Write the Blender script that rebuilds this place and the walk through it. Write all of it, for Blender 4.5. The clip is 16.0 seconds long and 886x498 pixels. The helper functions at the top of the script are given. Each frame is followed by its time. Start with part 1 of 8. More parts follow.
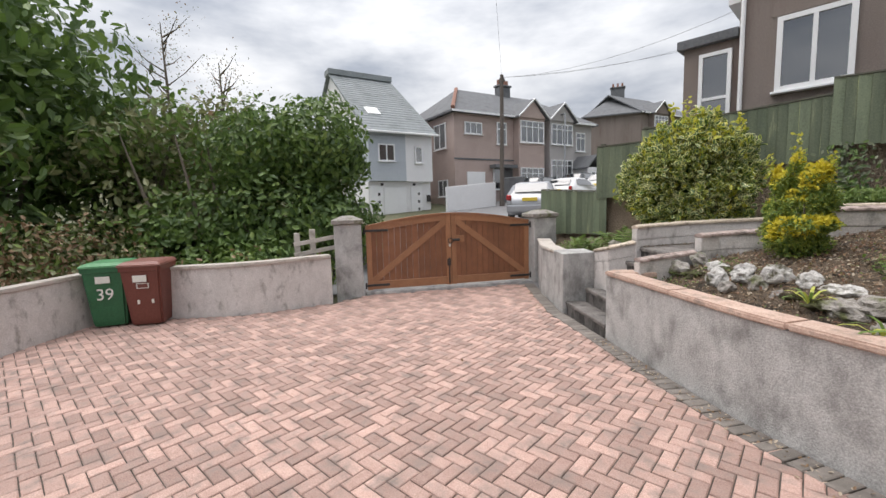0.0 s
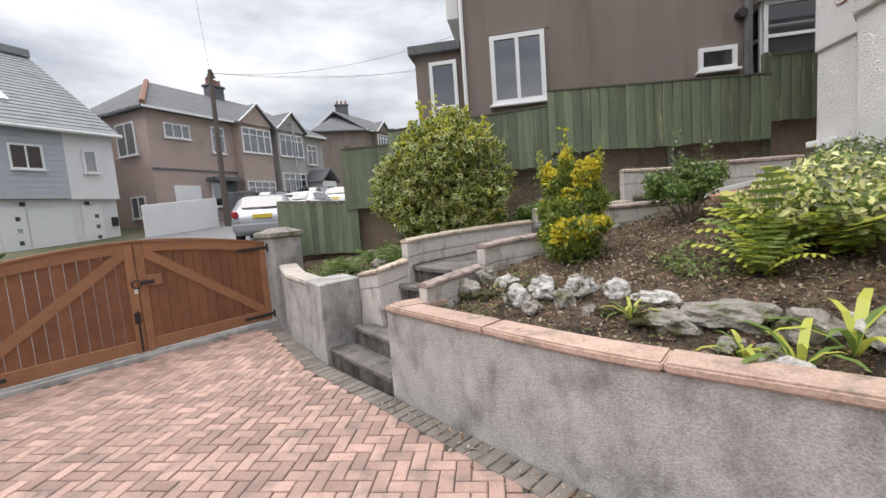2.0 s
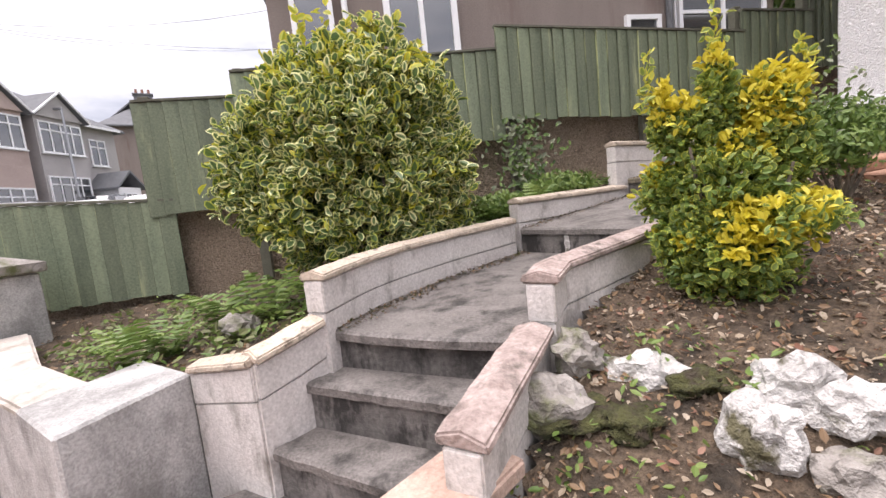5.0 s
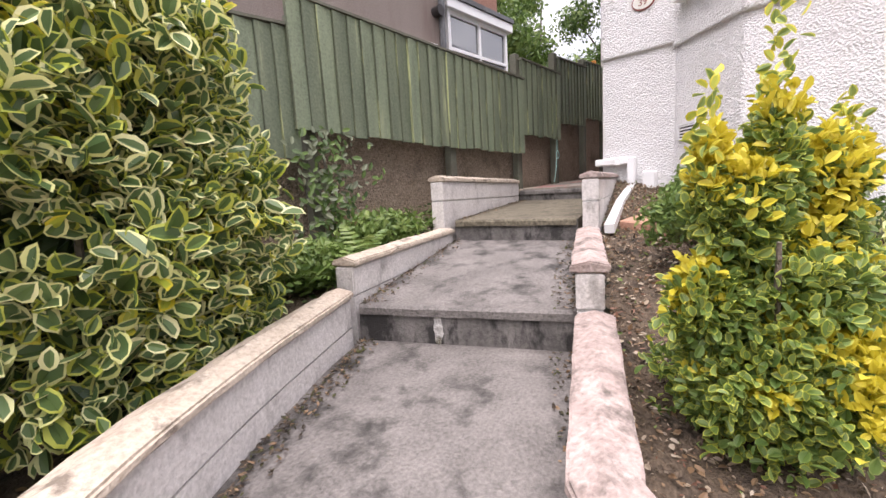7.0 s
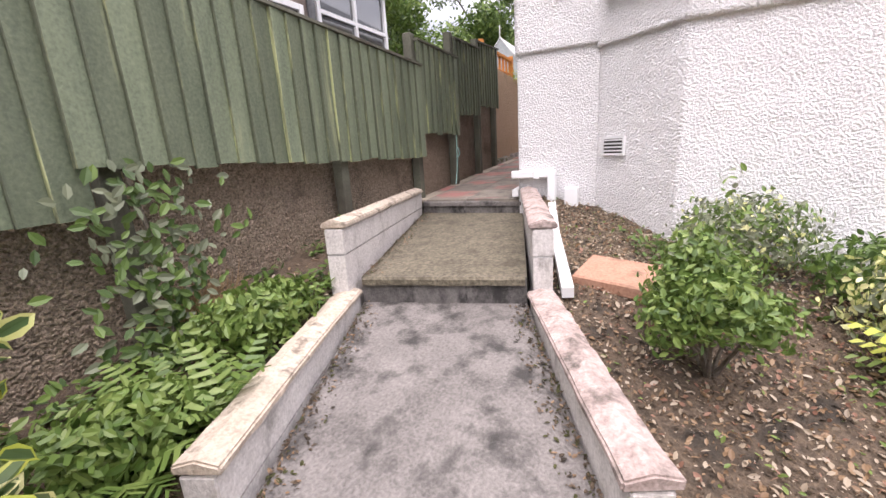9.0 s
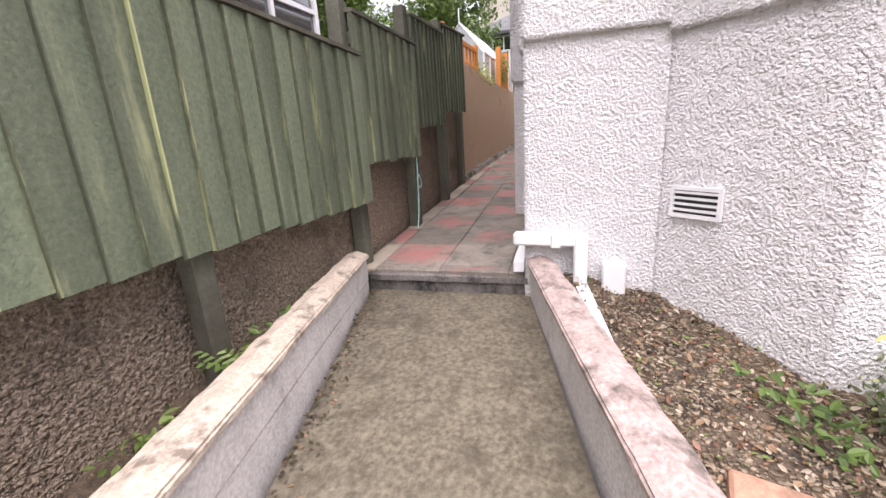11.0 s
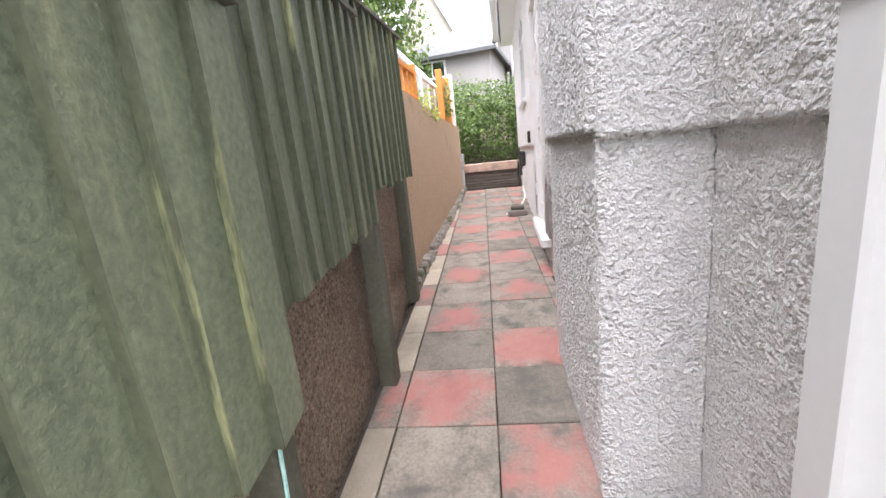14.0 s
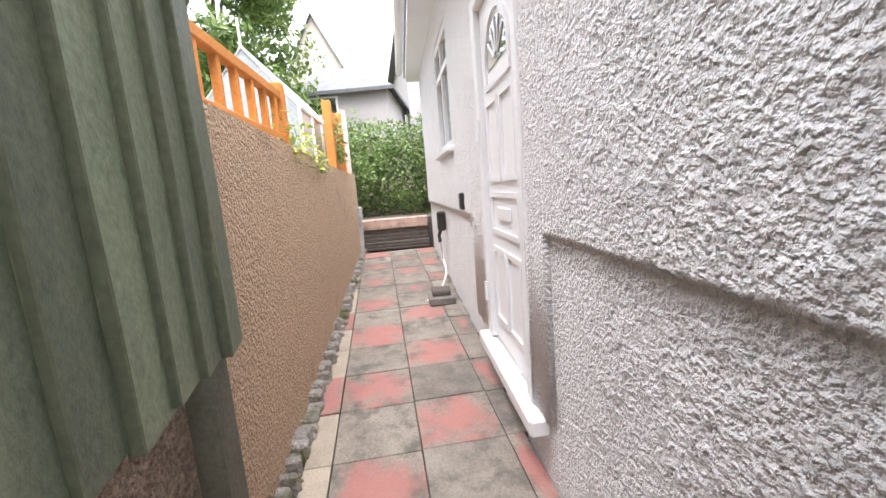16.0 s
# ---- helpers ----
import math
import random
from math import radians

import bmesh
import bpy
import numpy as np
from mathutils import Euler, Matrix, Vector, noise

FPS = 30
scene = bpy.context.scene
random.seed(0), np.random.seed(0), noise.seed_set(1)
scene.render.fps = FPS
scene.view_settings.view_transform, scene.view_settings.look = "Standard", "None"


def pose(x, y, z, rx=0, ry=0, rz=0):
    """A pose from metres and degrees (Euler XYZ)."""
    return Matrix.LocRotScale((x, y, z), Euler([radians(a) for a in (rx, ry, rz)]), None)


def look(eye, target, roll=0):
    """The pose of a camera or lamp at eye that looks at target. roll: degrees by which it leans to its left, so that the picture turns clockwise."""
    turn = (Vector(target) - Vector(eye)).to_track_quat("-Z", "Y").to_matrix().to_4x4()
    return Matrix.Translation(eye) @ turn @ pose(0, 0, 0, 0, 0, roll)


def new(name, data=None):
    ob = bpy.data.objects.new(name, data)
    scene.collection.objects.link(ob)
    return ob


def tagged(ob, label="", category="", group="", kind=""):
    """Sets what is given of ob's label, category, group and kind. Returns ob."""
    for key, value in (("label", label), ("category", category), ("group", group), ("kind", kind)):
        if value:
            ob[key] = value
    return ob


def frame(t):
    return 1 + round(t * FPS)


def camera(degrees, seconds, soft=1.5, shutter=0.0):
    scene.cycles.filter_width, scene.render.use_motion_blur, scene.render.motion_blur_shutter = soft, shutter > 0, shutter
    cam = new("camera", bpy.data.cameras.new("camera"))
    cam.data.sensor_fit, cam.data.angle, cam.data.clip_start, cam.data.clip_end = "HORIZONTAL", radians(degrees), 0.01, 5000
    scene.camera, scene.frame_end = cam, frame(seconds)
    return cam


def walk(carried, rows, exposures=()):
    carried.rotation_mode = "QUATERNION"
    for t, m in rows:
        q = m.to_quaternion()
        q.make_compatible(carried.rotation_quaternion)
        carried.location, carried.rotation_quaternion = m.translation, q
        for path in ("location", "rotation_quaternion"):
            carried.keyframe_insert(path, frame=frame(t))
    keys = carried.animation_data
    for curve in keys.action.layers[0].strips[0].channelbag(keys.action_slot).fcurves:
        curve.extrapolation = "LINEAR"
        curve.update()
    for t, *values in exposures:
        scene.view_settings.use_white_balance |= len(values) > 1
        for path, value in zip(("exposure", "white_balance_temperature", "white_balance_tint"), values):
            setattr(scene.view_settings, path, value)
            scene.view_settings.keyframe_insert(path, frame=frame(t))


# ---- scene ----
cam = camera(94.6, 16.0)
PATH = [
    (0, (0.406, -0.577, 1.666), (-1.022, 0.807, 1.453), -1.6),
    (0.5, (0.154, -0.211, 1.721), (-0.966, 1.432, 1.503), -2.8),
    (1, (-0.1, 0.096, 1.705), (-0.932, 1.903, 1.498), -3.3),
    (1.5, (-0.308, 0.458, 1.705), (-0.882, 2.362, 1.492), -3.9),
    (2, (-0.549, 0.844, 1.639), (-0.91, 2.801, 1.437), -4.3),
    (2.5, (-0.767, 1.272, 1.604), (-0.962, 3.252, 1.405), -4.9),
    (3, (-1.001, 1.706, 1.59), (-1.06, 3.695, 1.388), -5.4),
    (3.2, (-1.104, 1.872, 1.582), (-1.114, 3.861, 1.376), -5.7),
    (5.3, (-1.601, 3.542, 1.566), (-1.069, 5.455, 1.326), -6.3),
    (5.5, (-1.638, 3.697, 1.554), (-0.973, 5.566, 1.304), -6.5),
    (6, (-1.662, 4.049, 1.578), (-0.649, 5.75, 1.3), -6.3),
    (6.5, (-1.57, 4.421, 1.685), (-0.307, 5.955, 1.453), -5.1),
    (7, (-1.486, 4.647, 1.845), (-0.053, 6.014, 1.569), -3.4),
    (7.5, (-1.34, 4.794, 1.975), (0.239, 5.966, 1.612), -3.5),
    (8, (-1.162, 4.94, 2.138), (0.45, 6.023, 1.657), -4.3),
    (8.2, (-1.115, 5.033, 2.196), (0.524, 6.063, 1.694), -4.2),
    (10.3, (0.042, 5.883, 2.451), (1.852, 6.604, 2.0), -3.3),
    (10.5, (0.246, 5.941, 2.481), (2.058, 6.644, 2.009), -3.1),
    (11, (0.632, 6.12, 2.647), (2.446, 6.769, 2.11), -3.6),
    (11.5, (1.046, 6.33, 2.699), (2.892, 6.889, 2.171), -4.0),
    (12, (1.484, 6.483, 2.775), (3.362, 7.062, 2.402), -2.3),
    (12.3, (1.703, 6.554, 2.878), (3.585, 7.11, 2.494), -1.9),
    (12.5, (1.845, 6.562, 2.932), (3.717, 7.115, 2.495), -3.5),
    (13, (2.264, 6.668, 2.971), (4.16, 7.067, 2.477), -5.6),
    (13.5, (2.798, 6.842, 2.99), (4.707, 7.221, 2.531), -6.2),
    (14, (3.262, 6.969, 3.038), (5.182, 7.315, 2.598), -6.0),
    (14.5, (3.681, 7.062, 3.18), (5.634, 7.251, 2.791), -5.1),
    (15, (4.14, 7.098, 3.223), (6.101, 7.268, 2.87), -5.0),
    (15.5, (4.634, 7.169, 3.242), (6.602, 7.233, 2.893), -4.4),
    (16, (5.114, 7.194, 3.297), (7.084, 7.026, 2.994), -4.5),
]
walk(cam, [(t, look(eye, target, roll)) for t, eye, target, roll in PATH],
     [(0, 0.46, 6500, 10), (3.2, 0.6, 6500, 10), (5.3, 1.06, 6600, 19), (8, 1.28, 6500, 20), (11, 1.38, 6500, 22), (12, 1.28, 6450, 20), (12.5, 1.36, 6450, 20), (13, 1.8, 6400, 16), (13.6, 2.05, 6300, 15), (14.5, 2.42, 6300, 15), (15, 2.28, 6350, 15), (16, 2.22, 6350, 13)])

# ---- world and sun: bright overcast ----
world = bpy.data.worlds.new("overcast_sky")
scene.world = world
world.use_nodes = True
wn, wl = world.node_tree.nodes, world.node_tree.links
wbg = wn["Background"]
sky = wn.new("ShaderNodeTexSky")
sky.sky_type, sky.sun_disc = "NISHITA", False
sky.sun_elevation, sky.sun_rotation = radians(72), radians(249)
wtc = wn.new("ShaderNodeTexCoord")
wmap = wn.new("ShaderNodeMapping")
wmap.inputs["Scale"].default_value = (2.2, 2.2, 6.5)
wnoise = wn.new("ShaderNodeTexNoise")
wnoise.inputs["Scale"].default_value, wnoise.inputs["Detail"].default_value, wnoise.inputs["Roughness"].default_value = 1.1, 6, 0.55
wramp = wn.new("ShaderNodeValToRGB")
wramp.color_ramp.elements[0].position, wramp.color_ramp.elements[1].position = 0.36, 0.70
wramp.color_ramp.elements[0].color = (0.36, 0.39, 0.45, 1)
wramp.color_ramp.elements[1].color = (0.92, 0.92, 0.93, 1)
wsky = wn.new("ShaderNodeMix")
wsky.data_type = "RGBA"
wsky.inputs["Factor"].default_value = 0.96
wscale = wn.new("ShaderNodeVectorMath")
wscale.operation = "SCALE"
wscale.inputs["Scale"].default_value = 0.1
wl.new(wtc.outputs["Generated"], wmap.inputs["Vector"])
wl.new(wmap.outputs["Vector"], wnoise.inputs["Vector"])
wl.new(wnoise.outputs["Fac"], wramp.inputs["Fac"])
wl.new(sky.outputs["Color"], wscale.inputs[0])
wl.new(wscale.outputs["Vector"], wsky.inputs["A"])
wl.new(wramp.outputs["Color"], wsky.inputs["B"])
wsep = wn.new("ShaderNodeSeparateXYZ")
wgrad = wn.new("ShaderNodeMapRange")
wgrad.inputs["To Min"].default_value, wgrad.inputs["To Max"].default_value = 0.72, 1.5
wover = wn.new("ShaderNodeVectorMath")
wover.operation = "SCALE"
wl.new(wtc.outputs["Generated"], wsep.inputs["Vector"])
wl.new(wsep.outputs["Z"], wgrad.inputs["Value"])
wl.new(wsky.outputs["Result"], wover.inputs[0])
wl.new(wgrad.outputs["Result"], wover.inputs["Scale"])
wl.new(wover.outputs["Vector"], wbg.inputs["Color"])
wbg.inputs["Strength"].default_value = 1.0
sun = new("sun", bpy.data.lights.new("sun", "SUN"))
sun.data.energy, sun.data.angle, sun.data.color = 2.45, radians(75), (1, 0.94, 0.89)
sun.matrix_world = look((-4.6, -1.8, 15), (0, 0, 0))


# ---- materials ----
def mat(name, c1, c2, scale=6.0, rough=0.85, bump=0.3, fine=60.0, stain=None, stain_at=(0.55, 0.7), metal=0.0, dist=0.01, rnd=0.0, stain_scale=1.3, island=0.0, stretch=1.0, lumps=0.0, speck=0.35):
    """Two colours mixed by coarse and fine noise at real-world size, an optional stain colour, bump, and shade per object or island."""
    m = bpy.data.materials.new(name)
    m.use_nodes = True
    n, l = m.node_tree.nodes, m.node_tree.links
    b = n["Principled BSDF"]
    geo = n.new("ShaderNodeNewGeometry")

    def noise_node(s, detail=5.0, r=0.6):
        q = n.new("ShaderNodeTexNoise")
        q.inputs["Scale"].default_value, q.inputs["Detail"].default_value, q.inputs["Roughness"].default_value = s, detail, r
        if stretch != 1.0 and s < 20:
            mp = n.new("ShaderNodeMapping")
            mp.inputs["Scale"].default_value = (1, 1, stretch)
            l.new(geo.outputs["Position"], mp.inputs["Vector"])
            l.new(mp.outputs["Vector"], q.inputs["Vector"])
        else:
            l.new(geo.outputs["Position"], q.inputs["Vector"])
        return q

    def mixc(fac, a, b2, blend="MIX"):
        q = n.new("ShaderNodeMix")
        q.data_type, q.blend_type = "RGBA", blend
        for sock, v in (("Factor", fac), ("A", a), ("B", b2)):
            if isinstance(v, (int, float)):
                q.inputs[sock].default_value = v
            elif isinstance(v, tuple):
                q.inputs[sock].default_value = (*v, 1)
            else:
                l.new(v, q.inputs[sock])
        return q.outputs["Result"]

    def ramp(v, lo, hi):
        q = n.new("ShaderNodeMapRange")
        q.inputs["From Min"].default_value, q.inputs["From Max"].default_value = lo, hi
        l.new(v, q.inputs["Value"])
        return q.outputs["Result"]

    coarse, grain = noise_node(scale), noise_node(fine, 3.0)
    col = mixc(ramp(coarse.outputs["Fac"], 0.32, 0.68), c1, c2)
    col = mixc(speck, col, mixc(ramp(grain.outputs["Fac"], 0.3, 0.7), tuple(v * 0.62 for v in c1), tuple(min(1, v * 1.25) for v in c2)))
    if rnd or island:
        if rnd:
            info = n.new("ShaderNodeObjectInfo")
            rv = info.outputs["Random"]
        else:
            rv = geo.outputs["Random Per Island"]
        amt = rnd or island
        q = n.new("ShaderNodeMapRange")
        q.inputs["To Min"].default_value, q.inputs["To Max"].default_value = 1 - amt, 1 + amt
        l.new(rv, q.inputs["Value"])
        comb = n.new("ShaderNodeVectorMath")
        comb.operation = "SCALE"
        l.new(col, comb.inputs[0])
        l.new(q.outputs["Result"], comb.inputs["Scale"])
        col = comb.outputs["Vector"]
    if stain:
        st = noise_node(stain_scale, 7.0, 0.65)
        col = mixc(ramp(st.outputs["Fac"], *stain_at), col, stain)
    l.new(col, b.inputs["Base Color"])
    b.inputs["Roughness"].default_value, b.inputs["Metallic"].default_value = rough, metal
    if bump:
        bp = n.new("ShaderNodeBump")
        bp.inputs["Strength"].default_value, bp.inputs["Distance"].default_value = bump, dist
        height = grain.outputs["Fac"]
        if lumps:
            big = noise_node(lumps, 2.0, 0.5)
            cut = ramp(big.outputs["Fac"], 0.36, 0.68)
            ad = n.new("ShaderNodeMath")
            ad.operation = "MULTIPLY_ADD"
            ad.inputs[1].default_value = 0.25
            l.new(grain.outputs["Fac"], ad.inputs[0])
            l.new(cut, ad.inputs[2])
            height = ad.outputs["Value"]
        l.new(height, bp.inputs["Height"])
        l.new(bp.outputs["Normal"], b.inputs["Normal"])
    return m


def leaf_mat(name, c1, c2, rough=0.45):
    """Leaf colour that varies from leaf to leaf, with some light let through."""
    m = bpy.data.materials.new(name)
    m.use_nodes = True
    n, l = m.node_tree.nodes, m.node_tree.links
    b = n["Principled BSDF"]
    geo = n.new("ShaderNodeNewGeometry")
    q = n.new("ShaderNodeMix")
    q.data_type = "RGBA"
    q.inputs["A"].default_value, q.inputs["B"].default_value = (*c1, 1), (*c2, 1)
    l.new(geo.outputs["Random Per Island"], q.inputs["Factor"])
    l.new(q.outputs["Result"], b.inputs["Base Color"])
    b.inputs["Roughness"].default_value = rough
    tr = n.new("ShaderNodeBsdfTranslucent")
    l.new(q.outputs["Result"], tr.inputs["Color"])
    mx = n.new("ShaderNodeMixShader")
    mx.inputs["Fac"].default_value = 0.3
    l.new(b.outputs["BSDF"], mx.inputs[1])
    l.new(tr.outputs["BSDF"], mx.inputs[2])
    l.new(mx.outputs["Shader"], n["Material Output"].inputs["Surface"])
    return m


def glass_mat(name, tint=(0.8, 0.86, 0.88), dark=(0.02, 0.025, 0.03), see=0.25):
    """A window pane seen by day: mirror-like, dark behind."""
    m = bpy.data.materials.new(name)
    m.use_nodes = True
    b = m.node_tree.nodes["Principled BSDF"]
    b.inputs["Base Color"].default_value = (*dark, 1)
    b.inputs["Roughness"].default_value = 0.04
    b.inputs["Specular IOR Level"].default_value = 1.0
    b.inputs["IOR"].default_value = 1.9
    b.inputs["Coat Weight"].default_value = 0.6
    b.inputs["Coat Roughness"].default_value = 0.02
    return m


RENDER_WHITE = mat("white_roughcast", (0.87, 0.865, 0.87), (0.79, 0.785, 0.79), 5, 0.8, 0.75, 170, (0.66, 0.65, 0.64), (0.66, 0.9), dist=0.016, lumps=68)
RENDER_PLAIN = mat("white_painted_render", (0.80, 0.80, 0.81), (0.74, 0.74, 0.75), 2, 0.8, 0.2, 30, (0.62, 0.62, 0.62), (0.62, 0.85))
WHITE_PLASTIC = mat("white_plastic", (0.82, 0.83, 0.84), (0.78, 0.79, 0.80), 3, 0.35, 0.02, 40, speck=0.05)
CEMENT = mat("grey_cement_render", (0.29, 0.285, 0.277), (0.55, 0.545, 0.535), 5, 0.9, 0.6, 80, (0.15, 0.147, 0.14), (0.47, 0.74), stain_scale=3.6, stretch=0.7, speck=0.45)
CEMENT_PALE = mat("pale_cement_render", (0.48, 0.453, 0.433), (0.66, 0.63, 0.61), 7, 0.9, 0.5, 70, (0.22, 0.205, 0.185), (0.55, 0.72), stain_scale=6.0, stretch=0.55, speck=0.4)
COPING = mat("weathered_coping", (0.42, 0.39, 0.36), (0.58, 0.52, 0.47), 7, 0.9, 0.5, 80, (0.24, 0.22, 0.18), (0.52, 0.7), stain_scale=4.0, rnd=0.1)
COPING_TAN = mat("tan_weathered_coping", (0.40, 0.32, 0.25), (0.66, 0.58, 0.48), 9, 0.9, 0.7, 60, (0.20, 0.165, 0.13), (0.54, 0.66), stain_scale=9.0, rnd=0.1)
COPING_PINK = mat("pinkish_weathered_coping", (0.22, 0.165, 0.146), (0.48, 0.395, 0.365), 12, 0.9, 0.8, 55, (0.11, 0.093, 0.08), (0.52, 0.68), stain_scale=9.0, rnd=0.1)
COPING_RED = mat("reddish_coping", (0.42, 0.285, 0.225), (0.60, 0.45, 0.375), 9, 0.9, 0.6, 60, (0.27, 0.215, 0.18), (0.53, 0.68), rnd=0.08, stain_scale=8.0)
CONCRETE = mat("worn_concrete_path", (0.09, 0.082, 0.076), (0.238, 0.219, 0.206), 4.5, 0.62, 0.7, 75, (0.042, 0.039, 0.036), (0.51, 0.66), stain_scale=5.2, speck=0.45)
CONCRETE_MOSS = mat("mossy_concrete_path", (0.08, 0.069, 0.046), (0.185, 0.162, 0.117), 9.0, 0.9, 0.9, 40, (0.055, 0.048, 0.032), (0.48, 0.74), stain_scale=7.0, speck=0.7)
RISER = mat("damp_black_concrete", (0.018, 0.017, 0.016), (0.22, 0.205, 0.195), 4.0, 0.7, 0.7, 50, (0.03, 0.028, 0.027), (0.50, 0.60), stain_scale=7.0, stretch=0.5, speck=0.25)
PAVER = mat("red_block_paver", (0.33, 0.205, 0.17), (0.52, 0.365, 0.315), 11, 0.85, 0.6, 120, (0.22, 0.175, 0.155), (0.48, 0.70), rnd=0.28, stain_scale=5.5, speck=0.5)
PAVER_STUFF = mat("red_block_paver_far", (0.33, 0.205, 0.17), (0.52, 0.365, 0.315), 11, 0.85, 0.6, 120, (0.22, 0.175, 0.155), (0.48, 0.70), island=0.28, stain_scale=5.5, speck=0.5)
PAVER_GREY = mat("charcoal_block_paver", (0.13, 0.118, 0.105), (0.23, 0.205, 0.185), 12, 0.85, 0.4, 150, rnd=0.2)
JOINT = mat("dark_joint_sand", (0.06, 0.05, 0.042), (0.11, 0.095, 0.08), 12, 0.95, 0.4, 150)
SOIL = mat("leaf_littered_soil", (0.062, 0.045, 0.032), (0.19, 0.14, 0.096), 24, 0.95, 1.0, 70, (0.05, 0.04, 0.03), (0.5, 0.62), dist=0.03, stain_scale=5.0, speck=0.5)
GRASS_GROUND = mat("rough_ground", (0.07, 0.09, 0.04), (0.14, 0.13, 0.08), 2, 0.95, 0.6, 30, dist=0.05)
ASPHALT = mat("grey_asphalt", (0.16, 0.16, 0.165), (0.22, 0.22, 0.225), 1.5, 0.85, 0.3, 120, (0.12, 0.12, 0.12), (0.55, 0.7))
FENCE = mat("green_stained_board", (0.092, 0.120, 0.080), (0.205, 0.244, 0.158), 9, 0.55, 0.4, 60, (0.36, 0.385, 0.22), (0.60, 0.74), rnd=0.28, stain_scale=9.0, stretch=0.10)
# Dark base paints in the overlap shadow lines; pale streaks are the board's own.
FENCE_EDGE = mat("shadow_line_streaked_edge", (0.06, 0.072, 0.048), (0.115, 0.13, 0.08), 3.0, 0.75, 0.2, 50, (0.40, 0.43, 0.22), (0.54, 0.64), stain_scale=6.0, stretch=0.15)
FENCE_POST = mat("weathered_green_post", (0.09, 0.095, 0.07), (0.14, 0.14, 0.105), 6, 0.8, 0.4, 60, (0.06, 0.05, 0.04), (0.5, 0.7))
PEBBLE = mat("brown_pebbledash", (0.14, 0.105, 0.072), (0.56, 0.44, 0.335), 38, 0.9, 1.0, 75, (0.10, 0.078, 0.06), (0.55, 0.75), dist=0.03, stain_scale=1.6, speck=0.6, lumps=60)
TAN = mat("tan_roughcast", (0.42, 0.285, 0.18), (0.74, 0.55, 0.38), 42, 0.92, 1.0, 95, (0.36, 0.26, 0.17), (0.58, 0.76), dist=0.02, lumps=60, speck=0.5, stain_scale=2.2)
SLAB_EDGE = mat("sandy_paving_edge", (0.36, 0.31, 0.24), (0.46, 0.40, 0.32), 6, 0.85, 0.35, 110, (0.24, 0.21, 0.17), (0.5, 0.68), rnd=0.15)
GATE_WOOD = mat("varnished_brown_timber", (0.17, 0.07, 0.033), (0.25, 0.105, 0.05), 5, 0.5, 0.15, 60, (0.14, 0.06, 0.03), (0.58, 0.78), rnd=0.12)
GATE_FRAME = mat("varnished_timber_frame", (0.27, 0.125, 0.062), (0.35, 0.17, 0.085), 6, 0.5, 0.15, 60, rnd=0.1)
IRON = mat("black_iron", (0.03, 0.028, 0.028), (0.05, 0.045, 0.045), 20, 0.5, 0.1, 80, metal=0.3)
BROWN_RENDER = mat("brown_grey_render", (0.20, 0.165, 0.145), (0.255, 0.215, 0.195), 1.4, 0.92, 0.7, 60, (0.165, 0.115, 0.10), (0.52, 0.70), dist=0.02, stain_scale=1.6, stretch=0.15)
PINK_RENDER = mat("pinkish_render", (0.40, 0.315, 0.285), (0.47, 0.375, 0.34), 1.2, 0.92, 0.3, 30, (0.32, 0.25, 0.22), (0.55, 0.75), stain_scale=0.5)
GREY_RENDER = mat("grey_render", (0.36, 0.345, 0.34), (0.43, 0.41, 0.405), 1.2, 0.92, 0.3, 30, (0.28, 0.27, 0.26), (0.55, 0.75), stain_scale=0.5)
SLATE = mat("grey_slate", (0.20, 0.225, 0.235), (0.27, 0.295, 0.305), 3, 0.7, 0.3, 25, (0.16, 0.18, 0.18), (0.52, 0.72), stain_scale=0.8)
SLATE_DARK = mat("dark_slate", (0.105, 0.11, 0.118), (0.165, 0.172, 0.182), 3, 0.85, 0.3, 25, (0.07, 0.07, 0.072), (0.55, 0.75))
CLADDING = mat("pale_blue_cladding", (0.44, 0.48, 0.53), (0.49, 0.53, 0.575), 2, 0.7, 0.1, 30)
BRICK_RED = mat("red_brick", (0.23, 0.115, 0.085), (0.31, 0.17, 0.125), 14, 0.9, 0.5, 80)
GLASS = glass_mat("window_glass")
BARK = mat("bark", (0.11, 0.09, 0.07), (0.20, 0.17, 0.135), 12, 0.95, 0.8, 50, dist=0.02)
ROCK = mat("white_limestone", (0.40, 0.385, 0.37), (0.66, 0.645, 0.625), 9, 0.9, 0.9, 45, (0.11, 0.10, 0.055), (0.52, 0.62), dist=0.03, stain_scale=7)
ROCK_GREY = mat("grey_garden_stone", (0.22, 0.20, 0.18), (0.38, 0.355, 0.33), 8, 0.9, 0.8, 40, (0.11, 0.12, 0.05), (0.50, 0.62), dist=0.03, stain_scale=5)
MOSS = mat("moss", (0.045, 0.05, 0.018), (0.115, 0.115, 0.04), 30, 0.95, 1.0, 90, (0.06, 0.045, 0.03), (0.5, 0.62), dist=0.03, stain_scale=12.0)
GREEN_PLASTIC = mat("green_bin_plastic", (0.02, 0.11, 0.045), (0.03, 0.14, 0.06), 4, 0.5, 0.05, 40)
GREEN_LID = mat("pale_green_bin_lid", (0.06, 0.22, 0.09), (0.09, 0.27, 0.12), 4, 0.45, 0.05, 40)
BROWN_PLASTIC = mat("brown_bin_plastic", (0.13, 0.035, 0.025), (0.16, 0.05, 0.035), 4, 0.5, 0.05, 40)
BROWN_LID = mat("brown_bin_lid", (0.18, 0.07, 0.055), (0.24, 0.10, 0.08), 4, 0.45, 0.05, 40)
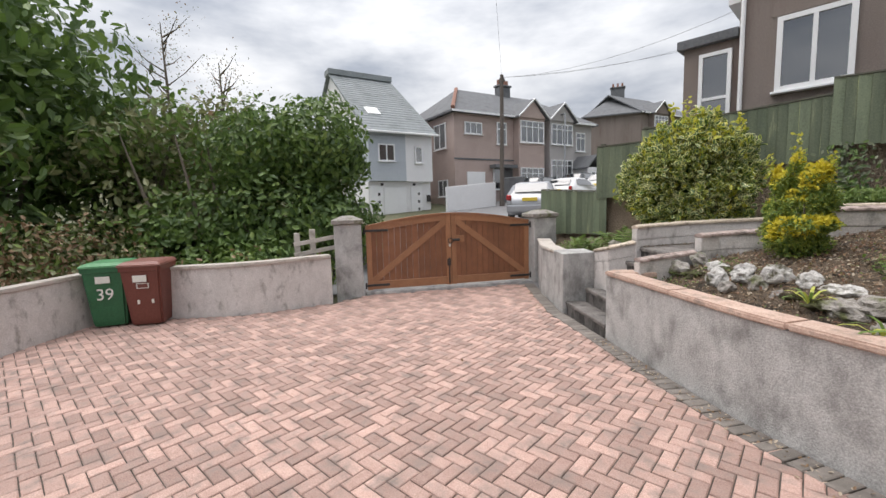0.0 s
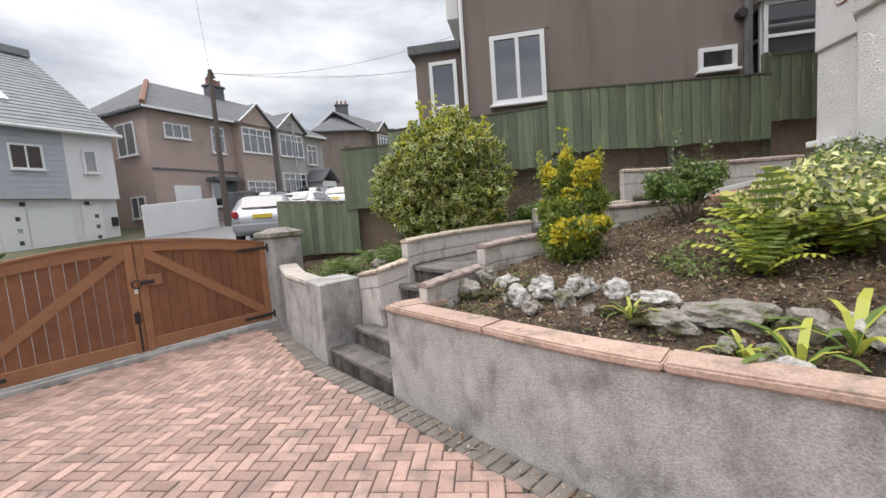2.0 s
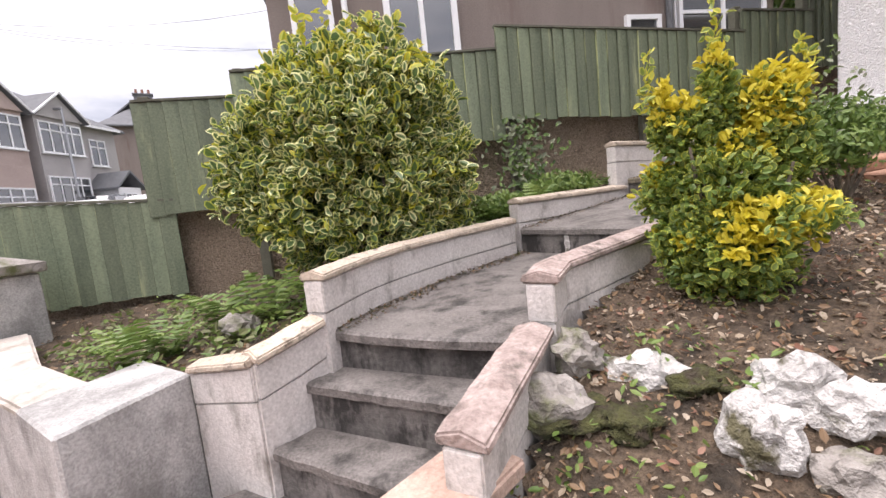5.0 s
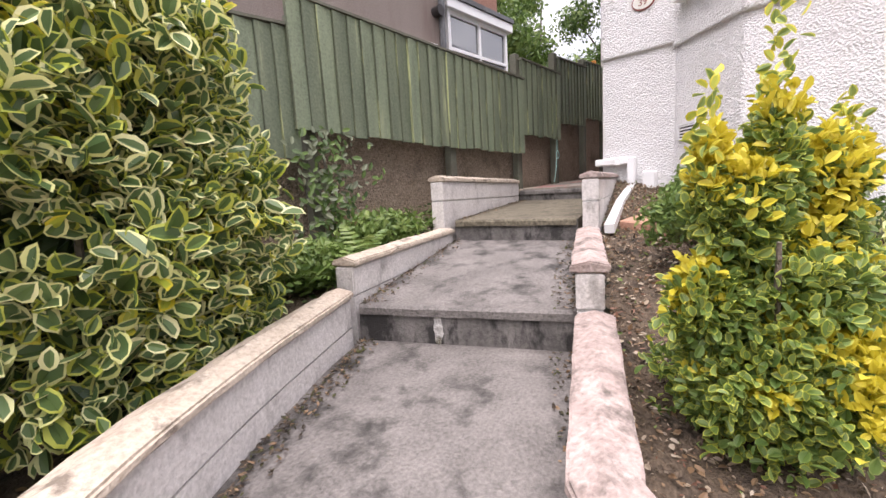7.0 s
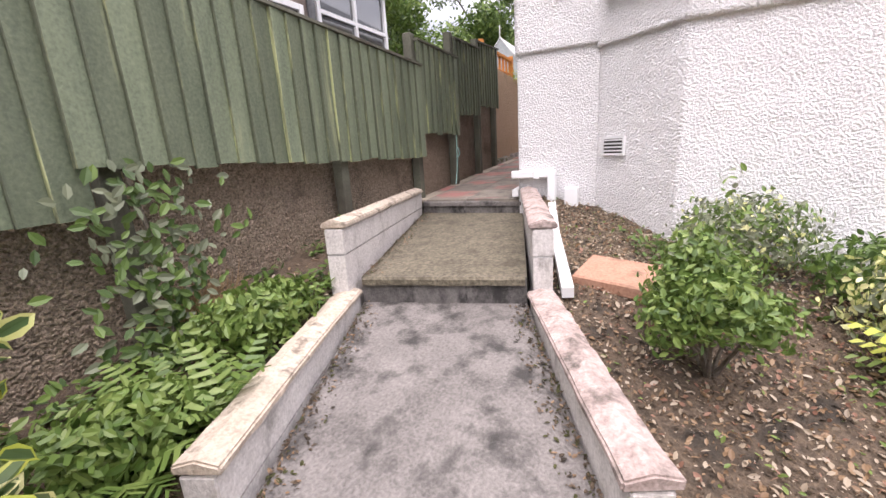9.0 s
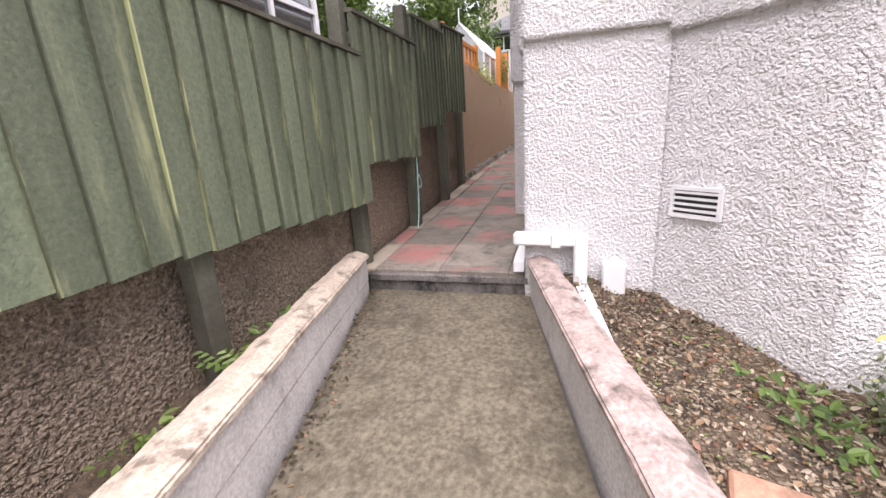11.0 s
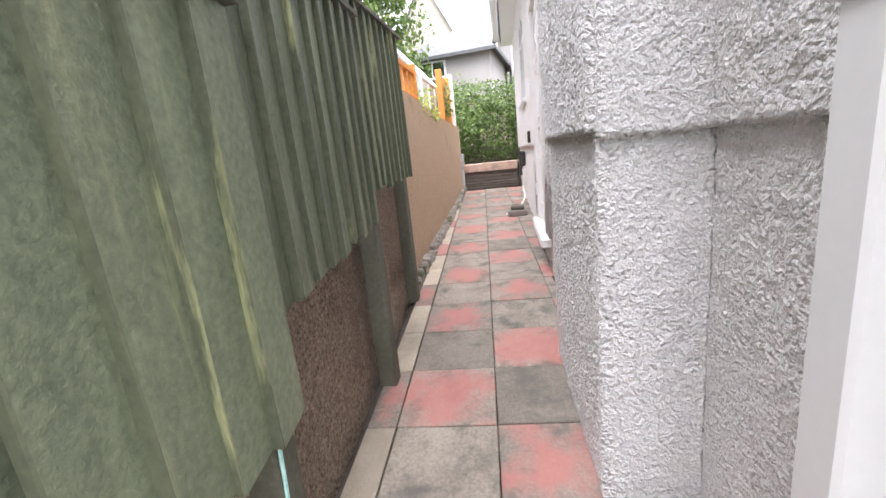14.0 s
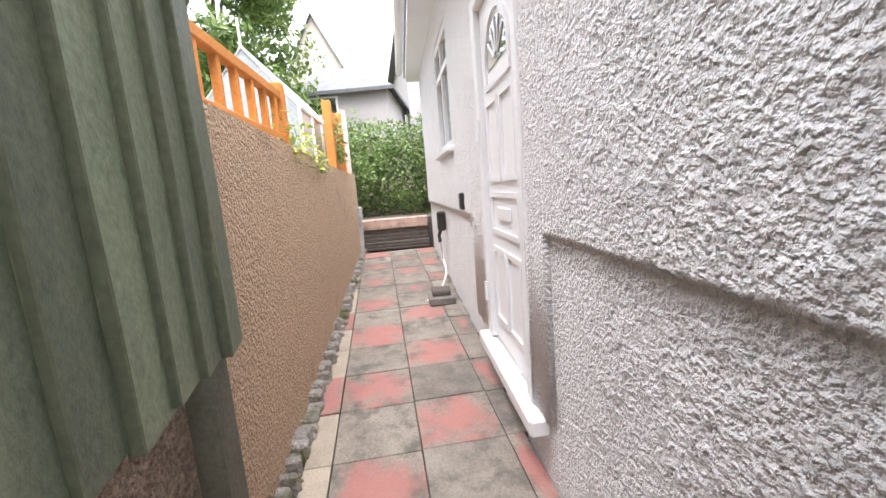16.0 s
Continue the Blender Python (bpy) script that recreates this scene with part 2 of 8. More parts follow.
RUBBER = mat("black_rubber", (0.018, 0.018, 0.018), (0.03, 0.03, 0.03), 20, 0.8, 0.2, 60)
PAPER = mat("white_label", (0.75, 0.75, 0.70), (0.66, 0.66, 0.60), 20, 0.7, 0.0, 60)
ORANGE = mat("orange_stained_timber", (0.55, 0.20, 0.035), (0.65, 0.27, 0.06), 8, 0.7, 0.2, 60, rnd=0.1)
SILVER = mat("silver_car_paint", (0.36, 0.37, 0.39), (0.42, 0.43, 0.45), 2, 0.25, 0.0, 30, metal=0.5)
WHITE_CAR = mat("white_car_paint", (0.74, 0.75, 0.76), (0.78, 0.79, 0.80), 2, 0.25, 0.0, 30)
DARK_CAR = mat("dark_car_paint", (0.05, 0.055, 0.06), (0.07, 0.075, 0.08), 2, 0.25, 0.0, 30, metal=0.4)
YELLOW_PLATE = mat("yellow_number_plate", (0.70, 0.52, 0.05), (0.74, 0.56, 0.07), 5, 0.5, 0.0, 30)
RED_LIGHT = mat("red_lamp_lens", (0.35, 0.02, 0.02), (0.4, 0.03, 0.03), 5, 0.2, 0.0, 30)
POLE_WOOD = mat("dark_pole_timber", (0.09, 0.075, 0.065), (0.14, 0.12, 0.105), 6, 0.9, 0.3, 40)
DRY_GRASS = leaf_mat("dry_grass_blade", (0.42, 0.30, 0.17), (0.30, 0.20, 0.11), 0.8)
L_DARK = leaf_mat("dark_green_leaf", (0.06, 0.11, 0.032), (0.12, 0.19, 0.055))
L_MID = leaf_mat("mid_green_leaf", (0.09, 0.16, 0.036), (0.17, 0.26, 0.062))
L_LIGHT = leaf_mat("light_green_leaf", (0.14, 0.22, 0.05), (0.24, 0.32, 0.09))
L_OLIVE = leaf_mat("olive_leaf", (0.14, 0.155, 0.07), (0.25, 0.26, 0.12))
L_BROWN = leaf_mat("brown_leaf", (0.22, 0.135, 0.075), (0.36, 0.245, 0.145))
L_YELLOW = leaf_mat("yellow_leaf", (0.58, 0.50, 0.035), (0.76, 0.68, 0.09))
L_LIME = leaf_mat("lime_leaf", (0.36, 0.41, 0.05), (0.54, 0.57, 0.11))
L_CREAM = leaf_mat("cream_leaf_edge", (0.66, 0.68, 0.26), (0.86, 0.84, 0.48))
L_DEEP = leaf_mat("deep_green_leaf", (0.085, 0.15, 0.055), (0.17, 0.255, 0.10), 0.3)
L_GREYG = leaf_mat("grey_green_leaf", (0.16, 0.19, 0.12), (0.30, 0.33, 0.22))


def patch_mat(name):
    """A grey slab on some of which a worn red centre shows, different for every slab."""
    m = SLAB_GREY.copy()
    m.name = name
    n, l = m.node_tree.nodes, m.node_tree.links
    b = n["Principled BSDF"]
    old = b.inputs["Base Color"].links[0].from_socket
    tc, info, nz = n.new("ShaderNodeTexCoord"), n.new("ShaderNodeObjectInfo"), n.new("ShaderNodeTexNoise")
    geo = n.new("ShaderNodeNewGeometry")
    nz.inputs["Scale"].default_value, nz.inputs["Detail"].default_value = 7.0, 5.0
    l.new(geo.outputs["Position"], nz.inputs["Vector"])
    ln = n.new("ShaderNodeVectorMath")
    ln.operation = "LENGTH"
    l.new(tc.outputs["Object"], ln.inputs[0])
    # red where the noise beats the distance from the middle, more or less by slab
    a = n.new("ShaderNodeMath")
    a.operation = "MULTIPLY_ADD"
    a.inputs[1].default_value = -1.5
    l.new(ln.outputs["Value"], a.inputs[0])
    l.new(nz.outputs["Fac"], a.inputs[2])
    c = n.new("ShaderNodeMath")
    c.operation = "MULTIPLY_ADD"
    c.inputs[1].default_value = 0.30
    l.new(info.outputs["Random"], c.inputs[0])
    l.new(a.outputs["Value"], c.inputs[2])
    r = n.new("ShaderNodeMapRange")
    r.inputs["From Min"].default_value, r.inputs["From Max"].default_value, r.inputs["To Max"].default_value = 0.27, 0.58, 0.75
    l.new(c.outputs["Value"], r.inputs["Value"])
    mx = n.new("ShaderNodeMix")
    mx.data_type = "RGBA"
    mx.inputs["B"].default_value = (0.41, 0.155, 0.137, 1)
    l.new(r.outputs["Result"], mx.inputs["Factor"])
    l.new(old, mx.inputs["A"])
    l.new(mx.outputs["Result"], b.inputs["Base Color"])
    return m


SLAB_GREY = mat("grey_paving_slab_base", (0.15, 0.13, 0.108), (0.28, 0.25, 0.21), 5, 0.75, 0.45, 70, (0.115, 0.105, 0.09), (0.5, 0.66), rnd=0.22, stain_scale=6)
SLAB_RED = patch_mat("worn_red_centred_slab")


# ---- building helpers ----
def finish(name, bm, material, parent=None, label="", smooth=False):
    me = bpy.data.meshes.new(name)
    bmesh.ops.recalc_face_normals(bm, faces=bm.faces)
    bm.to_mesh(me)
    bm.free()
    for m in material if isinstance(material, (list, tuple)) else [material]:
        me.materials.append(m)
    if smooth:
        me.polygons.foreach_set("use_smooth", [True] * len(me.polygons))
    ob = new(name, me)
    if parent:
        ob.parent = parent
    if label:
        ob["label"] = label
    return ob


def part(name, bm, material, parent, label="", smooth=False):
    return finish(name, bm, material, parent, label, smooth)


def structure(name, bm, material, label, category, smooth=False):
    return tagged(finish(name, bm, material, smooth=smooth), label, category, kind="structure")


def thing(name, label, category, at=(0, 0, 0), turn=0.0, group="", kind=""):
    ob = new(name)
    ob.empty_display_size = 0.1
    ob.matrix_basis = pose(*at, 0, 0, turn)
    return tagged(ob, label, category, group, kind)


def box(bm, x0, x1, y0, y1, z0, z1, m=None, index=0):
    vs = [bm.verts.new(m @ Vector(p) if m else p) for p in ((x0, y0, z0), (x1, y0, z0), (x1, y1, z0), (x0, y1, z0), (x0, y0, z1), (x1, y0, z1), (x1, y1, z1), (x0, y1, z1))]
    for f in ((3, 2, 1, 0), (4, 5, 6, 7), (0, 1, 5, 4), (1, 2, 6, 5), (2, 3, 7, 6), (3, 0, 4, 7)):
        bm.faces.new([vs[i] for i in f]).material_index = index
    return vs


def boxed(x0, x1, y0, y1, z0, z1, bevel=0.0, m=None, seg=1):
    bm = bmesh.new()
    box(bm, x0, x1, y0, y1, z0, z1, m)
    if bevel:
        bmesh.ops.bevel(bm, geom=bm.edges[:], offset=bevel, segments=seg, affect="EDGES", profile=0.6)
    return bm


def prism(points, z0, z1, bevel=0.0, bm=None):
    """An upright prism over a plan polygon. z0, z1: numbers, or a height for every corner."""
    bm = bm or bmesh.new()
    k = len(points)
    lo = z0 if isinstance(z0, (list, tuple)) else [z0] * k
    hi = z1 if isinstance(z1, (list, tuple)) else [z1] * k
    a = [bm.verts.new((x, y, z)) for (x, y), z in zip(points, lo)]
    b = [bm.verts.new((x, y, z)) for (x, y), z in zip(points, hi)]
    bm.faces.new(a[::-1])
    bm.faces.new(b)
    for i in range(k):
        bm.faces.new((a[i], a[(i + 1) % k], b[(i + 1) % k], b[i]))
    if bevel:
        bmesh.ops.recalc_face_normals(bm, faces=bm.faces)
        bmesh.ops.bevel(bm, geom=bm.edges[:], offset=bevel, segments=1, affect="EDGES")
    return bm


def offset_line(pts, d):
    """A polyline moved sideways, d to its left."""
    out = []
    for i, p in enumerate(pts):
        a, b = Vector(pts[max(i - 1, 0)]), Vector(pts[min(i + 1, len(pts) - 1)])
        t = (b - a).normalized()
        out.append((p[0] - t.y * d, p[1] + t.x * d))
    return out


def smooth_line(pts, steps=6):
    """Catmull-Rom points through a polyline of any dimension."""
    out = []
    P = [Vector(p) for p in pts]
    P = [2 * P[0] - P[1]] + P + [2 * P[-1] - P[-2]]
    for i in range(1, len(P) - 2):
        for k in range(steps):
            t = k / steps
            out.append(tuple(0.5 * (2 * P[i] + (P[i + 1] - P[i - 1]) * t + (2 * P[i - 1] - 5 * P[i] + 4 * P[i + 1] - P[i + 2]) * t * t + (3 * P[i] - P[i - 1] - 3 * P[i + 1] + P[i + 2]) * t ** 3)))
    out.append(tuple(P[-2]))
    return out


def ribbon(pts, d0, d1, z0, z1, bevel=0.0):
    """A wall along a plan polyline between two side offsets. z0 and z1: numbers or a height for every point."""
    a, b = offset_line([p[:2] for p in pts], d0), offset_line([p[:2] for p in pts], d1)
    k = len(pts)
    lo = list(z0) if isinstance(z0, (list, tuple)) else [z0] * k
    hi = list(z1) if isinstance(z1, (list, tuple)) else [z1] * k
    bm = bmesh.new()
    rows = [[bm.verts.new((*a[i], lo[i])), bm.verts.new((*b[i], lo[i])), bm.verts.new((*b[i], hi[i])), bm.verts.new((*a[i], hi[i]))] for i in range(k)]
    for r, s in zip(rows, rows[1:]):
        for j in range(4):
            bm.faces.new((r[j], s[j], s[(j + 1) % 4], r[(j + 1) % 4]))
    bm.faces.new(rows[0])
    bm.faces.new(rows[-1][::-1])
    if bevel:
        bmesh.ops.recalc_face_normals(bm, faces=bm.faces)
        bmesh.ops.bevel(bm, geom=[e for e in bm.edges if e.calc_face_angle(0) > 0.6], offset=bevel, segments=2, affect="EDGES")
    return bm


def tube(bm, pts, radii, sides=8):
    """A tapered round bar along 3D points."""
    rings = []
    P = [Vector(p) for p in pts]
    for i, p in enumerate(P):
        d = (P[min(i + 1, len(P) - 1)] - P[max(i - 1, 0)]).normalized()
        u = d.orthogonal().normalized()
        v = d.cross(u)
        r = radii[i] if isinstance(radii, (list, tuple)) else radii
        rings.append([bm.verts.new(p + (u * math.cos(k * math.tau / sides) + v * math.sin(k * math.tau / sides)) * r) for k in range(sides)])
    for a, b in zip(rings, rings[1:]):
        for k in range(sides):
            bm.faces.new((a[k], a[(k + 1) % sides], b[(k + 1) % sides], b[k]))
    bm.faces.new(rings[0][::-1])
    bm.faces.new(rings[-1])
    return bm


def inside(x, y, poly):
    hit = False
    for (x0, y0), (x1, y1) in zip(poly, poly[1:] + poly[:1]):
        if (y0 > y) != (y1 > y) and x < (x1 - x0) * (y - y0) / (y1 - y0) + x0:
            hit = not hit
    return hit


# ---- ground ----
STREET = Vector((math.cos(radians(124)), math.sin(radians(124))))


def ground_height(x, y):
    """Level drive, a street that climbs away beyond the gate, a valley towards the trees."""
    s = Vector((x - 0.4, y + 0.6)).dot(STREET)
    c = -(x - 0.4) * STREET.y + (y + 0.6) * STREET.x
    rise = float(np.interp(s, (-400, 8.0, 12, 15.5, 22.5, 30, 60, 400), (0, -0.06, 0.5, 0.92, 1.3, 2.1, 6.0, 30)))
    drop = float(np.interp(c, (-400, 4.5, 14, 400), (0, 0, -2.0, -6.0))) * (1 if s < 9 else float(np.interp(s, (9, 18), (1, 0))))
    return rise + drop - 0.06


bm = bmesh.new()
xs = sorted({*np.linspace(-420, 420, 22), *np.linspace(-60, 40, 51)})
ys = sorted({*np.linspace(-420, 420, 22), *np.linspace(-30, 70, 51)})
grid = [[bm.verts.new((x, y, ground_height(x, y))) for x in xs] for y in ys]
for j in range(len(ys) - 1):
    for i in range(len(xs) - 1):
        bm.faces.new((grid[j][i], grid[j][i + 1], grid[j + 1][i + 1], grid[j + 1][i]))
structure("ground", bm, GRASS_GROUND, "rough grassy ground reaching to the horizon", "ground", True)

GL, GR = Vector((-6.22, 3.76)), Vector((-4.47, 6.68))      # the gate's hinges
GD = (GR - GL).normalized()
GN = Vector((-GD.y, GD.x))                                 # towards the street


def street_point(s, c):
    p = Vector((0.4, -0.6)) + STREET * s + Vector((-STREET.y, STREET.x)) * c
    return p


bm = bmesh.new()
rows = []
for s in np.linspace(7.6, 70, 40):
    row = []
    for c in np.linspace(-3.4, 5.2 if s < 21 else float(np.interp(s, (21, 30, 70), (5.2, 1.6, 1.6))), 9):
        p = street_point(s, c)
        row.append(bm.verts.new((p.x, p.y, ground_height(p.x, p.y) + 0.03)))
    rows.append(row)
for a, b in zip(rows, rows[1:]):
    for i in range(8):
        bm.faces.new((a[i], a[i + 1], b[i + 1], b[i]))
structure("road", bm, ASPHALT, "worn grey asphalt road climbing the hill", "road", True)

# the drive's outline
LEFT_WALL = [(-4.9, -3.2), (-6.98, -1.12), (-7.9, -0.2)]
BACK_WALL = smooth_line([(-7.9, -0.2), (-7.2, 0.69), (-6.42, 1.7), (-6.06, 2.95)], 5)
RET = smooth_line([(-1.70, 4.17), (-0.95, 3.60), (-0.19, 3.04), (0.56, 2.62), (1.5, 2.12), (3.0, 1.35)], 5)
DRIVE = [(-4.9, -3.2), (-6.98, -1.12), (-7.9, -0.2), (-7.2, 0.69), (-6.42, 1.7), (-6.06, 2.95), (-6.2, 3.7), (-4.5, 6.62), (-2.72, 4.98), (-1.70, 4.17), (-0.19, 3.04), (0.56, 2.62), (3.0, 1.35), (3.0, -4.0), (-2.0, -6.5)]
structure("drive_bed", prism(DRIVE, -0.30, -0.012), JOINT, "dark sand bed under the block paving", "ground")

# ---- boundary walls ----
bm = ribbon(LEFT_WALL, 0.0, -0.18, -0.3, 0.74)
structure("wall_left", bm, CEMENT_PALE, "low grey rendered boundary wall beside the bins", "wall")
bm = ribbon(LEFT_WALL, 0.025, -0.205, 0.744, 0.80, 0.012)
structure("trim_left_coping", bm, COPING, "weathered coping along the low boundary wall", "coping")
bm = ribbon(BACK_WALL, 0.18, 0.0, -0.5, [0.74 + 0.06 * i / (len(BACK_WALL) - 1) for i in range(len(BACK_WALL))])
structure("wall_back", bm, CEMENT_PALE, "curved grey rendered wall between bins and gate", "wall")
bm = ribbon(BACK_WALL, 0.205, -0.03, [0.744 + 0.06 * i / (len(BACK_WALL) - 1) for i in range(len(BACK_WALL))], [0.80 + 0.06 * i / (len(BACK_WALL) - 1) for i in range(len(BACK_WALL))], 0.012)
structure("trim_back_coping", bm, COPING, "thin weathered coping along the curved wall", "coping")


def gate_pier(at, name, w=0.5):
    """A square rendered pier with an overhanging, low-pitched cap."""
    t = thing(name, "square grey rendered gate pier with a stone cap", "gate pier", (*at, 0), math.degrees(math.atan2(GD.y, GD.x)), "gate piers")
    part("shaft", boxed(-w / 2, w / 2, -w / 2, w / 2, -0.3, 1.36, 0.012), CEMENT, t)
    bm = boxed(-w / 2 - 0.04, w / 2 + 0.04, -w / 2 - 0.04, w / 2 + 0.04, 1.364, 1.44)
    top = [v for v in bm.verts if v.co.z > 1.4]
    ring = bmesh.ops.extrude_face_region(bm, geom=[f for f in bm.faces if all(v in top for v in f.verts)])
    for v in ring["geom"]:
        if isinstance(v, bmesh.types.BMVert):
            v.co = Vector((v.co.x * 0.3, v.co.y * 0.3, 1.52))
    bmesh.ops.bevel(bm, geom=bm.edges[:], offset=0.012, segments=1, affect="EDGES")
    part("cap", bm, ROCK_GREY, t)
    return t


gate_pier(GL - GD * 0.30 + GN * 0.06, "gate_pier")
gate_pier(GR + GD * 0.27 + GN * 0.06, "gate_pier")
m = Matrix.Translation((*GL, 0)) @ Matrix.Rotation(math.atan2(GD.y, GD.x), 4, "Z")
structure("gate_sill", boxed(-0.02, (GR - GL).length + 0.02, -0.10, 0.22, -0.2, 0.055, 0.01, m), CEMENT, "narrow raised concrete strip under the gate", "sill")

# low wall from the pier down to the step block
LOW = [tuple(GR + GD * 0.1 - GN * 0.19), (-3.62, 5.80), (-3.05, 5.31)]
structure("wall_low", ribbon(LOW, 0.24, 0.0, -0.3, [0.88, 0.85, 0.82]), CEMENT, "low grey rendered wall beside the gate pier", "wall")
structure("trim_low_coping", ribbon(LOW, 0.26, -0.015, [0.883, 0.853, 0.823], [0.935, 0.905, 0.875], 0.016), COPING, "rough weathered coping on the low wall", "coping")
structure("wall_step_block", prism([(-3.06, 5.27), (-2.69, 4.90), (-2.42, 5.37), (-2.78, 5.72)], -0.3, 0.90, 0.012), CEMENT, "square grey rendered block beside the garden steps", "wall")

# ---- retaining wall of the flower bed ----
structure("wall_retaining", ribbon(RET, 0.20, 0.0, -0.3, 0.78), CEMENT, "grey rendered retaining wall of the raised flower bed", "wall")
k = len(RET)
for i in range(0, k - 1, 6):
    seg = RET[i:i + 7]
    if len(seg) > 1:
        a, b = Vector(seg[0]), Vector(seg[-1])
        seg = [tuple(a.lerp(Vector(seg[1]), 0.012)), *seg[1:-1], tuple(b.lerp(Vector(seg[-2]), 0.012))]
        ob = structure("trim_retaining_coping", ribbon(seg, 0.205, -0.025, 0.784, 0.836, 0.012), COPING_RED, "reddish concrete coping slab on the retaining wall", "coping")
RETURN = [(-1.66, 4.22), (-1.30, 4.48)]
structure("wall_return", ribbon(RETURN, 0.0, -0.18, -0.3, 0.78), CEMENT, "short rendered return of the retaining wall", "wall")
structure("trim_return_coping", ribbon(RETURN, 0.03, -0.2, 0.785, 0.842, 0.01), COPING_RED, "reddish coping on the short return wall", "coping")

# ---- garden steps and path: stations from left edge to right edge with their heights ----
STEPS = [((-2.73, 5.03), (-1.70, 4.19), 0.0, 0.17), ((-2.43, 5.13), (-1.62, 4.42), 0.17, 0.38), ((-2.16, 5.20), (-1.34, 4.48), 0.38, 0.60), ((-1.94, 5.25), (-1.13, 4.63), 0.60, 0.82), ((-1.75, 5.33), (-0.965, 4.755), 0.82, 1.01),
         ((-0.30, 6.41), (0.17, 5.44), 1.10, 1.29), ((1.06, 6.92), (1.31, 5.96), 1.44, 1.60), ((2.90, 7.46), (2.98, 6.42), 1.68, 1.80)]
for i, (l, r, zb, zt) in enumerate(STEPS):
    mat_top = CONCRETE_MOSS if i == 6 else CONCRETE
    if i + 1 < len(STEPS):
        l2, r2, zn = STEPS[i + 1][0], STEPS[i + 1][1], STEPS[i + 1][2]
    else:
        l2, r2, zn = (2.99, 7.48), (3.07, 6.43), 1.82
    n = 8 if i in (4,) else 2
    if i == 4:
        lefts = smooth_line([l, (-1.47, 5.64), (-1.02, 5.99), (-0.68, 6.21), l2], 2)
        rights = [r, (-0.86, 4.87), (-0.77, 4.98), (-0.62, 5.075), (-0.45, 5.15), (-0.30, 5.22), (-0.14, 5.30), (0.02, 5.37), r2]
    else:
        lefts, rights = [l, l2], [r, r2]
    bm = bmesh.new()
    k = len(lefts)
    lo = [[bm.verts.new((*p, zb - 0.35)) for p in q] for q in (lefts, rights)]
    hi = [[bm.verts.new((*p, zt + (zn - zt) * j / (k - 1))) for j, p in enumerate(q)] for q in (lefts, rights)]
    for j in range(k - 1):
        bm.faces.new((hi[0][j], hi[1][j], hi[1][j + 1], hi[0][j + 1]))
        bm.faces.new((lo[0][j], lo[0][j + 1], lo[1][j + 1], lo[1][j]))
        for s in (0, 1):
            bm.faces.new((lo[s][j], lo[s][j + 1], hi[s][j + 1], hi[s][j]))
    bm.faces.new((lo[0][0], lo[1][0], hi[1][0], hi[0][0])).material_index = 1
    bm.faces.new((lo[0][-1], lo[1][-1], hi[1][-1], hi[0][-1]))
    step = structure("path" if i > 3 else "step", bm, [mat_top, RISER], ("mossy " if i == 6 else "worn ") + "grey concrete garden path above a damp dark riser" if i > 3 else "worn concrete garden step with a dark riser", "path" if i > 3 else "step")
    # nosing: a thin, slightly proud slab edge
    a, b = Vector(l), Vector(r)
    d = (b - a).normalized()
    out = Vector((d.y, -d.x))
    if out.dot(Vector(l2) - a) > 0:
        out = -out
    nose = bmesh.new()
    cuts = 14
    rows = []
    for c in range(cuts + 1):
        f = c / cuts
        bow = (0.035 if i == 4 else 0.0) * math.sin(math.pi * f)
        chip = 0.010 * noise.noise((f * 9 + i * 5, i, 0)) + 0.006 * noise.noise((f * 31, i, 4))
        front = a.lerp(b, 0.01 + 0.98 * f) + out * (0.020 + bow + chip)
        rear = a.lerp(b, 0.01 + 0.98 * f) - out * 0.05
        low = zt - 0.045 + 0.008 * noise.noise((f * 13, i, 8))
        rows.append([nose.verts.new(v) for v in ((*front, low), (*front, zt - 0.010), (*(front - out * 0.012), zt + 0.004), (*rear, zt + 0.004), (*rear, low))])
    for r0, r1 in zip(rows, rows[1:]):
        for c in range(5):
            nose.faces.new((r0[c], r1[c], r1[(c + 1) % 5], r0[(c + 1) % 5]))
    nose.faces.new(rows[0])
    nose.faces.new(rows[-1][::-1])
    part("nosing", nose, mat_top, step)

# a white lime run down the second riser
rl, rr = Vector(STEPS[5][0]), Vector(STEPS[5][1])
bm = bmesh.new()
foot = rl.lerp(rr, 0.40)
side, away = (rr - rl).normalized(), Vector((-(rr - rl).y, (rr - rl).x)).normalized()
away = away if away.x < 0 else -away
rows = []
for c in range(9):
    f = c / 8
    z = 1.10 + 0.145 * f
    w = 0.012 + 0.012 * math.sin(f * 3) + 0.006 * noise.noise((f * 6, 3, 1))
    q = foot + side * 0.008 * noise.noise((f * 4, 1, 7))
    rows.append([bm.verts.new((*(q + side * k * w + away * o), z)) for k, o in ((-1, 0.001), (0, 0.006), (1, 0.001))])
for r0, r1 in zip(rows, rows[1:]):
    for c in range(2):
        bm.faces.new((r0[c], r0[c + 1], r1[c + 1], r1[c]))
structure("lime_run", bm, ROCK, "white lime run down the dark riser", "stain")


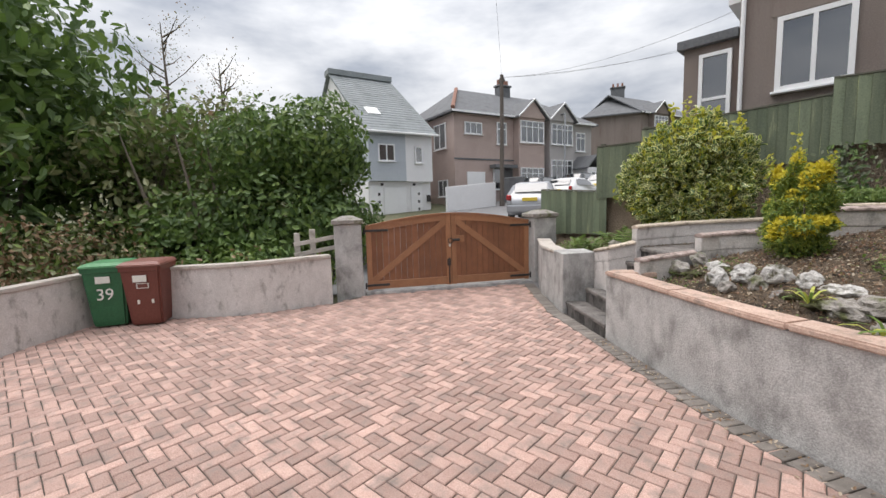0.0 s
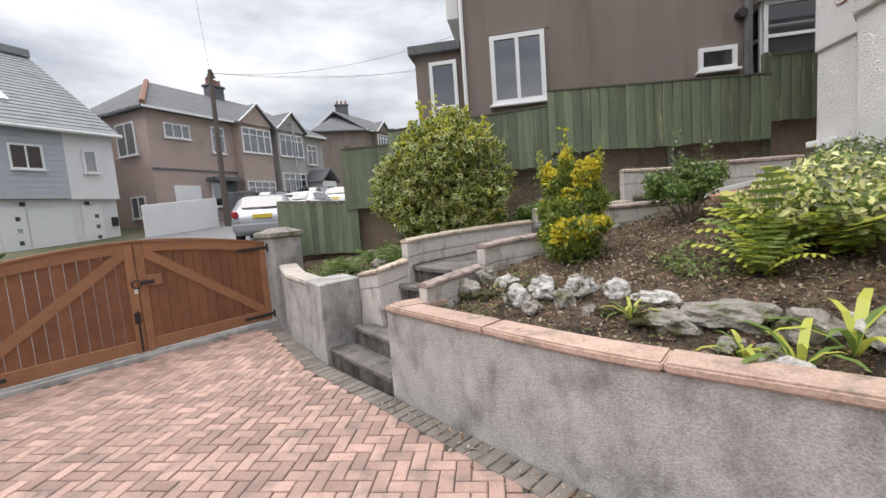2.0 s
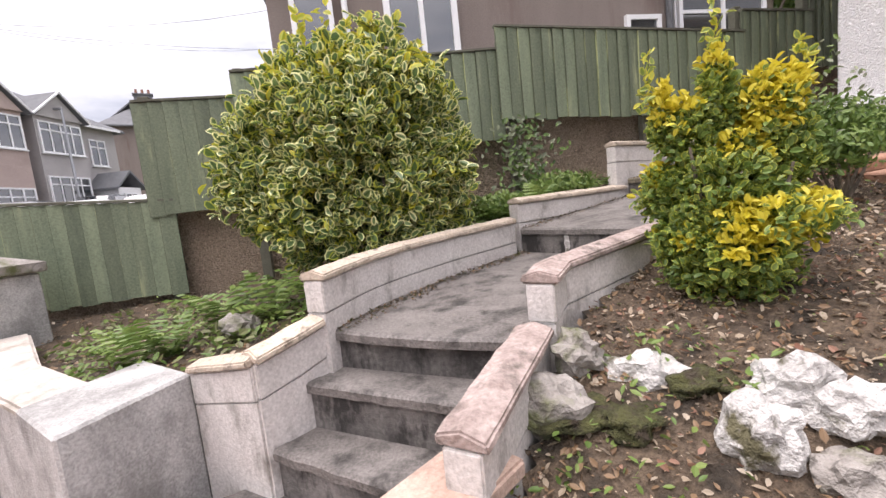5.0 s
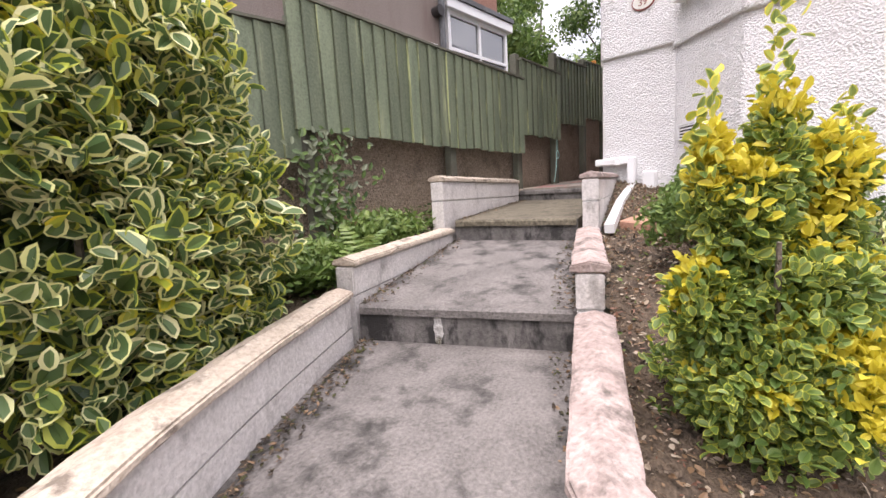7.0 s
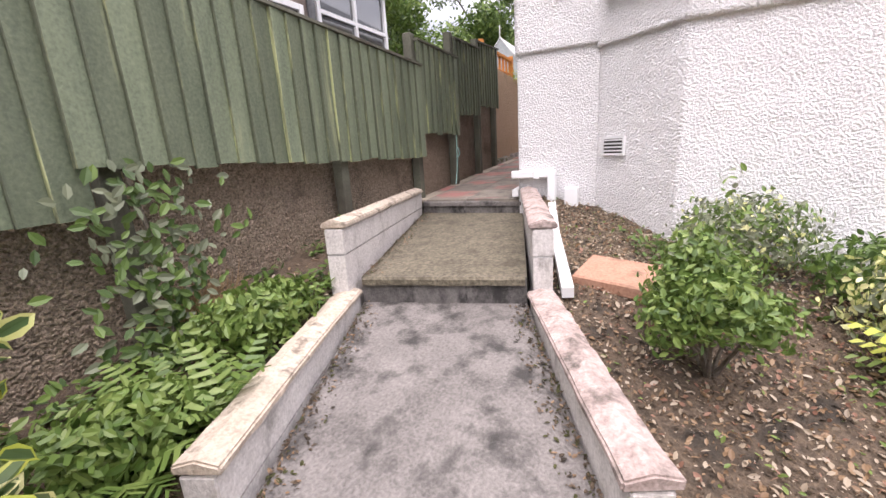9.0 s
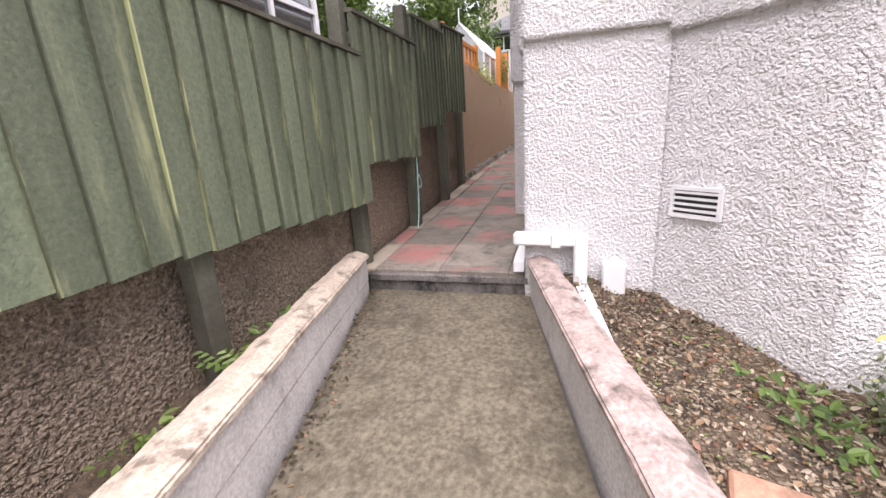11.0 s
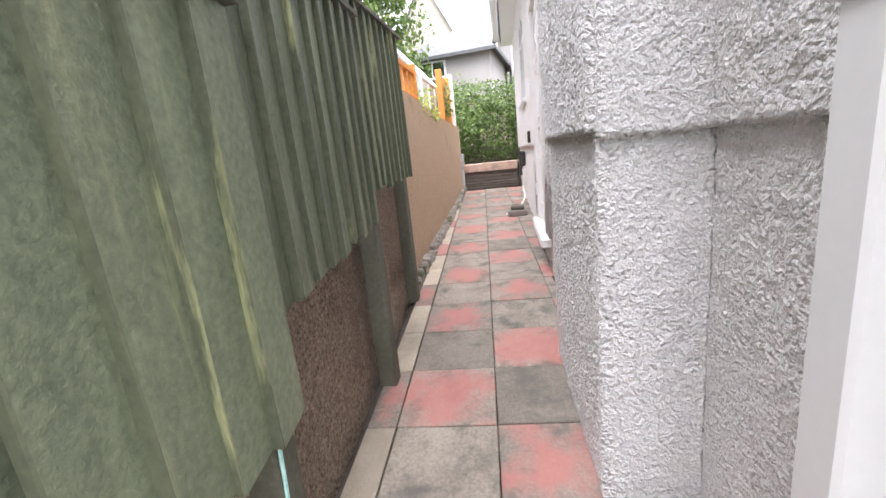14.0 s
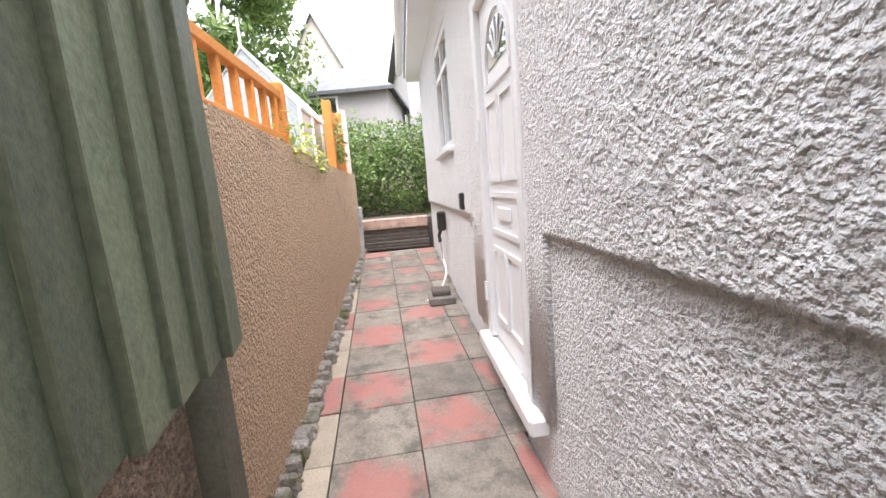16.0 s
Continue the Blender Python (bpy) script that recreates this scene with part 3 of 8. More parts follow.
def saddle_coping(line, d0, d1, z, rise=0.022, edge=0.03, seed=0):
    """A coping with two sloping sides over a plan polyline; z: its underside at every point; broken edges."""
    pts, zs = [], []
    for (p, q), (za, zb) in zip(zip(line, line[1:]), zip(z, z[1:])):
        n = max(2, int((Vector(q) - Vector(p)).length / 0.05))
        for c in range(n):
            pts.append(tuple(Vector(p).lerp(Vector(q), c / n)))
            zs.append(za + (zb - za) * c / n)
    pts.append(tuple(line[-1]))
    zs.append(z[-1])
    rails = [offset_line(pts, d) for d in (d0, d0, (d0 + d1) / 2, d1, d1)]
    bm = bmesh.new()
    rows = []
    for c, h in enumerate(zs):
        row = []
        for k, up in enumerate((0.0, edge, edge + rise, edge, 0.0)):
            x, y = rails[k][c]
            w = Vector((x * 9, y * 9, k * 3.1 + seed))
            jag = 0.005 * noise.noise(w) + 0.004 * noise.noise(w * 3)
            mx, my = rails[2][c]
            g = 1 + jag * 14 if k != 2 else 1
            row.append(bm.verts.new((mx + (x - mx) * g, my + (y - my) * g, h + up + (jag if up else 0))))
        rows.append(row)
    for r0, r1 in zip(rows, rows[1:]):
        for c in range(5):
            bm.faces.new((r0[c], r1[c], r1[(c + 1) % 5], r0[(c + 1) % 5]))
    bm.faces.new(rows[0])
    bm.faces.new(rows[-1][::-1])
    bmesh.ops.recalc_face_normals(bm, faces=bm.faces)
    bmesh.ops.bevel(bm, geom=[e for e in bm.edges if e.calc_face_angle(0) > 0.8], offset=0.007, segments=2, affect="EDGES")
    return bm


LEFT_RUNS = [([(-2.42, 5.36), (-2.07, 5.07)], 0.1, [0.90, 0.975]),
             ([(-2.05, 5.06), (-1.90, 5.17), (-1.78, 5.27)], 0.2, [0.985, 1.02, 1.055]),
             ([*smooth_line([(-1.765, 5.25), (-1.49, 5.62), (-1.03, 5.98), (-0.35, 6.41)], 4)], 0.60, [1.265 + 0.006 * i for i in range(13)]),
             ([(-0.30, 6.44), (0.35, 6.69), (1.03, 6.93)], 0.9, [1.485, 1.492, 1.50]),
             ([(0.94, 6.93), (1.9, 7.20), (2.89, 7.47)], 1.1, [1.925, 1.91, 1.895])]
RIGHT_RUNS = [([(-1.42, 4.27), (-1.2, 4.53), (-0.985, 4.79)], 0.30, [0.955, 0.99, 1.022]),
              ([(-0.945, 4.80), (-0.785, 4.985), (-0.42, 5.15), (0.06, 5.365)], 0.5, [1.212, 1.228, 1.255, 1.285]),
              ([(0.065, 5.385), (0.70, 5.67), (1.28, 5.93)], 0.8, [1.482, 1.488, 1.495]),
              ([(1.30, 5.92), (2.1, 6.16), (2.95, 6.41)], 1.0, [1.875, 1.88, 1.885])]
for side, runs in ((1, LEFT_RUNS), (-1, RIGHT_RUNS)):
    for j, (line, z0, tops) in enumerate(runs):
        w = 0.105
        joint = [t - 0.155 for t in tops]
        wall = structure("wall_path", ribbon(line, 0.0, side * w, z0, [z - 0.003 for z in joint]), CEMENT_PALE, "low pale rendered wall edging the garden path", "wall")
        part("course", ribbon(line, -side * 0.004, side * (w + 0.004), [z + 0.003 for z in joint], tops, 0.006), CEMENT_PALE, wall)
        part("bed_joint", ribbon(line, side * 0.006, side * (w - 0.006), [z - 0.004 for z in joint], [z + 0.004 for z in joint]), CEMENT, wall)
        cap = saddle_coping(line, -side * 0.024, side * (w + 0.024), [t + 0.003 for t in tops], seed=j * 7 + side)
        structure("trim_path_coping", cap, COPING_TAN if side > 0 else COPING_PINK, "tan weathered saddle-backed coping on the path wall" if side > 0 else "pinkish weathered saddle-backed coping on the path wall", "coping")


# ---- the flower bed's soil ----
def bed_height(x, y):
    z = 0.204 + 0.1676 * x + 0.169 * y
    row = (x + 0.9) * 0.50 + (y - 4.25) * 0.87       # over the stone row the bed steps up
    z += 0.10 * max(-1, min(1, row * 4)) - 0.02
    near = 0.72 + 0.02 * math.sin(x * 3)
    z = max(z, near - 0.02) if row < 0 else z
    return z + 0.025 * noise.noise((x * 3, y * 3, 0)) + 0.015 * noise.noise((x * 9, y * 9, 3))


BED = [(-1.62, 4.30), (-0.19, 3.20), (0.56, 2.78), (1.5, 2.27), (3.0, 1.5), (3.0, 2.6), (2.50, 3.1), (2.50, 5.22), (2.96, 5.76), (2.96, 6.30), (1.32, 5.80), (0.12, 5.27), (-0.4, 5.03), (-0.70, 4.87), (-0.84, 4.70), (-1.30, 4.25)]


def soil(name, poly, height, label, material, step=0.06, depth=0.0):
    bm = bmesh.new()
    x0, x1 = min(p[0] for p in poly) - 0.1, max(p[0] for p in poly) + 0.1
    y0, y1 = min(p[1] for p in poly) - 0.1, max(p[1] for p in poly) + 0.1
    made = {}
    nx, ny = int((x1 - x0) / step), int((y1 - y0) / step)
    for i in range(nx):
        for j in range(ny):
            if inside(x0 + (i + 0.5) * step, y0 + (j + 0.5) * step, poly):
                q = []
                for a, b in ((i, j), (i + 1, j), (i + 1, j + 1), (i, j + 1)):
                    if (a, b) not in made:
                        x, y = x0 + a * step, y0 + b * step
                        made[a, b] = bm.verts.new((x, y, height(x, y)))
                    q.append(made[a, b])
                bm.faces.new(q)
    return structure(name, bm, material, label, "soil", True)


soil("ground_bed", [(x * 1.0, y * 1.0) for x, y in BED], bed_height, "dark leaf-littered soil of the raised flower bed", SOIL)


def verge_height(x, y):
    return float(np.interp(x, (-4.6, -2.4, -0.3, 1.0, 3.0), (0.72, 0.85, 1.28, 1.5, 1.72))) + 0.12 * max(0, y - 6.6) + 0.03 * noise.noise((x * 3, y * 3, 7))


VERGE = [(-4.3, 6.75), (-3.55, 5.9), (-2.95, 5.4), (-2.5, 5.62), (-2.25, 5.50), (-1.85, 5.45), (-1.1, 6.08), (-0.4, 6.54), (0.95, 7.03), (1.9, 7.3), (2.9, 7.56), (2.9, 7.66), (-5.2, 7.66)]
soil("ground_verge", VERGE, verge_height, "weedy soil strip between path wall and fence", SOIL)

# ---- fence line: pebbledashed plinth wall and green boarded panels ----
def alley_z(x):
    return 1.82 + 0.045 * (x - 2.9)


structure("wall_plinth", ribbon([(-5.6, 7.70), (0.0, 7.66), (3.05, 7.62), (4.1, 7.66), (6.0, 7.80), (6.30, 7.82)], 0.0, 0.2, [0.2, 0.5, 0.9, 1.2, 1.2, 1.2], [1.2, 2.5, 2.75, 2.9, 3.1, 3.1]), PEBBLE, "brown pebbledashed wall under the green fence", "wall")
PANELS = [((-4.72, 7.58), (-3.22, 7.55), 0.97, 0.98, 1.97, 1.87), ((-3.40, 7.54), (-2.50, 7.54), 1.72, 1.75, 2.76, 2.76), ((-2.54, 7.51), (0.05, 7.48), 2.12, 2.14, 2.97, 3.08), ((0.02, 7.46), (3.03, 7.46), 2.335, 2.25, 3.29, 3.165),
          ((3.04, 7.49), (4.08, 7.51), 2.49, 2.49, 3.41, 3.40), ((4.06, 7.53), (5.16, 7.62), 2.71, 2.78, 3.62, 3.70), ((5.15, 7.65), (6.26, 7.69), 2.90, 2.93, 3.80, 3.88)]
rng = random.Random(4)
green_fence = thing("green_fence", "green stained feather-edge board fence above the plinth wall", "fence")
for (p, q, zb0, zb1, zt0, zt1) in PANELS:
    p, q = Vector(p), Vector(q)
    d = (q - p).normalized()
    length = (q - p).length
    ang = math.degrees(math.atan2(d.y, d.x))
    bm = prism([(-0.01, -0.036), (length + 0.01, -0.036), (length + 0.01, 0.03), (-0.01, 0.03)], [zt0 - 0.028, zt1 - 0.028, zt1 - 0.028, zt0 - 0.028], [zt0 - 0.008, zt1 - 0.008, zt1, zt0])
    for z in (0.2, 0.72):
        prism([(0, 0.006), (length, 0.006), (length, 0.045), (0, 0.045)], [zb0 + z, zb1 + z, zb1 + z, zb0 + z], [zb0 + z + 0.07, zb1 + z + 0.07, zb1 + z + 0.07, zb0 + z + 0.07], bm=bm)
    t = part("fence_panel", bm, FENCE_POST, green_fence)
    t.matrix_basis = pose(p.x, p.y, 0, 0, 0, ang)
    count = max(5, round(length / 0.125))
    w = length / count
    for i in range(count):
        f0, f1 = i / count, (i + 1) / count
        b0 = zb0 + (zb1 - zb0) * f0 + rng.uniform(-0.014, 0.014)
        t0 = zt0 + (zt1 - zt0) * f0 - 0.035
        bm = bmesh.new()
        x0, x1 = i * w - 0.016, (i + 1) * w + rng.uniform(-0.004, 0.004)
        lean, warp = rng.uniform(-0.006, 0.006), rng.uniform(0, 0.008)
        rows = []
        for k in range(5):
            f = k / 4
            z = b0 + (t0 - b0) * f
            o = lean * f + 0.003 * noise.noise((i * 3.1, f * 2, p.x))
            y = -warp * (1 - f) + 0.004 * noise.noise((i * 1.7, f * 2.5, p.x + 9))
            rows.append([bm.verts.new(v) for v in ((x0 + o, -0.004 + y, z), (x1 + o, 0.004 + y, z), (x1 + o, -0.008 + y, z), (x0 + o + 0.004, -0.031 + y, z), (x0 + o, -0.029 + y, z))])
        for r, s2 in zip(rows, rows[1:]):
            for k in range(5):
                # thick edge faces carry the painted shadow line
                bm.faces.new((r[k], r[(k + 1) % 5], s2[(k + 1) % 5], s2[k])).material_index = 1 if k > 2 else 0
        bm.faces.new(rows[0])
        bm.faces.new(rows[-1])
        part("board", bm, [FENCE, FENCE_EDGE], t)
for x, y, zb, zt in ((-3.34, 7.64, 0.9, 2.8), (-2.5, 7.60, 1.0, 3.0), (0.16, 7.57, 1.3, 3.2), (1.75, 7.55, 1.45, 2.7), (3.02, 7.56, 1.6, 3.45), (4.02, 7.58, 1.85, 3.66), (5.12, 7.66, 1.9, 3.8), (6.22, 7.78, 1.95, 3.3)):
    t = finish("fence_post", boxed(x - 0.045, x + 0.045, y - 0.05, y + 0.04, zb, zt, 0.006), FENCE_POST)
    tagged(t, "square weathered green timber fence post", "fence post", "fence posts")

# ---- side alley ----
TANW = [(6.28, 7.84), (8.5, 7.90), (10.5, 7.96), (12.6, 8.02)]
structure("wall_tan", ribbon(TANW, 0.0, 0.25, 1.4, [3.66, 3.62, 3.60, 3.62]), TAN, "tan roughcast garden wall along the alley", "wall")
structure("alley_bed", prism([(3.06, 6.40), (12.55, 6.6), (12.55, 8.1), (2.98, 7.66)], 1.2, [alley_z(3.06) - 0.045, alley_z(12.5) - 0.045, alley_z(12.5) - 0.045, alley_z(2.98) - 0.045]), JOINT, "dark mortar bed under the paving slabs", "ground")
bm = bmesh.new()
for i in range(120):
    x0 = 6.35 + i * 0.052
    y0 = 7.80 + 0.028 * (x0 - 6.3)
    h = rng.uniform(0.01, 0.10)
    box(bm, x0, x0 + rng.uniform(0.03, 0.09), y0 - rng.uniform(0.0, 0.05), y0 + 0.1, alley_z(x0) - 0.05, alley_z(x0) + h)
bmesh.ops.bevel(bm, geom=bm.edges[:], offset=0.015, segments=1, affect="EDGES")
tagged(finish("mortar_fillet", bm, ROCK_GREY), "crumbling mossy mortar along the foot of the tan wall", "mortar", kind="stuff")


# ---- the white house ----
def roughcast(name, a, b, z0, z1, label, step=0.035, holes=(), amp=0.013, thick=0.12):
    """A thick wall face from plan point a to b with thrown-render lumps; holes: (u0, u1, z0, z1) cut through it."""
    a, b = Vector(a), Vector(b)
    d = (b - a).normalized()
    nrm = Vector((d.y, -d.x))
    length = (b - a).length
    us = sorted({*np.arange(0, length, step).tolist(), length, *[h[k] for h in holes for k in (0, 1)]})
    zs = sorted({*np.arange(z0, z1, step).tolist(), z1, *[h[k] for h in holes for k in (2, 3)]})
    us = [u for i, u in enumerate(us) if i == 0 or u - us[i - 1] > 1e-4]
    zs = [z for i, z in enumerate(zs) if i == 0 or z - zs[i - 1] > 1e-4]
    bm = bmesh.new()

    def place(u, z):
        p = a + d * u
        k = noise.noise((p.x * 44, p.y * 44, z * 50)) + 0.7 * noise.noise((p.x * 83, p.y * 83, z * 91))
        edge = min(1, u / 0.03, (length - u) / 0.03)
        p = p + nrm * amp * max(-0.35, k) * max(0, edge)
        return (p.x, p.y, z)

    g = [[bm.verts.new(place(u, z)) for u in us] for z in zs]
    for j in range(len(zs) - 1):
        for i in range(len(us) - 1):
            cu, cz = (us[i] + us[i + 1]) / 2, (zs[j] + zs[j + 1]) / 2
            if not any(h[0] < cu < h[1] and h[2] < cz < h[3] for h in holes):
                bm.faces.new((g[j][i], g[j][i + 1], g[j + 1][i + 1], g[j + 1][i]))
    edges = [e for e in bm.edges if e.is_boundary]
    ret = bmesh.ops.extrude_edge_only(bm, edges=edges)
    for v in ret["geom"]:
        if isinstance(v, bmesh.types.BMVert):
            v.co -= Vector((nrm.x, nrm.y, 0)) * thick
    ob = structure(name, bm, RENDER_WHITE, label, "wall", True)
    return ob


BAND, EAVES = 3.06, 5.15
DOOR = (6.80, 7.72, 2.30, 4.36)          # x from, x to, z from, z to
WIN = (8.95, 10.02, 3.66, 4.78)
WALL_LINE = [(4.45, 6.735), (5.40, 6.765), (5.42, 6.662), (6.6, 6.66), (8.2, 6.665), (12.4, 6.73)]


def wall_y(x):
    return float(np.interp(x, [p[0] for p in WALL_LINE], [p[1] for p in WALL_LINE]))


def two_tier(name, a, b, label, step, holes=(), top=EAVES, foot=1.3, amp=0.011, band=BAND):
    """Plain lower part, and an upper part that stands proud with a drip edge."""
    roughcast(name, a, b, foot, band, label + " below the drip band", step, [h for h in holes], amp)
    va, vb = Vector(a), Vector(b)
    d = (vb - va).normalized()
    o = Vector((d.y, -d.x)) * 0.028
    roughcast(name + "_upper", va + o, vb + o, band - 0.02, top, label + " above the drip band", step, [h for h in holes], amp)


two_tier("wall_side_front", (4.46, 6.44), (2.975, 6.44), "white roughcast side wall", 0.018)
two_tier("wall_side_step", (4.45, 6.735), (4.45, 6.44), "white roughcast return of the side wall", 0.018)
two_tier("wall_side_middle", (5.40, 6.765), (4.45, 6.735), "white roughcast wall along the alley", 0.018, band=BAND + 0.02)
two_tier("wall_side_nib", (5.395, 6.662), (5.395, 6.74), "white roughcast end of the proud wall", 0.018, band=BAND + 0.02)
two_tier("wall_side_recess", (6.6, 6.66), (5.40, 6.662), "white roughcast wall beside the door", 0.018, band=BAND + 0.05)
two_tier("wall_side_door", (8.2, 6.665), (6.6, 6.66), "white roughcast wall around the side door", 0.022, [(8.2 - DOOR[1], 8.2 - DOOR[0], DOOR[2], DOOR[3])])
two_tier("wall_side_window", (12.4, 6.73), (8.2, 6.665), "white roughcast wall around the side window", 0.05, [(12.4 - WIN[1], 12.4 - WIN[0], WIN[2], WIN[3])])
two_tier("wall_front", (2.96, 6.445), (2.96, 5.752), "white roughcast front wall", 0.022, band=BAND + 0.04)
BAYW = (3.42, 5.4)
two_tier("wall_bay_side", (2.96, 5.76), (2.48, 5.2), "white roughcast side of the bay", 0.024, [(0.16, 0.737, *BAYW)], top=5.6)
two_tier("wall_bay_front", (2.48, 5.2), (2.48, 3.2), "white roughcast front of the bay", 0.04, [(0.10, 1.9, *BAYW)], top=5.6)
two_tier("wall_bay_far_side", (2.48, 3.2), (2.96, 2.64), "white roughcast far side of the bay", 0.05, [(0.1, 0.637, *BAYW)], top=5.6)
two_tier("wall_front_far", (2.96, 2.64), (2.96, -3.0), "white roughcast front wall over the drive", 0.08, foot=-0.2)
structure("wall_house_back", ribbon([(12.4, 6.73), (12.4, -3.0), (2.96, -3.0)], 0.0, -0.2, 0.0, EAVES), RENDER_WHITE, "plain white back walls of the house", "wall")
structure("house_ceiling", prism([(2.9, -3.0), (12.5, -3.0), (12.5, 6.4), (2.99, 6.3), (2.99, 5.7), (2.6, 5.1), (2.6, 3.3), (2.99, 2.7)], 5.0, 5.1), RENDER_WHITE, "plain white ceiling of the house", "ceiling")
bm = bmesh.new()
box(bm, 2.6, 12.9, -3.3, 7.0, EAVES + 0.12, EAVES + 0.2)
apex = [bm.verts.new(p) for p in ((5.5, 2.0, 8.3), (10.0, 2.0, 8.3))]
c = [bm.verts.new(p) for p in ((2.6, -3.3, EAVES + 0.21), (12.9, -3.3, EAVES + 0.21), (12.9, 7.0, EAVES + 0.21), (2.6, 7.0, EAVES + 0.21))]
for f in ((c[0], c[1], apex[1], apex[0]), (c[1], c[2], apex[1]), (c[2], c[3], apex[0], apex[1]), (c[3], c[0], apex[0])):
    bm.faces.new(f)
structure("house_roof", bm, SLATE_DARK, "dark slate hipped roof of the white house", "roof")
structure("trim_soffit", boxed(4.4, 12.6, 6.7, 6.98, EAVES - 0.02, EAVES + 0.115), WHITE_PLASTIC, "white soffit and fascia under the eaves", "fascia")


# ---- windows and doors ----
def frame_bars(bm, w, h, cols, rows, bar, depth):
    """A window frame with mullions in the local x-z plane, outward along -y."""
    for i in range(cols + 1):
        x = w * i / cols
        b = bar if i in (0, cols) else bar * 0.8
        lo, hi = (0, b) if i == 0 else ((w - b, w) if i == cols else (x - b / 2, x + b / 2))
        box(bm, lo, hi, -depth, 0.02, 0, h)
    for z in rows:
        lo, hi = (0, bar) if z == 0 else ((h - bar, h) if z == h else (z - bar * 0.4, z + bar * 0.4))
        box(bm, bar * 0.98, w - bar * 0.98, -depth + 0.004, 0.018, lo, hi)
    return bm


def window(parent, m, w, h, cols=2, rows=None, bar=0.06, depth=0.05, sill=True, name="window", glass=None):
    """A white framed window under its house or wall: frame, pane and sill."""
    f = part(name, frame_bars(bmesh.new(), w, h, cols, [0, h] + (rows or []), bar, depth), WHITE_PLASTIC, parent)
    f.matrix_basis = m
    bm = bmesh.new()
    box(bm, 0.01, w - 0.01, -0.012, 0.0, 0.01, h - 0.01)
    part("pane", bm, glass or GLASS, f)
    if sill:
        part("sill", boxed(-0.05, w + 0.05, -depth - 0.06, 0.02, -0.05, -0.003, 0.008), WHITE_PLASTIC, f)
    return f


def on_wall(a, b, u, z, out=0.0):
    """The pose on a wall from plan point a to b (seen from outside, left to right) at u metres along."""
    a, b = Vector(a), Vector(b)
    d = (b - a).normalized()
    p = a + d * u + Vector((d.y, -d.x)) * out
    return Matrix.Translation((p.x, p.y, z)) @ Matrix.Rotation(math.atan2(d.y, d.x), 4, "Z")


# the white house's bay windows, side window and side door
for a, b, u0, u1, cols in (((2.96, 5.76), (2.48, 5.2), 0.16, 0.737, 1), ((2.48, 5.2), (2.48, 3.2), 0.10, 1.90, 3), ((2.48, 3.2), (2.96, 2.64), 0.10, 0.637, 1)):
    w = window(None, on_wall(a, b, u0, BAYW[0], 0.0), u1 - u0, BAYW[1] - BAYW[0], cols, [1.45], 0.07, 0.06, name="window_bay")
    tagged(w, "white plastic bay window with a top light", "window", kind="structure")
w = window(None, on_wall((12.4, 6.73), (8.2, 6.665), 12.4 - WIN[1], WIN[2], -0.03), WIN[1] - WIN[0], WIN[3] - WIN[2], 2, [0.78], 0.07, 0.05, name="window_side")
tagged(w, "white plastic side window with a projecting sill", "window", kind="structure")

dw, dh = DOOR[1] - DOOR[0], DOOR[3] - DOOR[2]
m = on_wall((8.2, 6.665), (6.6, 6.66), 8.2 - DOOR[1], DOOR[2], -0.02)
bm = bmesh.new()
for x0, x1, z0, z1 in ((0, 0.075, 0, dh), (dw - 0.075, dw, 0, dh), (0.075, dw - 0.075, dh - 0.075, dh)):
    box(bm, x0, x1, -0.06, 0.06, z0, z1)
bmesh.ops.bevel(bm, geom=bm.edges[:], offset=0.008, segments=1, affect="EDGES")
door = finish("door_side", bm, WHITE_PLASTIC)
door.matrix_basis = m
tagged(door, "closed white plastic panelled side door with a fan light", "door", kind="structure")
part("leaf", boxed(0.08, dw - 0.08, -0.02, 0.02, 0.01, dh - 0.08, 0.004), WHITE_PLASTIC, door)


def raised(bm, x0, x1, z0, z1, arch=False):
    """A raised moulding round a door panel."""
    t = 0.028
    for q in ((x0, x1, z0, z0 + t), (x0, x1, z1 - t, z1), (x0, x0 + t, z0 + t, z1 - t), (x1 - t, x1, z0 + t, z1 - t)):
        if arch and q[2] == z1 - t:
            continue
        box(bm, q[0], q[1], -0.034, -0.019, q[2], q[3])
    if arch:
        cx, r = (x0 + x1) / 2, (x1 - x0) / 2
        for k in range(12):
            a0, a1 = math.pi * k / 12, math.pi * (k + 1) / 12
            v = [bm.verts.new((cx + rr * math.cos(a), y, z1 - t + rr * math.sin(a))) for y in (-0.034, -0.019) for a, rr in ((a0, r), (a1, r), (a1, r - t), (a0, r - t))]
            for f in ((0, 1, 2, 3), (4, 5, 6, 7), (0, 1, 5, 4), (2, 3, 7, 6)):
                bm.faces.new([v[i] for i in f])


for x0, x1, z0, z1 in ((0.17, 0.44, 0.16, 0.62), (0.48, 0.75, 0.16, 0.62), (0.17, 0.75, 0.70, 0.94), (0.17, 0.44, 1.0, 1.45), (0.48, 0.75, 1.0, 1.45)):
    bm = bmesh.new()
    raised(bm, x0, x1, z0, z1)
    part("door_panel", bm, WHITE_PLASTIC, door)
bm = bmesh.new()
raised(bm, 0.20, 0.72, 1.50, 1.64, True)
part("fan_moulding", bm, WHITE_PLASTIC, door)
bm = bmesh.new()
cx, r = 0.46, 0.21
fan = [bm.verts.new((cx + r * math.cos(math.pi * k / 14), -0.024, 1.60 + r * math.sin(math.pi * k / 14))) for k in range(15)]
back = [bm.verts.new((v.co.x, -0.018, v.co.z)) for v in fan]
bm.faces.new(fan)
bm.faces.new(back[::-1])
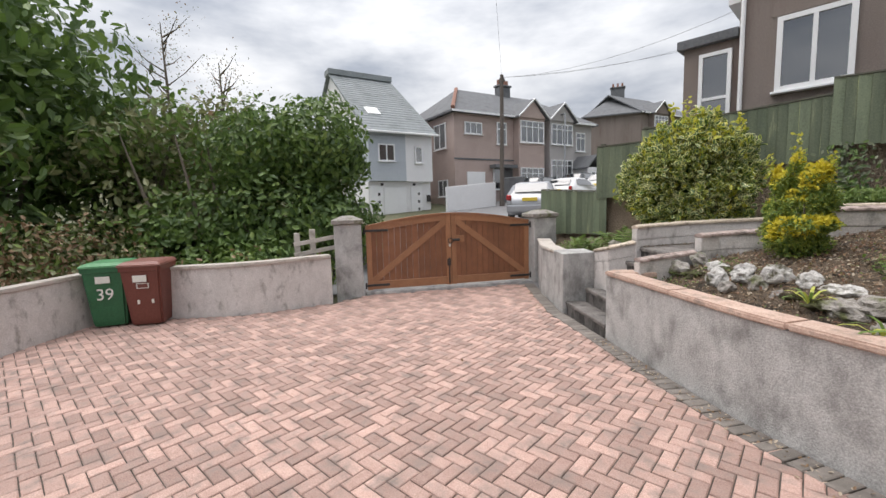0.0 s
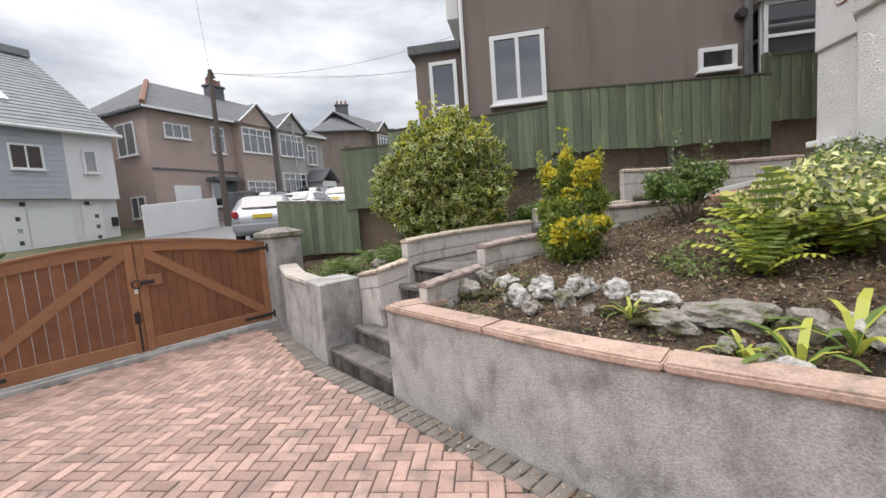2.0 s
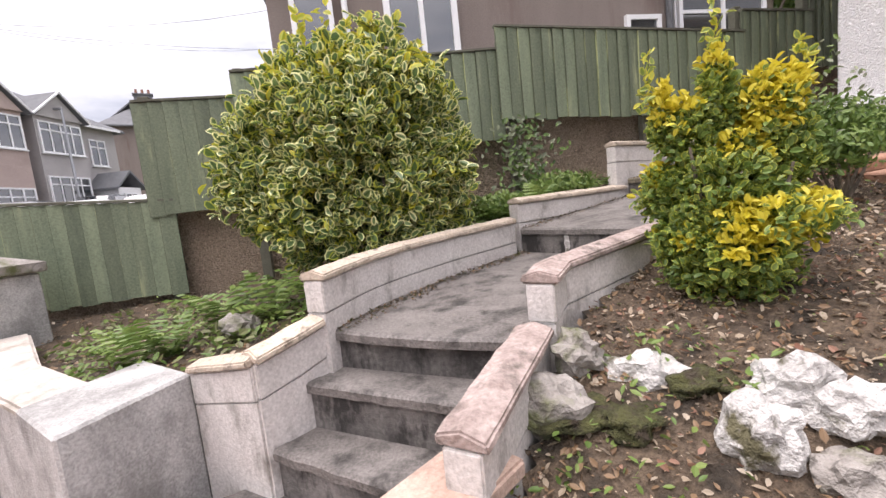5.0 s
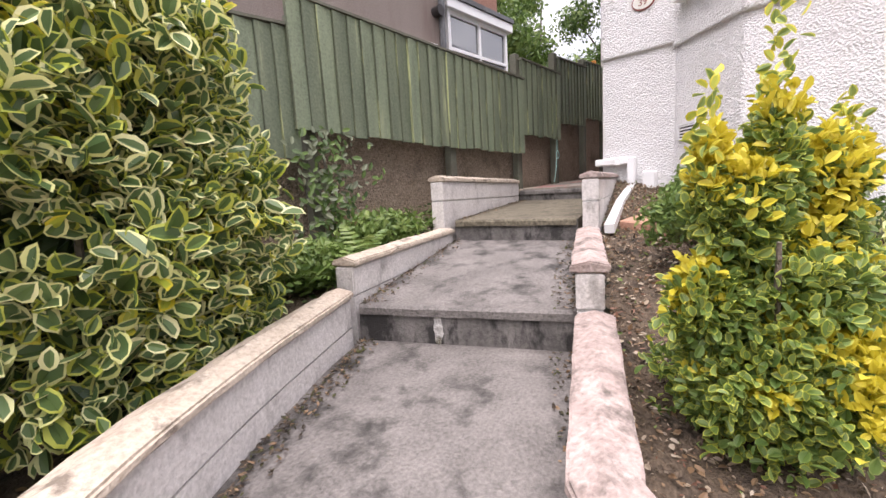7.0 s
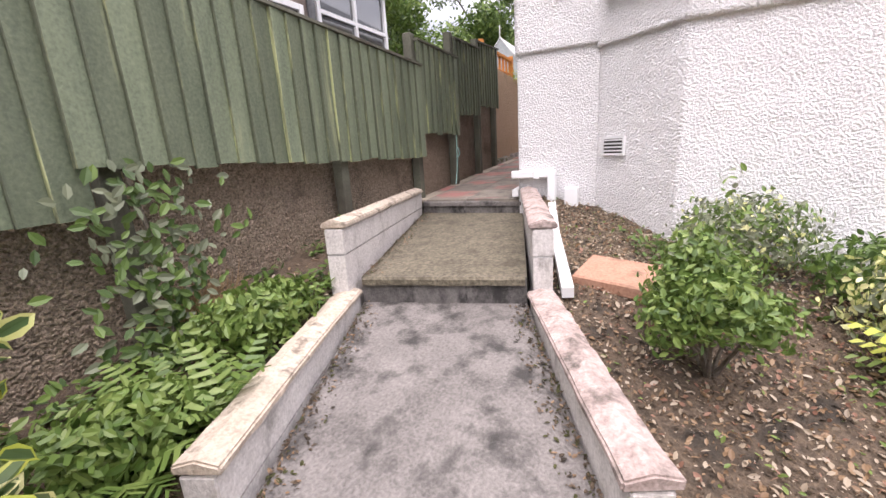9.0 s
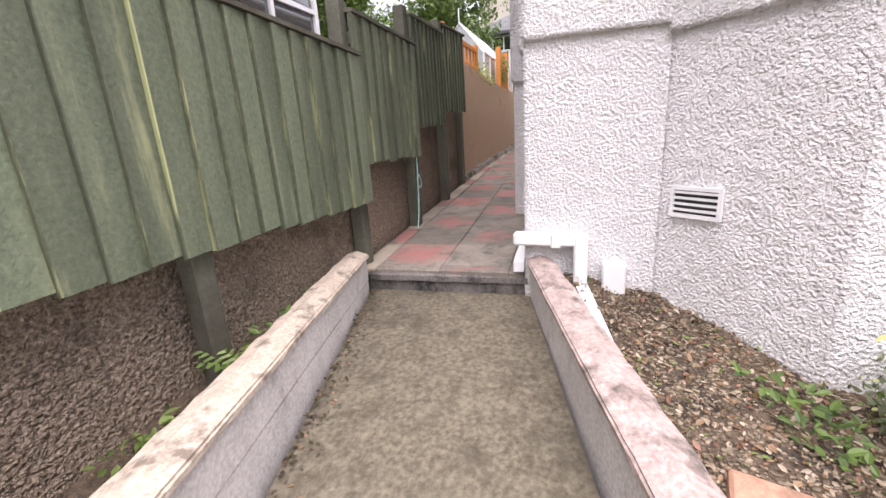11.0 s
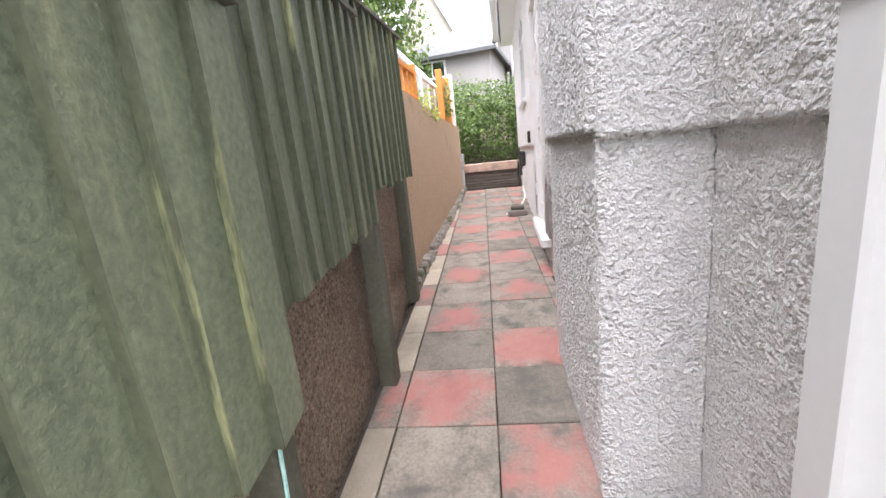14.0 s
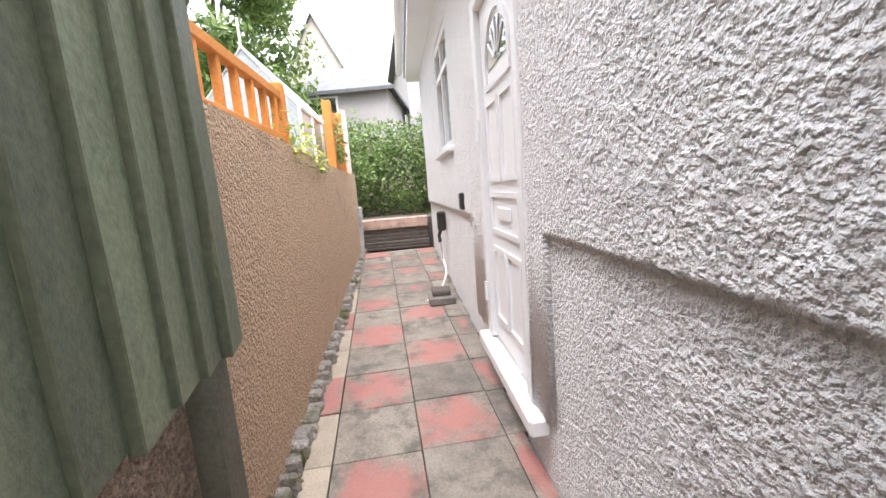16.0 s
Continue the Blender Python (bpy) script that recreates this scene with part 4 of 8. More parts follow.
for k in range(14):
    bm.faces.new((fan[k], fan[k + 1], back[k + 1], back[k]))
part("fan_light", bm, GLASS, door, "dark leaded fan light")
for k in (3, 5, 7, 9, 11):
    a = math.pi * k / 14
    bm = tube(bmesh.new(), [(cx + 0.05 * math.cos(a), -0.026, 1.60 + 0.05 * math.sin(a)), (cx + r * math.cos(a), -0.026, 1.60 + r * math.sin(a))], 0.006, 6)
    part("glazing_bar", bm, WHITE_PLASTIC, door)
part("letter_plate", boxed(0.33, 0.59, -0.036, -0.02, 0.79, 0.86, 0.006), WHITE_PLASTIC, door)
part("hinge", tube(bmesh.new(), [(0.07, -0.07, 1.25), (0.07, -0.07, 1.37)], 0.014, 8), WHITE_PLASTIC, door)
part("hinge", tube(bmesh.new(), [(0.07, -0.07, 0.25), (0.07, -0.07, 0.37)], 0.014, 8), WHITE_PLASTIC, door)
m2 = on_wall((8.2, 6.665), (6.6, 6.66), 8.2 - 7.84, 2.2, 0.0)
th = structure("door_sill", boxed(0, 1.16, -0.09, 0.1, 0.0, 0.085, 0.012), WHITE_PLASTIC, "white projecting door sill", "sill")
th.matrix_basis = m2

# plastic pipes on the house corner
PIPE_X = 3.87
pipe = thing("downpipe", "white square downpipe running down the house corner", "downpipe")
part("pipe", boxed(PIPE_X - 0.045, PIPE_X + 0.045, 6.47, 6.545, alley_z(4.1) + 0.06, 5.2, 0.008), WHITE_PLASTIC, pipe)
for z in (3.18, 4.3):
    part("bracket", boxed(PIPE_X - 0.055, PIPE_X + 0.055, 6.462, 6.555, z, z + 0.045, 0.004), WHITE_PLASTIC, pipe)
bm = tube(bmesh.new(), [(PIPE_X, 6.51, alley_z(PIPE_X) + 0.07), (PIPE_X - 0.12, 6.50, alley_z(PIPE_X) + 0.045), (3.05, 6.485, alley_z(3.0) + 0.055), (2.92, 6.475, alley_z(3.0) + 0.05)], 0.042, 4)
part("floor_pipe", bm, WHITE_PLASTIC, pipe)
gut = thing("drain_gutter", "white plastic drain pipe down to the flower bed", "drain pipe")
part("cross_pipe", boxed(2.88, 2.955, 6.10, 6.50, 2.015, 2.085, 0.01), WHITE_PLASTIC, gut)
part("collar", boxed(2.868, 2.958, 6.24, 6.29, 2.007, 2.093, 0.006), WHITE_PLASTIC, gut)
part("elbow", boxed(2.875, 2.95, 6.095, 6.17, 1.70, 2.08, 0.01), WHITE_PLASTIC, gut)
part("outlet", tube(bmesh.new(), [(2.90, 6.13, 1.78), (2.1, 5.95, 1.66), (1.31, 5.735, 1.53)], 0.045, 4), WHITE_PLASTIC, gut)

CYAN = mat("pale_cyan_twine", (0.30, 0.56, 0.52), (0.42, 0.66, 0.62), 20, 0.8, 0.1, 80)
cord = thing("cord", "pale blue-green cord with a loop hanging from the fence post", "cord")
part("string", tube(bmesh.new(), smooth_line([(3.97, 7.50, 2.62), (3.95, 7.495, 2.42), (3.93, 7.49, 2.27), (3.88, 7.48, 2.05), (3.78, 7.46, 1.89)], 4), 0.005, 6), CYAN, cord)
part("loop", tube(bmesh.new(), smooth_line([(3.95, 7.485, 2.33), (3.90, 7.48, 2.29), (3.93, 7.48, 2.22), (3.99, 7.48, 2.25), (3.96, 7.485, 2.32)], 4), 0.005, 6), CYAN, cord)

# vent, meter box, name plate, lamp
AV, BV = (2.96, 5.76), (2.48, 5.2)
vent = thing("wall_vent", "white slatted air brick in the bay wall", "wall vent")
vent.matrix_basis = on_wall(AV, BV, 0.07, 2.19, 0.012)
bm = bmesh.new()
for q in ((0, 0.235, 0, 0.018), (0, 0.235, 0.132, 0.15), (0, 0.015, 0.018, 0.132), (0.22, 0.235, 0.018, 0.132)):
    box(bm, q[0], q[1], -0.012, 0.01, q[2], q[3])
part("frame", bm, WHITE_PLASTIC, vent)
bm = bmesh.new()
box(bm, 0.015, 0.22, 0.004, 0.01, 0.018, 0.132)
part("backing", bm, IRON, vent)
for k in range(4):
    part("slat", boxed(0.015, 0.22, -0.011, 0.004, 0.032 + k * 0.028, 0.043 + k * 0.028), WHITE_PLASTIC, vent)
mb = thing("meter_box", "small grey-white cable box low on the house wall", "meter box", (2.93, 5.96, 1.74))
part("body", boxed(-0.05, 0.03, -0.06, 0.06, 0.0, 0.19, 0.008), WHITE_PLASTIC, mb)
part("cover", boxed(-0.062, -0.051, -0.055, 0.055, 0.02, 0.185, 0.004), WHITE_PLASTIC, mb)
part("duct", boxed(-0.035, 0.02, -0.035, 0.035, -0.16, -0.002, 0.005), WHITE_PLASTIC, mb)


def text_part(word, size, m, material, parent, name="number"):
    cu = bpy.data.curves.new(name, "FONT")
    cu.body, cu.size, cu.extrude, cu.align_x, cu.align_y = word, size, 0.002, "CENTER", "CENTER"
    ob = new(name, cu)
    dg = bpy.context.evaluated_depsgraph_get()
    me = bpy.data.meshes.new_from_object(ob.evaluated_get(dg))
    bpy.data.objects.remove(ob)
    me.materials.clear()
    me.materials.append(material)
    o = new(name, me)
    o.parent, o.matrix_basis = parent, m
    return o


RED_INK = mat("dark_red_ink", (0.22, 0.05, 0.04), (0.26, 0.07, 0.05), 10, 0.5, 0.0, 60)
plate = thing("house_number_plate", "oval white house number plate with a red rim", "house number")
plate.matrix_basis = on_wall((2.96, 6.44), (2.96, 5.76), 0.40, 3.52, 0.035)
for name, rx, rz, y0, y1, mt in (("rim", 0.105, 0.075, -0.008, 0.02, RED_INK), ("face", 0.094, 0.064, -0.012, -0.0085, PAPER)):
    bm = bmesh.new()
    ring = [[bm.verts.new((rx * math.cos(a * math.tau / 28), y, rz * math.sin(a * math.tau / 28))) for a in range(28)] for y in (y0, y1)]
    bm.faces.new(ring[0])
    bm.faces.new(ring[1][::-1])
    for k in range(28):
        bm.faces.new((ring[0][k], ring[0][(k + 1) % 28], ring[1][(k + 1) % 28], ring[1][k]))
    part(name, bm, mt, plate)
text_part("39", 0.085, pose(0, -0.0135, -0.008, 90, 0, 0), RED_INK, plate)
part("scroll", boxed(-0.045, 0.045, -0.015, -0.0125, 0.034, 0.044), RED_INK, plate)

lamp = thing("outside_tap", "black hose tap with trailing pale hose on the house wall", "hose tap", (10.2, wall_y(10.2) + 0.01, 2.85))
part("body", boxed(-0.07, 0.07, 0.0, 0.10, -0.10, 0.14, 0.03, seg=2), IRON, lamp)
part("spout", tube(bmesh.new(), [(0, 0.06, -0.08), (0, 0.09, -0.16), (-0.02, 0.08, -0.24)], 0.022, 8), IRON, lamp)
part("hose", tube(bmesh.new(), smooth_line([(0, 0.08, -0.22), (0.06, 0.06, -0.45), (-0.25, 0.06, -0.6), (-0.75, 0.22, -0.72), (-0.9, 0.35, -0.735)], 5), 0.013, 8), PAPER, lamp)
bx = thing("wall_vent", "small black vent cover on the white wall", "wall vent", (8.55, wall_y(8.55) + 0.03, 3.09))
part("cover", boxed(-0.055, 0.055, -0.01, 0.03, 0, 0.14, 0.01), IRON, bx)
bm = boxed(9.12, 9.36, 6.76, 7.03, alley_z(9.2), alley_z(9.2) + 0.075, 0.008)
tagged(finish("loose_brick", bm, PAVER_GREY), "loose dark brick on the paving beside the wall", "brick")
bm = boxed(9.2, 9.42, 6.80, 6.99, alley_z(9.2) + 0.077, alley_z(9.2) + 0.13, 0.008)
tagged(finish("loose_brick", bm, POLE_WOOD), "loose blackened brick lying on another brick", "brick")
bm = tube(bmesh.new(), smooth_line([(12.3, 7.08, 5.22), (6.8, 7.04, 5.2), (4.35, 7.03, 5.18)], 3), 0.06, 10)
tagged(finish("roof_gutter", bm, WHITE_PLASTIC), "white half-round gutter along the eaves", "gutter")

# ---- alley end: timber steps, upper terrace, hedge bank ----
for i, (z0, z1, x) in enumerate(((2.24, 2.40, 12.42), (2.40, 2.62, 12.50))):
    bm = bmesh.new()
    rg = random.Random(i)
    for k in range(3):
        box(bm, x, x + 0.2 + rg.uniform(-0.02, 0.02), 6.80, 8.06, z0 + k * (z1 - z0) / 3 + 0.004, z0 + (k + 1) * (z1 - z0) / 3)
    bmesh.ops.bevel(bm, geom=bm.edges[:], offset=0.012, segments=1, affect="EDGES")
    structure("step_alley", bm, POLE_WOOD, "dark stacked stone step at the alley's end", "step")
structure("upper_terrace", prism([(12.6, 5.5), (13.9, 5.5), (13.9, 9.5), (12.6, 9.5)], 1.8, 2.78, 0.01), PAVER_GREY, "paved terrace above the alley's end", "terrace")
structure("terrace_edge", prism([(12.45, 6.80), (12.66, 6.80), (12.66, 8.06), (12.45, 8.06)], 2.62, 2.80, 0.012), COPING_RED, "dark red brick edge of the terrace", "step")
structure("pier_alley", boxed(12.30, 12.62, 7.96, 8.25, 2.2, 3.05, 0.02), CEMENT, "small concrete pier at the end of the tan wall", "pier")
structure("hedge_bank", prism([(13.9, 3.0), (20, 3.0), (20, 14), (13.9, 14)], 2.0, [2.8, 5.0, 5.0, 2.8]), SOIL, "earth bank behind the terrace", "bank")

# ---- gate ----
gate_len = (GR - GL).length
gm = Matrix.Translation((*GL, 0)) @ Matrix.Rotation(math.atan2(GD.y, GD.x), 4, "Z")


def gate_leaf(x0, x1, hinge_left):
    t = thing("timber_gate", "varnished brown timber gate leaf with a curved top, closed", "gate", group="double gate leaves")
    t.matrix_basis = gm
    fall = lambda x: 1.285 + 0.205 * math.sin(math.pi / 2 * min(1, max(0, (x / gate_len if hinge_left else (gate_len - x) / gate_len) * 2)))  # noqa: E731
    n = 13
    w = (x1 - x0 - 0.16) / n
    for i in range(n):
        a = x0 + 0.08 + i * w
        z = [fall(a) - 0.06, fall(a + w) - 0.06]
        bm = prism([(a + 0.003, -0.012), (a + w - 0.003, -0.012), (a + w - 0.003, 0.012), (a + 0.003, 0.012)], 0.12, [z[0], z[1], z[1], z[0]])
        part("board", bm, GATE_WOOD, t)
    for a, b in ((x0, x0 + 0.10), (x1 - 0.10, x1)):
        part("stile", prism([(a, -0.035), (b, -0.035), (b, 0.03), (a, 0.03)], 0.075, [fall(a), fall(b), fall(b), fall(a)], 0.006), GATE_FRAME, t)
    k = 12
    xs = [x0 + 0.1 + (x1 - x0 - 0.2) * i / k for i in range(k + 1)]
    bm = bmesh.new()
    rows = [[bm.verts.new((x, y, z)) for y, z in ((-0.035, fall(x) - 0.13), (-0.035, fall(x)), (0.03, fall(x)), (0.03, fall(x) - 0.13))] for x in xs]
    for r, s in zip(rows, rows[1:]):
        for j in range(4):
            bm.faces.new((r[j], s[j], s[(j + 1) % 4], r[(j + 1) % 4]))
    bm.faces.new(rows[0])
    bm.faces.new(rows[-1])
    part("top_rail", bm, GATE_FRAME, t)
    bm = bmesh.new()
    rows = [[bm.verts.new((x, y, z)) for y, z in ((-0.055, fall(x) + 0.002), (-0.055, fall(x) + 0.028), (0.045, fall(x) + 0.028), (0.045, fall(x) + 0.002))] for x in [x0 + (x1 - x0) * i / k for i in range(k + 1)]]
    for r, s in zip(rows, rows[1:]):
        for j in range(4):
            bm.faces.new((r[j], s[j], s[(j + 1) % 4], r[(j + 1) % 4]))
    bm.faces.new(rows[0])
    bm.faces.new(rows[-1])
    part("capping", bm, GATE_FRAME, t)
    part("bottom_rail", boxed(x0 + 0.1, x1 - 0.1, -0.035, 0.03, 0.085, 0.24, 0.006), GATE_FRAME, t)
    a, b = ((x0 + 0.10, 0.24), (x1 - 0.10, fall(x1) - 0.13)) if hinge_left else ((x1 - 0.10, 0.24), (x0 + 0.10, fall(x0) - 0.13))
    d = (Vector(b) - Vector(a)).normalized()
    nn = Vector((-d.y, d.x)) * 0.058
    bm = bmesh.new()
    pts = [Vector(a) + nn, Vector(b) + nn, Vector(b) - nn, Vector(a) - nn]
    pts[0 if hinge_left else 0] += d * 0.0
    vs = [[bm.verts.new((p.x, y, p.y)) for p in pts] for y in (-0.033, -0.013)]
    bm.faces.new(vs[0])
    bm.faces.new(vs[1][::-1])
    for i in range(4):
        bm.faces.new((vs[0][i], vs[0][(i + 1) % 4], vs[1][(i + 1) % 4], vs[1][i]))
    part("brace", bm, GATE_FRAME, t)
    for z in (0.165, fall(x0 if hinge_left else x1) - 0.07):
        h0, h1 = (x0 - 0.04, x0 + 0.42) if hinge_left else (x1 - 0.42, x1 + 0.04)
        part("strap_hinge", boxed(h0, h1, -0.048, -0.036, z - 0.022, z + 0.022, 0.004), IRON, t, "black iron strap hinge")
        part("hinge_pin", tube(bmesh.new(), [((x0 - 0.03) if hinge_left else (x1 + 0.03), -0.045, z - 0.06), ((x0 - 0.03) if hinge_left else (x1 + 0.03), -0.045, z + 0.06)], 0.016, 8), IRON, t)
    return t


mid = gate_len / 2
g1 = gate_leaf(0.03, mid - 0.004, True)
g2 = gate_leaf(mid + 0.004, gate_len - 0.03, False)
part("latch_block", boxed(mid + 0.09, mid + 0.26, -0.06, -0.036, 0.92, 1.06, 0.006), GATE_FRAME, g2)
part("lock", boxed(mid + 0.02, mid + 0.17, -0.085, -0.061, 0.95, 1.0, 0.01), IRON, g2, "black gate lock with handle")
part("ring_handle", tube(bmesh.new(), [(mid - 0.02 + 0.05 * math.cos(k * math.tau / 12), -0.075 + 0.01, 0.96 + 0.05 * math.sin(k * math.tau / 12)) for k in range(13)], 0.01, 6), IRON, g2)
part("keyhole_plate", boxed(mid - 0.05, mid - 0.01, -0.05, -0.036, 0.84, 0.90, 0.004), PAPER, g1)
part("drop_bolt", tube(bmesh.new(), [(mid - 0.05, -0.05, 0.1), (mid - 0.05, -0.05, 0.62)], 0.012, 8), IRON, g1, "black drop bolt")
part("bolt_plate", boxed(mid - 0.09, mid - 0.02, -0.048, -0.036, 0.46, 0.6, 0.004), IRON, g1)


# ---- wheelie bins ----
def wheelie_bin(name, at, turn, body, lid, label, number):
    t = thing(name, label, "wheelie bin", (*at, 0), turn, "wheelie bins")
    t.scale = (0.92, 0.92, 0.97)
    bm = bmesh.new()
    rings = []
    for z, w, y0, y1 in ((0.03, 0.44, -0.24, 0.20), (0.10, 0.46, -0.26, 0.24), (0.80, 0.545, -0.34, 0.31), (0.86, 0.55, -0.345, 0.315), (0.865, 0.585, -0.365, 0.335), (0.93, 0.59, -0.37, 0.34)):
        rings.append([bm.verts.new((x, y, z)) for x, y in ((-w / 2, y0), (w / 2, y0), (w / 2, y1), (-w / 2, y1))])
    for a, b in zip(rings, rings[1:]):
        for k in range(4):
            bm.faces.new((a[k], a[(k + 1) % 4], b[(k + 1) % 4], b[k]))
    bm.faces.new(rings[0][::-1])
    bm.faces.new(rings[-1])
    bmesh.ops.bevel(bm, geom=[e for e in bm.edges if abs(e.verts[0].co.z - e.verts[1].co.z) > 0.02], offset=0.03, segments=2, affect="EDGES")
    part("body", bm, body, t)
    bm = bmesh.new()
    rings = [[bm.verts.new((sx * w, y, z)) for sx, y in ((-0.5, y0), (0.5, y0), (0.5, y1), (-0.5, y1))] for z, w, y0, y1 in ((0.932, 0.61, -0.39, 0.36), (0.955, 0.61, -0.39, 0.36), (1.0, 0.50, -0.30, 0.34))]
    for a, b in zip(rings, rings[1:]):
        for k in range(4):
            bm.faces.new((a[k], a[(k + 1) % 4], b[(k + 1) % 4], b[k]))
    bm.faces.new(rings[0][::-1])
    bm.faces.new(rings[-1])
    bmesh.ops.bevel(bm, geom=bm.edges[:], offset=0.012, segments=2, affect="EDGES")
    part("lid", bm, lid, t)
    part("handle", tube(bmesh.new(), [(-0.22, 0.40, 0.90), (0.22, 0.40, 0.90)], 0.016, 8), lid, t)
    for x in (-0.29, 0.27):
        w = part("wheel", tube(bmesh.new(), [(x - 0.02, 0.25, 0.10), (x + 0.03, 0.25, 0.10)], 0.10, 18), RUBBER, t)
        part("hub", tube(bmesh.new(), [(x - 0.025, 0.25, 0.10), (x + 0.035, 0.25, 0.10)], 0.045, 12), PAPER, w)
    part("axle", tube(bmesh.new(), [(-0.28, 0.25, 0.10), (0.28, 0.25, 0.10)], 0.012, 8), IRON, t)
    part("label", boxed(-0.10, 0.09, -0.358, -0.346, 0.70, 0.80, 0.0), PAPER, t, "white printed label")
    if number:
        text_part(number, 0.24, pose(0.0, -0.335, 0.52, 84.5, 0, 0), PAPER, t)
    else:
        part("logo", boxed(-0.06, 0.11, -0.345, -0.333, 0.60, 0.68, 0.0), PAPER, t, "white printed panel")
        part("mark", boxed(-0.045, 0.095, -0.348, -0.3455, 0.61, 0.67, 0.0), BROWN_PLASTIC, t)
        for x in (-0.08, 0.12):
            part("scuff", boxed(x, x + 0.03, -0.318, -0.30, 0.36, 0.42, 0.0), PAPER, t)
    return t


wheelie_bin("wheelie_bin", (-7.50, 0.08), 66, GREEN_PLASTIC, GREEN_LID, "green plastic wheelie bin numbered 39 against the wall", "39")
wheelie_bin("wheelie_bin", (-7.16, 0.50), 60, BROWN_PLASTIC, BROWN_LID, "brown plastic wheelie bin with a pale lid", "")


# ---- houses ----
def wall_box(parent, m, w, d, z0, z1, material, name="wall"):
    ob = part(name, boxed(0, w, 0, d, z0, z1), material, parent)
    ob.matrix_basis = m
    return ob


def slab_roof(parent, m, quads, material, thick=0.12, name="roof"):
    """A roof part of thick planes, each a polygon of local points."""
    bm = bmesh.new()
    for q in quads:
        a = [bm.verts.new(p) for p in q]
        b = [bm.verts.new((p[0], p[1], p[2] - thick)) for p in q]
        bm.faces.new(a)
        bm.faces.new(b[::-1])
        for i in range(len(q)):
            bm.faces.new((a[i], a[(i + 1) % len(q)], b[(i + 1) % len(q)], b[i]))
    ob = part(name, bm, material, parent)
    ob.matrix_basis = m
    return ob


def chimney(parent, m, x, y, z0, z1, w=1.1, d=0.55, pots=4, material=None):
    c = part("chimney", boxed(x, x + w, y, y + d, z0, z1, 0.02), material or SLATE_DARK, parent)
    c.matrix_basis = m
    part("chimney_cap", boxed(x - 0.08, x + w + 0.08, y - 0.08, y + d + 0.08, z1 + 0.002, z1 + 0.14, 0.02), material or SLATE_DARK, c)
    for k in range(pots):
        px = x + w * (k + 0.5) / pots
        part("chimney_pot", tube(bmesh.new(), [(px, y + d / 2, z1 + 0.14), (px, y + d / 2, z1 + 0.55)], [0.12, 0.10], 8), BRICK_RED, c)


def local(a, b, z=0.0):
    return on_wall(a, b, 0, z)


def win(house, m, x, z, w, h, cols=2, rows=None, bar=0.07):
    return window(house, m @ Matrix.Translation((x, -0.03, z)), w, h, cols, rows, bar, 0.05)


# the slate-roofed white house beyond the gate
A, B = (-18.9, 12.5), (-18.0, 16.35)
m = local(A, B)
hw = thing("house", "white and pale blue clad house with a steep slate roof", "house")
L = (Vector(B) - Vector(A)).length
DEEP, RIDGE = 12.0, 10.6


def hw_part(name, bm, material):
    o = part(name, bm, material, hw)
    o.matrix_basis = m
    return o


hw_part("wall", boxed(0, L, 0, DEEP, 0.0, 3.1), RENDER_PLAIN)
hw_part("clad_wall", boxed(0, L - 1.72, -0.25, DEEP, 3.104, 5.9), CLADDING)
hw_part("upper_wall", boxed(L - 1.716, L + 0.02, -0.27, DEEP, 3.08, 5.9), RENDER_PLAIN)
for k in range(13):
    hw_part("cladding_board", boxed(0, L - 1.72, -0.275, -0.252, 3.12 + k * 0.21, 3.32 + k * 0.21), CLADDING)
mid_y = DEEP / 2
slab_roof(hw, m, [[(-0.2, -0.6, 5.8), (L + 0.25, -0.6, 5.8), (L + 0.25, mid_y, RIDGE), (-0.2, mid_y, RIDGE)], [(L + 0.25, mid_y, RIDGE), (L + 0.25, DEEP + 0.6, 5.8), (-0.2, DEEP + 0.6, 5.8), (-0.2, mid_y, RIDGE)]], SLATE)
tilt = math.atan2(RIDGE - 5.8, mid_y + 0.6)
for k in range(24):
    f = (k + 0.2) / 24
    row = part("slate_course", boxed(-0.18, L + 0.23, 0.0, 0.27, 0.004, 0.022), SLATE, hw)
    row.matrix_basis = m @ Matrix.Translation((0, -0.6 + (mid_y + 0.6) * f, 5.8 + (RIDGE - 5.8) * f)) @ Matrix.Rotation(tilt - 0.04, 4, "X")
hw_part("ridge_flat", boxed(-0.25, L + 0.25, mid_y - 0.5, mid_y + 0.5, RIDGE - 0.25, RIDGE + 0.12, 0.02), SLATE)
hw_part("gutter", tube(bmesh.new(), [(-0.2, -0.66, 5.74), (L + 0.25, -0.66, 5.74)], 0.07, 8), WHITE_PLASTIC)
for x in (0.02, L - 0.1):
    bm = bmesh.new()
    va = [[bm.verts.new((x + o, y, z)) for y, z in ((-0.25, 5.7), (DEEP, 5.7), (mid_y, RIDGE - 0.16))] for o in (0, 0.08)]
    bm.faces.new(va[0])
    bm.faces.new(va[1][::-1])
    for k in range(3):
        bm.faces.new((va[0][k], va[0][(k + 1) % 3], va[1][(k + 1) % 3], va[1][k]))
    hw_part("gable_wall", bm, RENDER_PLAIN)
win(hw, m @ Matrix.Translation((0, -0.25, 0)), 0.55, 4.2, 1.0, 0.95, 2)
win(hw, m @ Matrix.Translation((0, -0.27, 0)), L - 1.15, 4.15, 0.5, 0.95, 1)
sk = part("skylight", boxed(0, 0.8, 0.0, 0.85, 0.02, 0.09), WHITE_PLASTIC, hw)
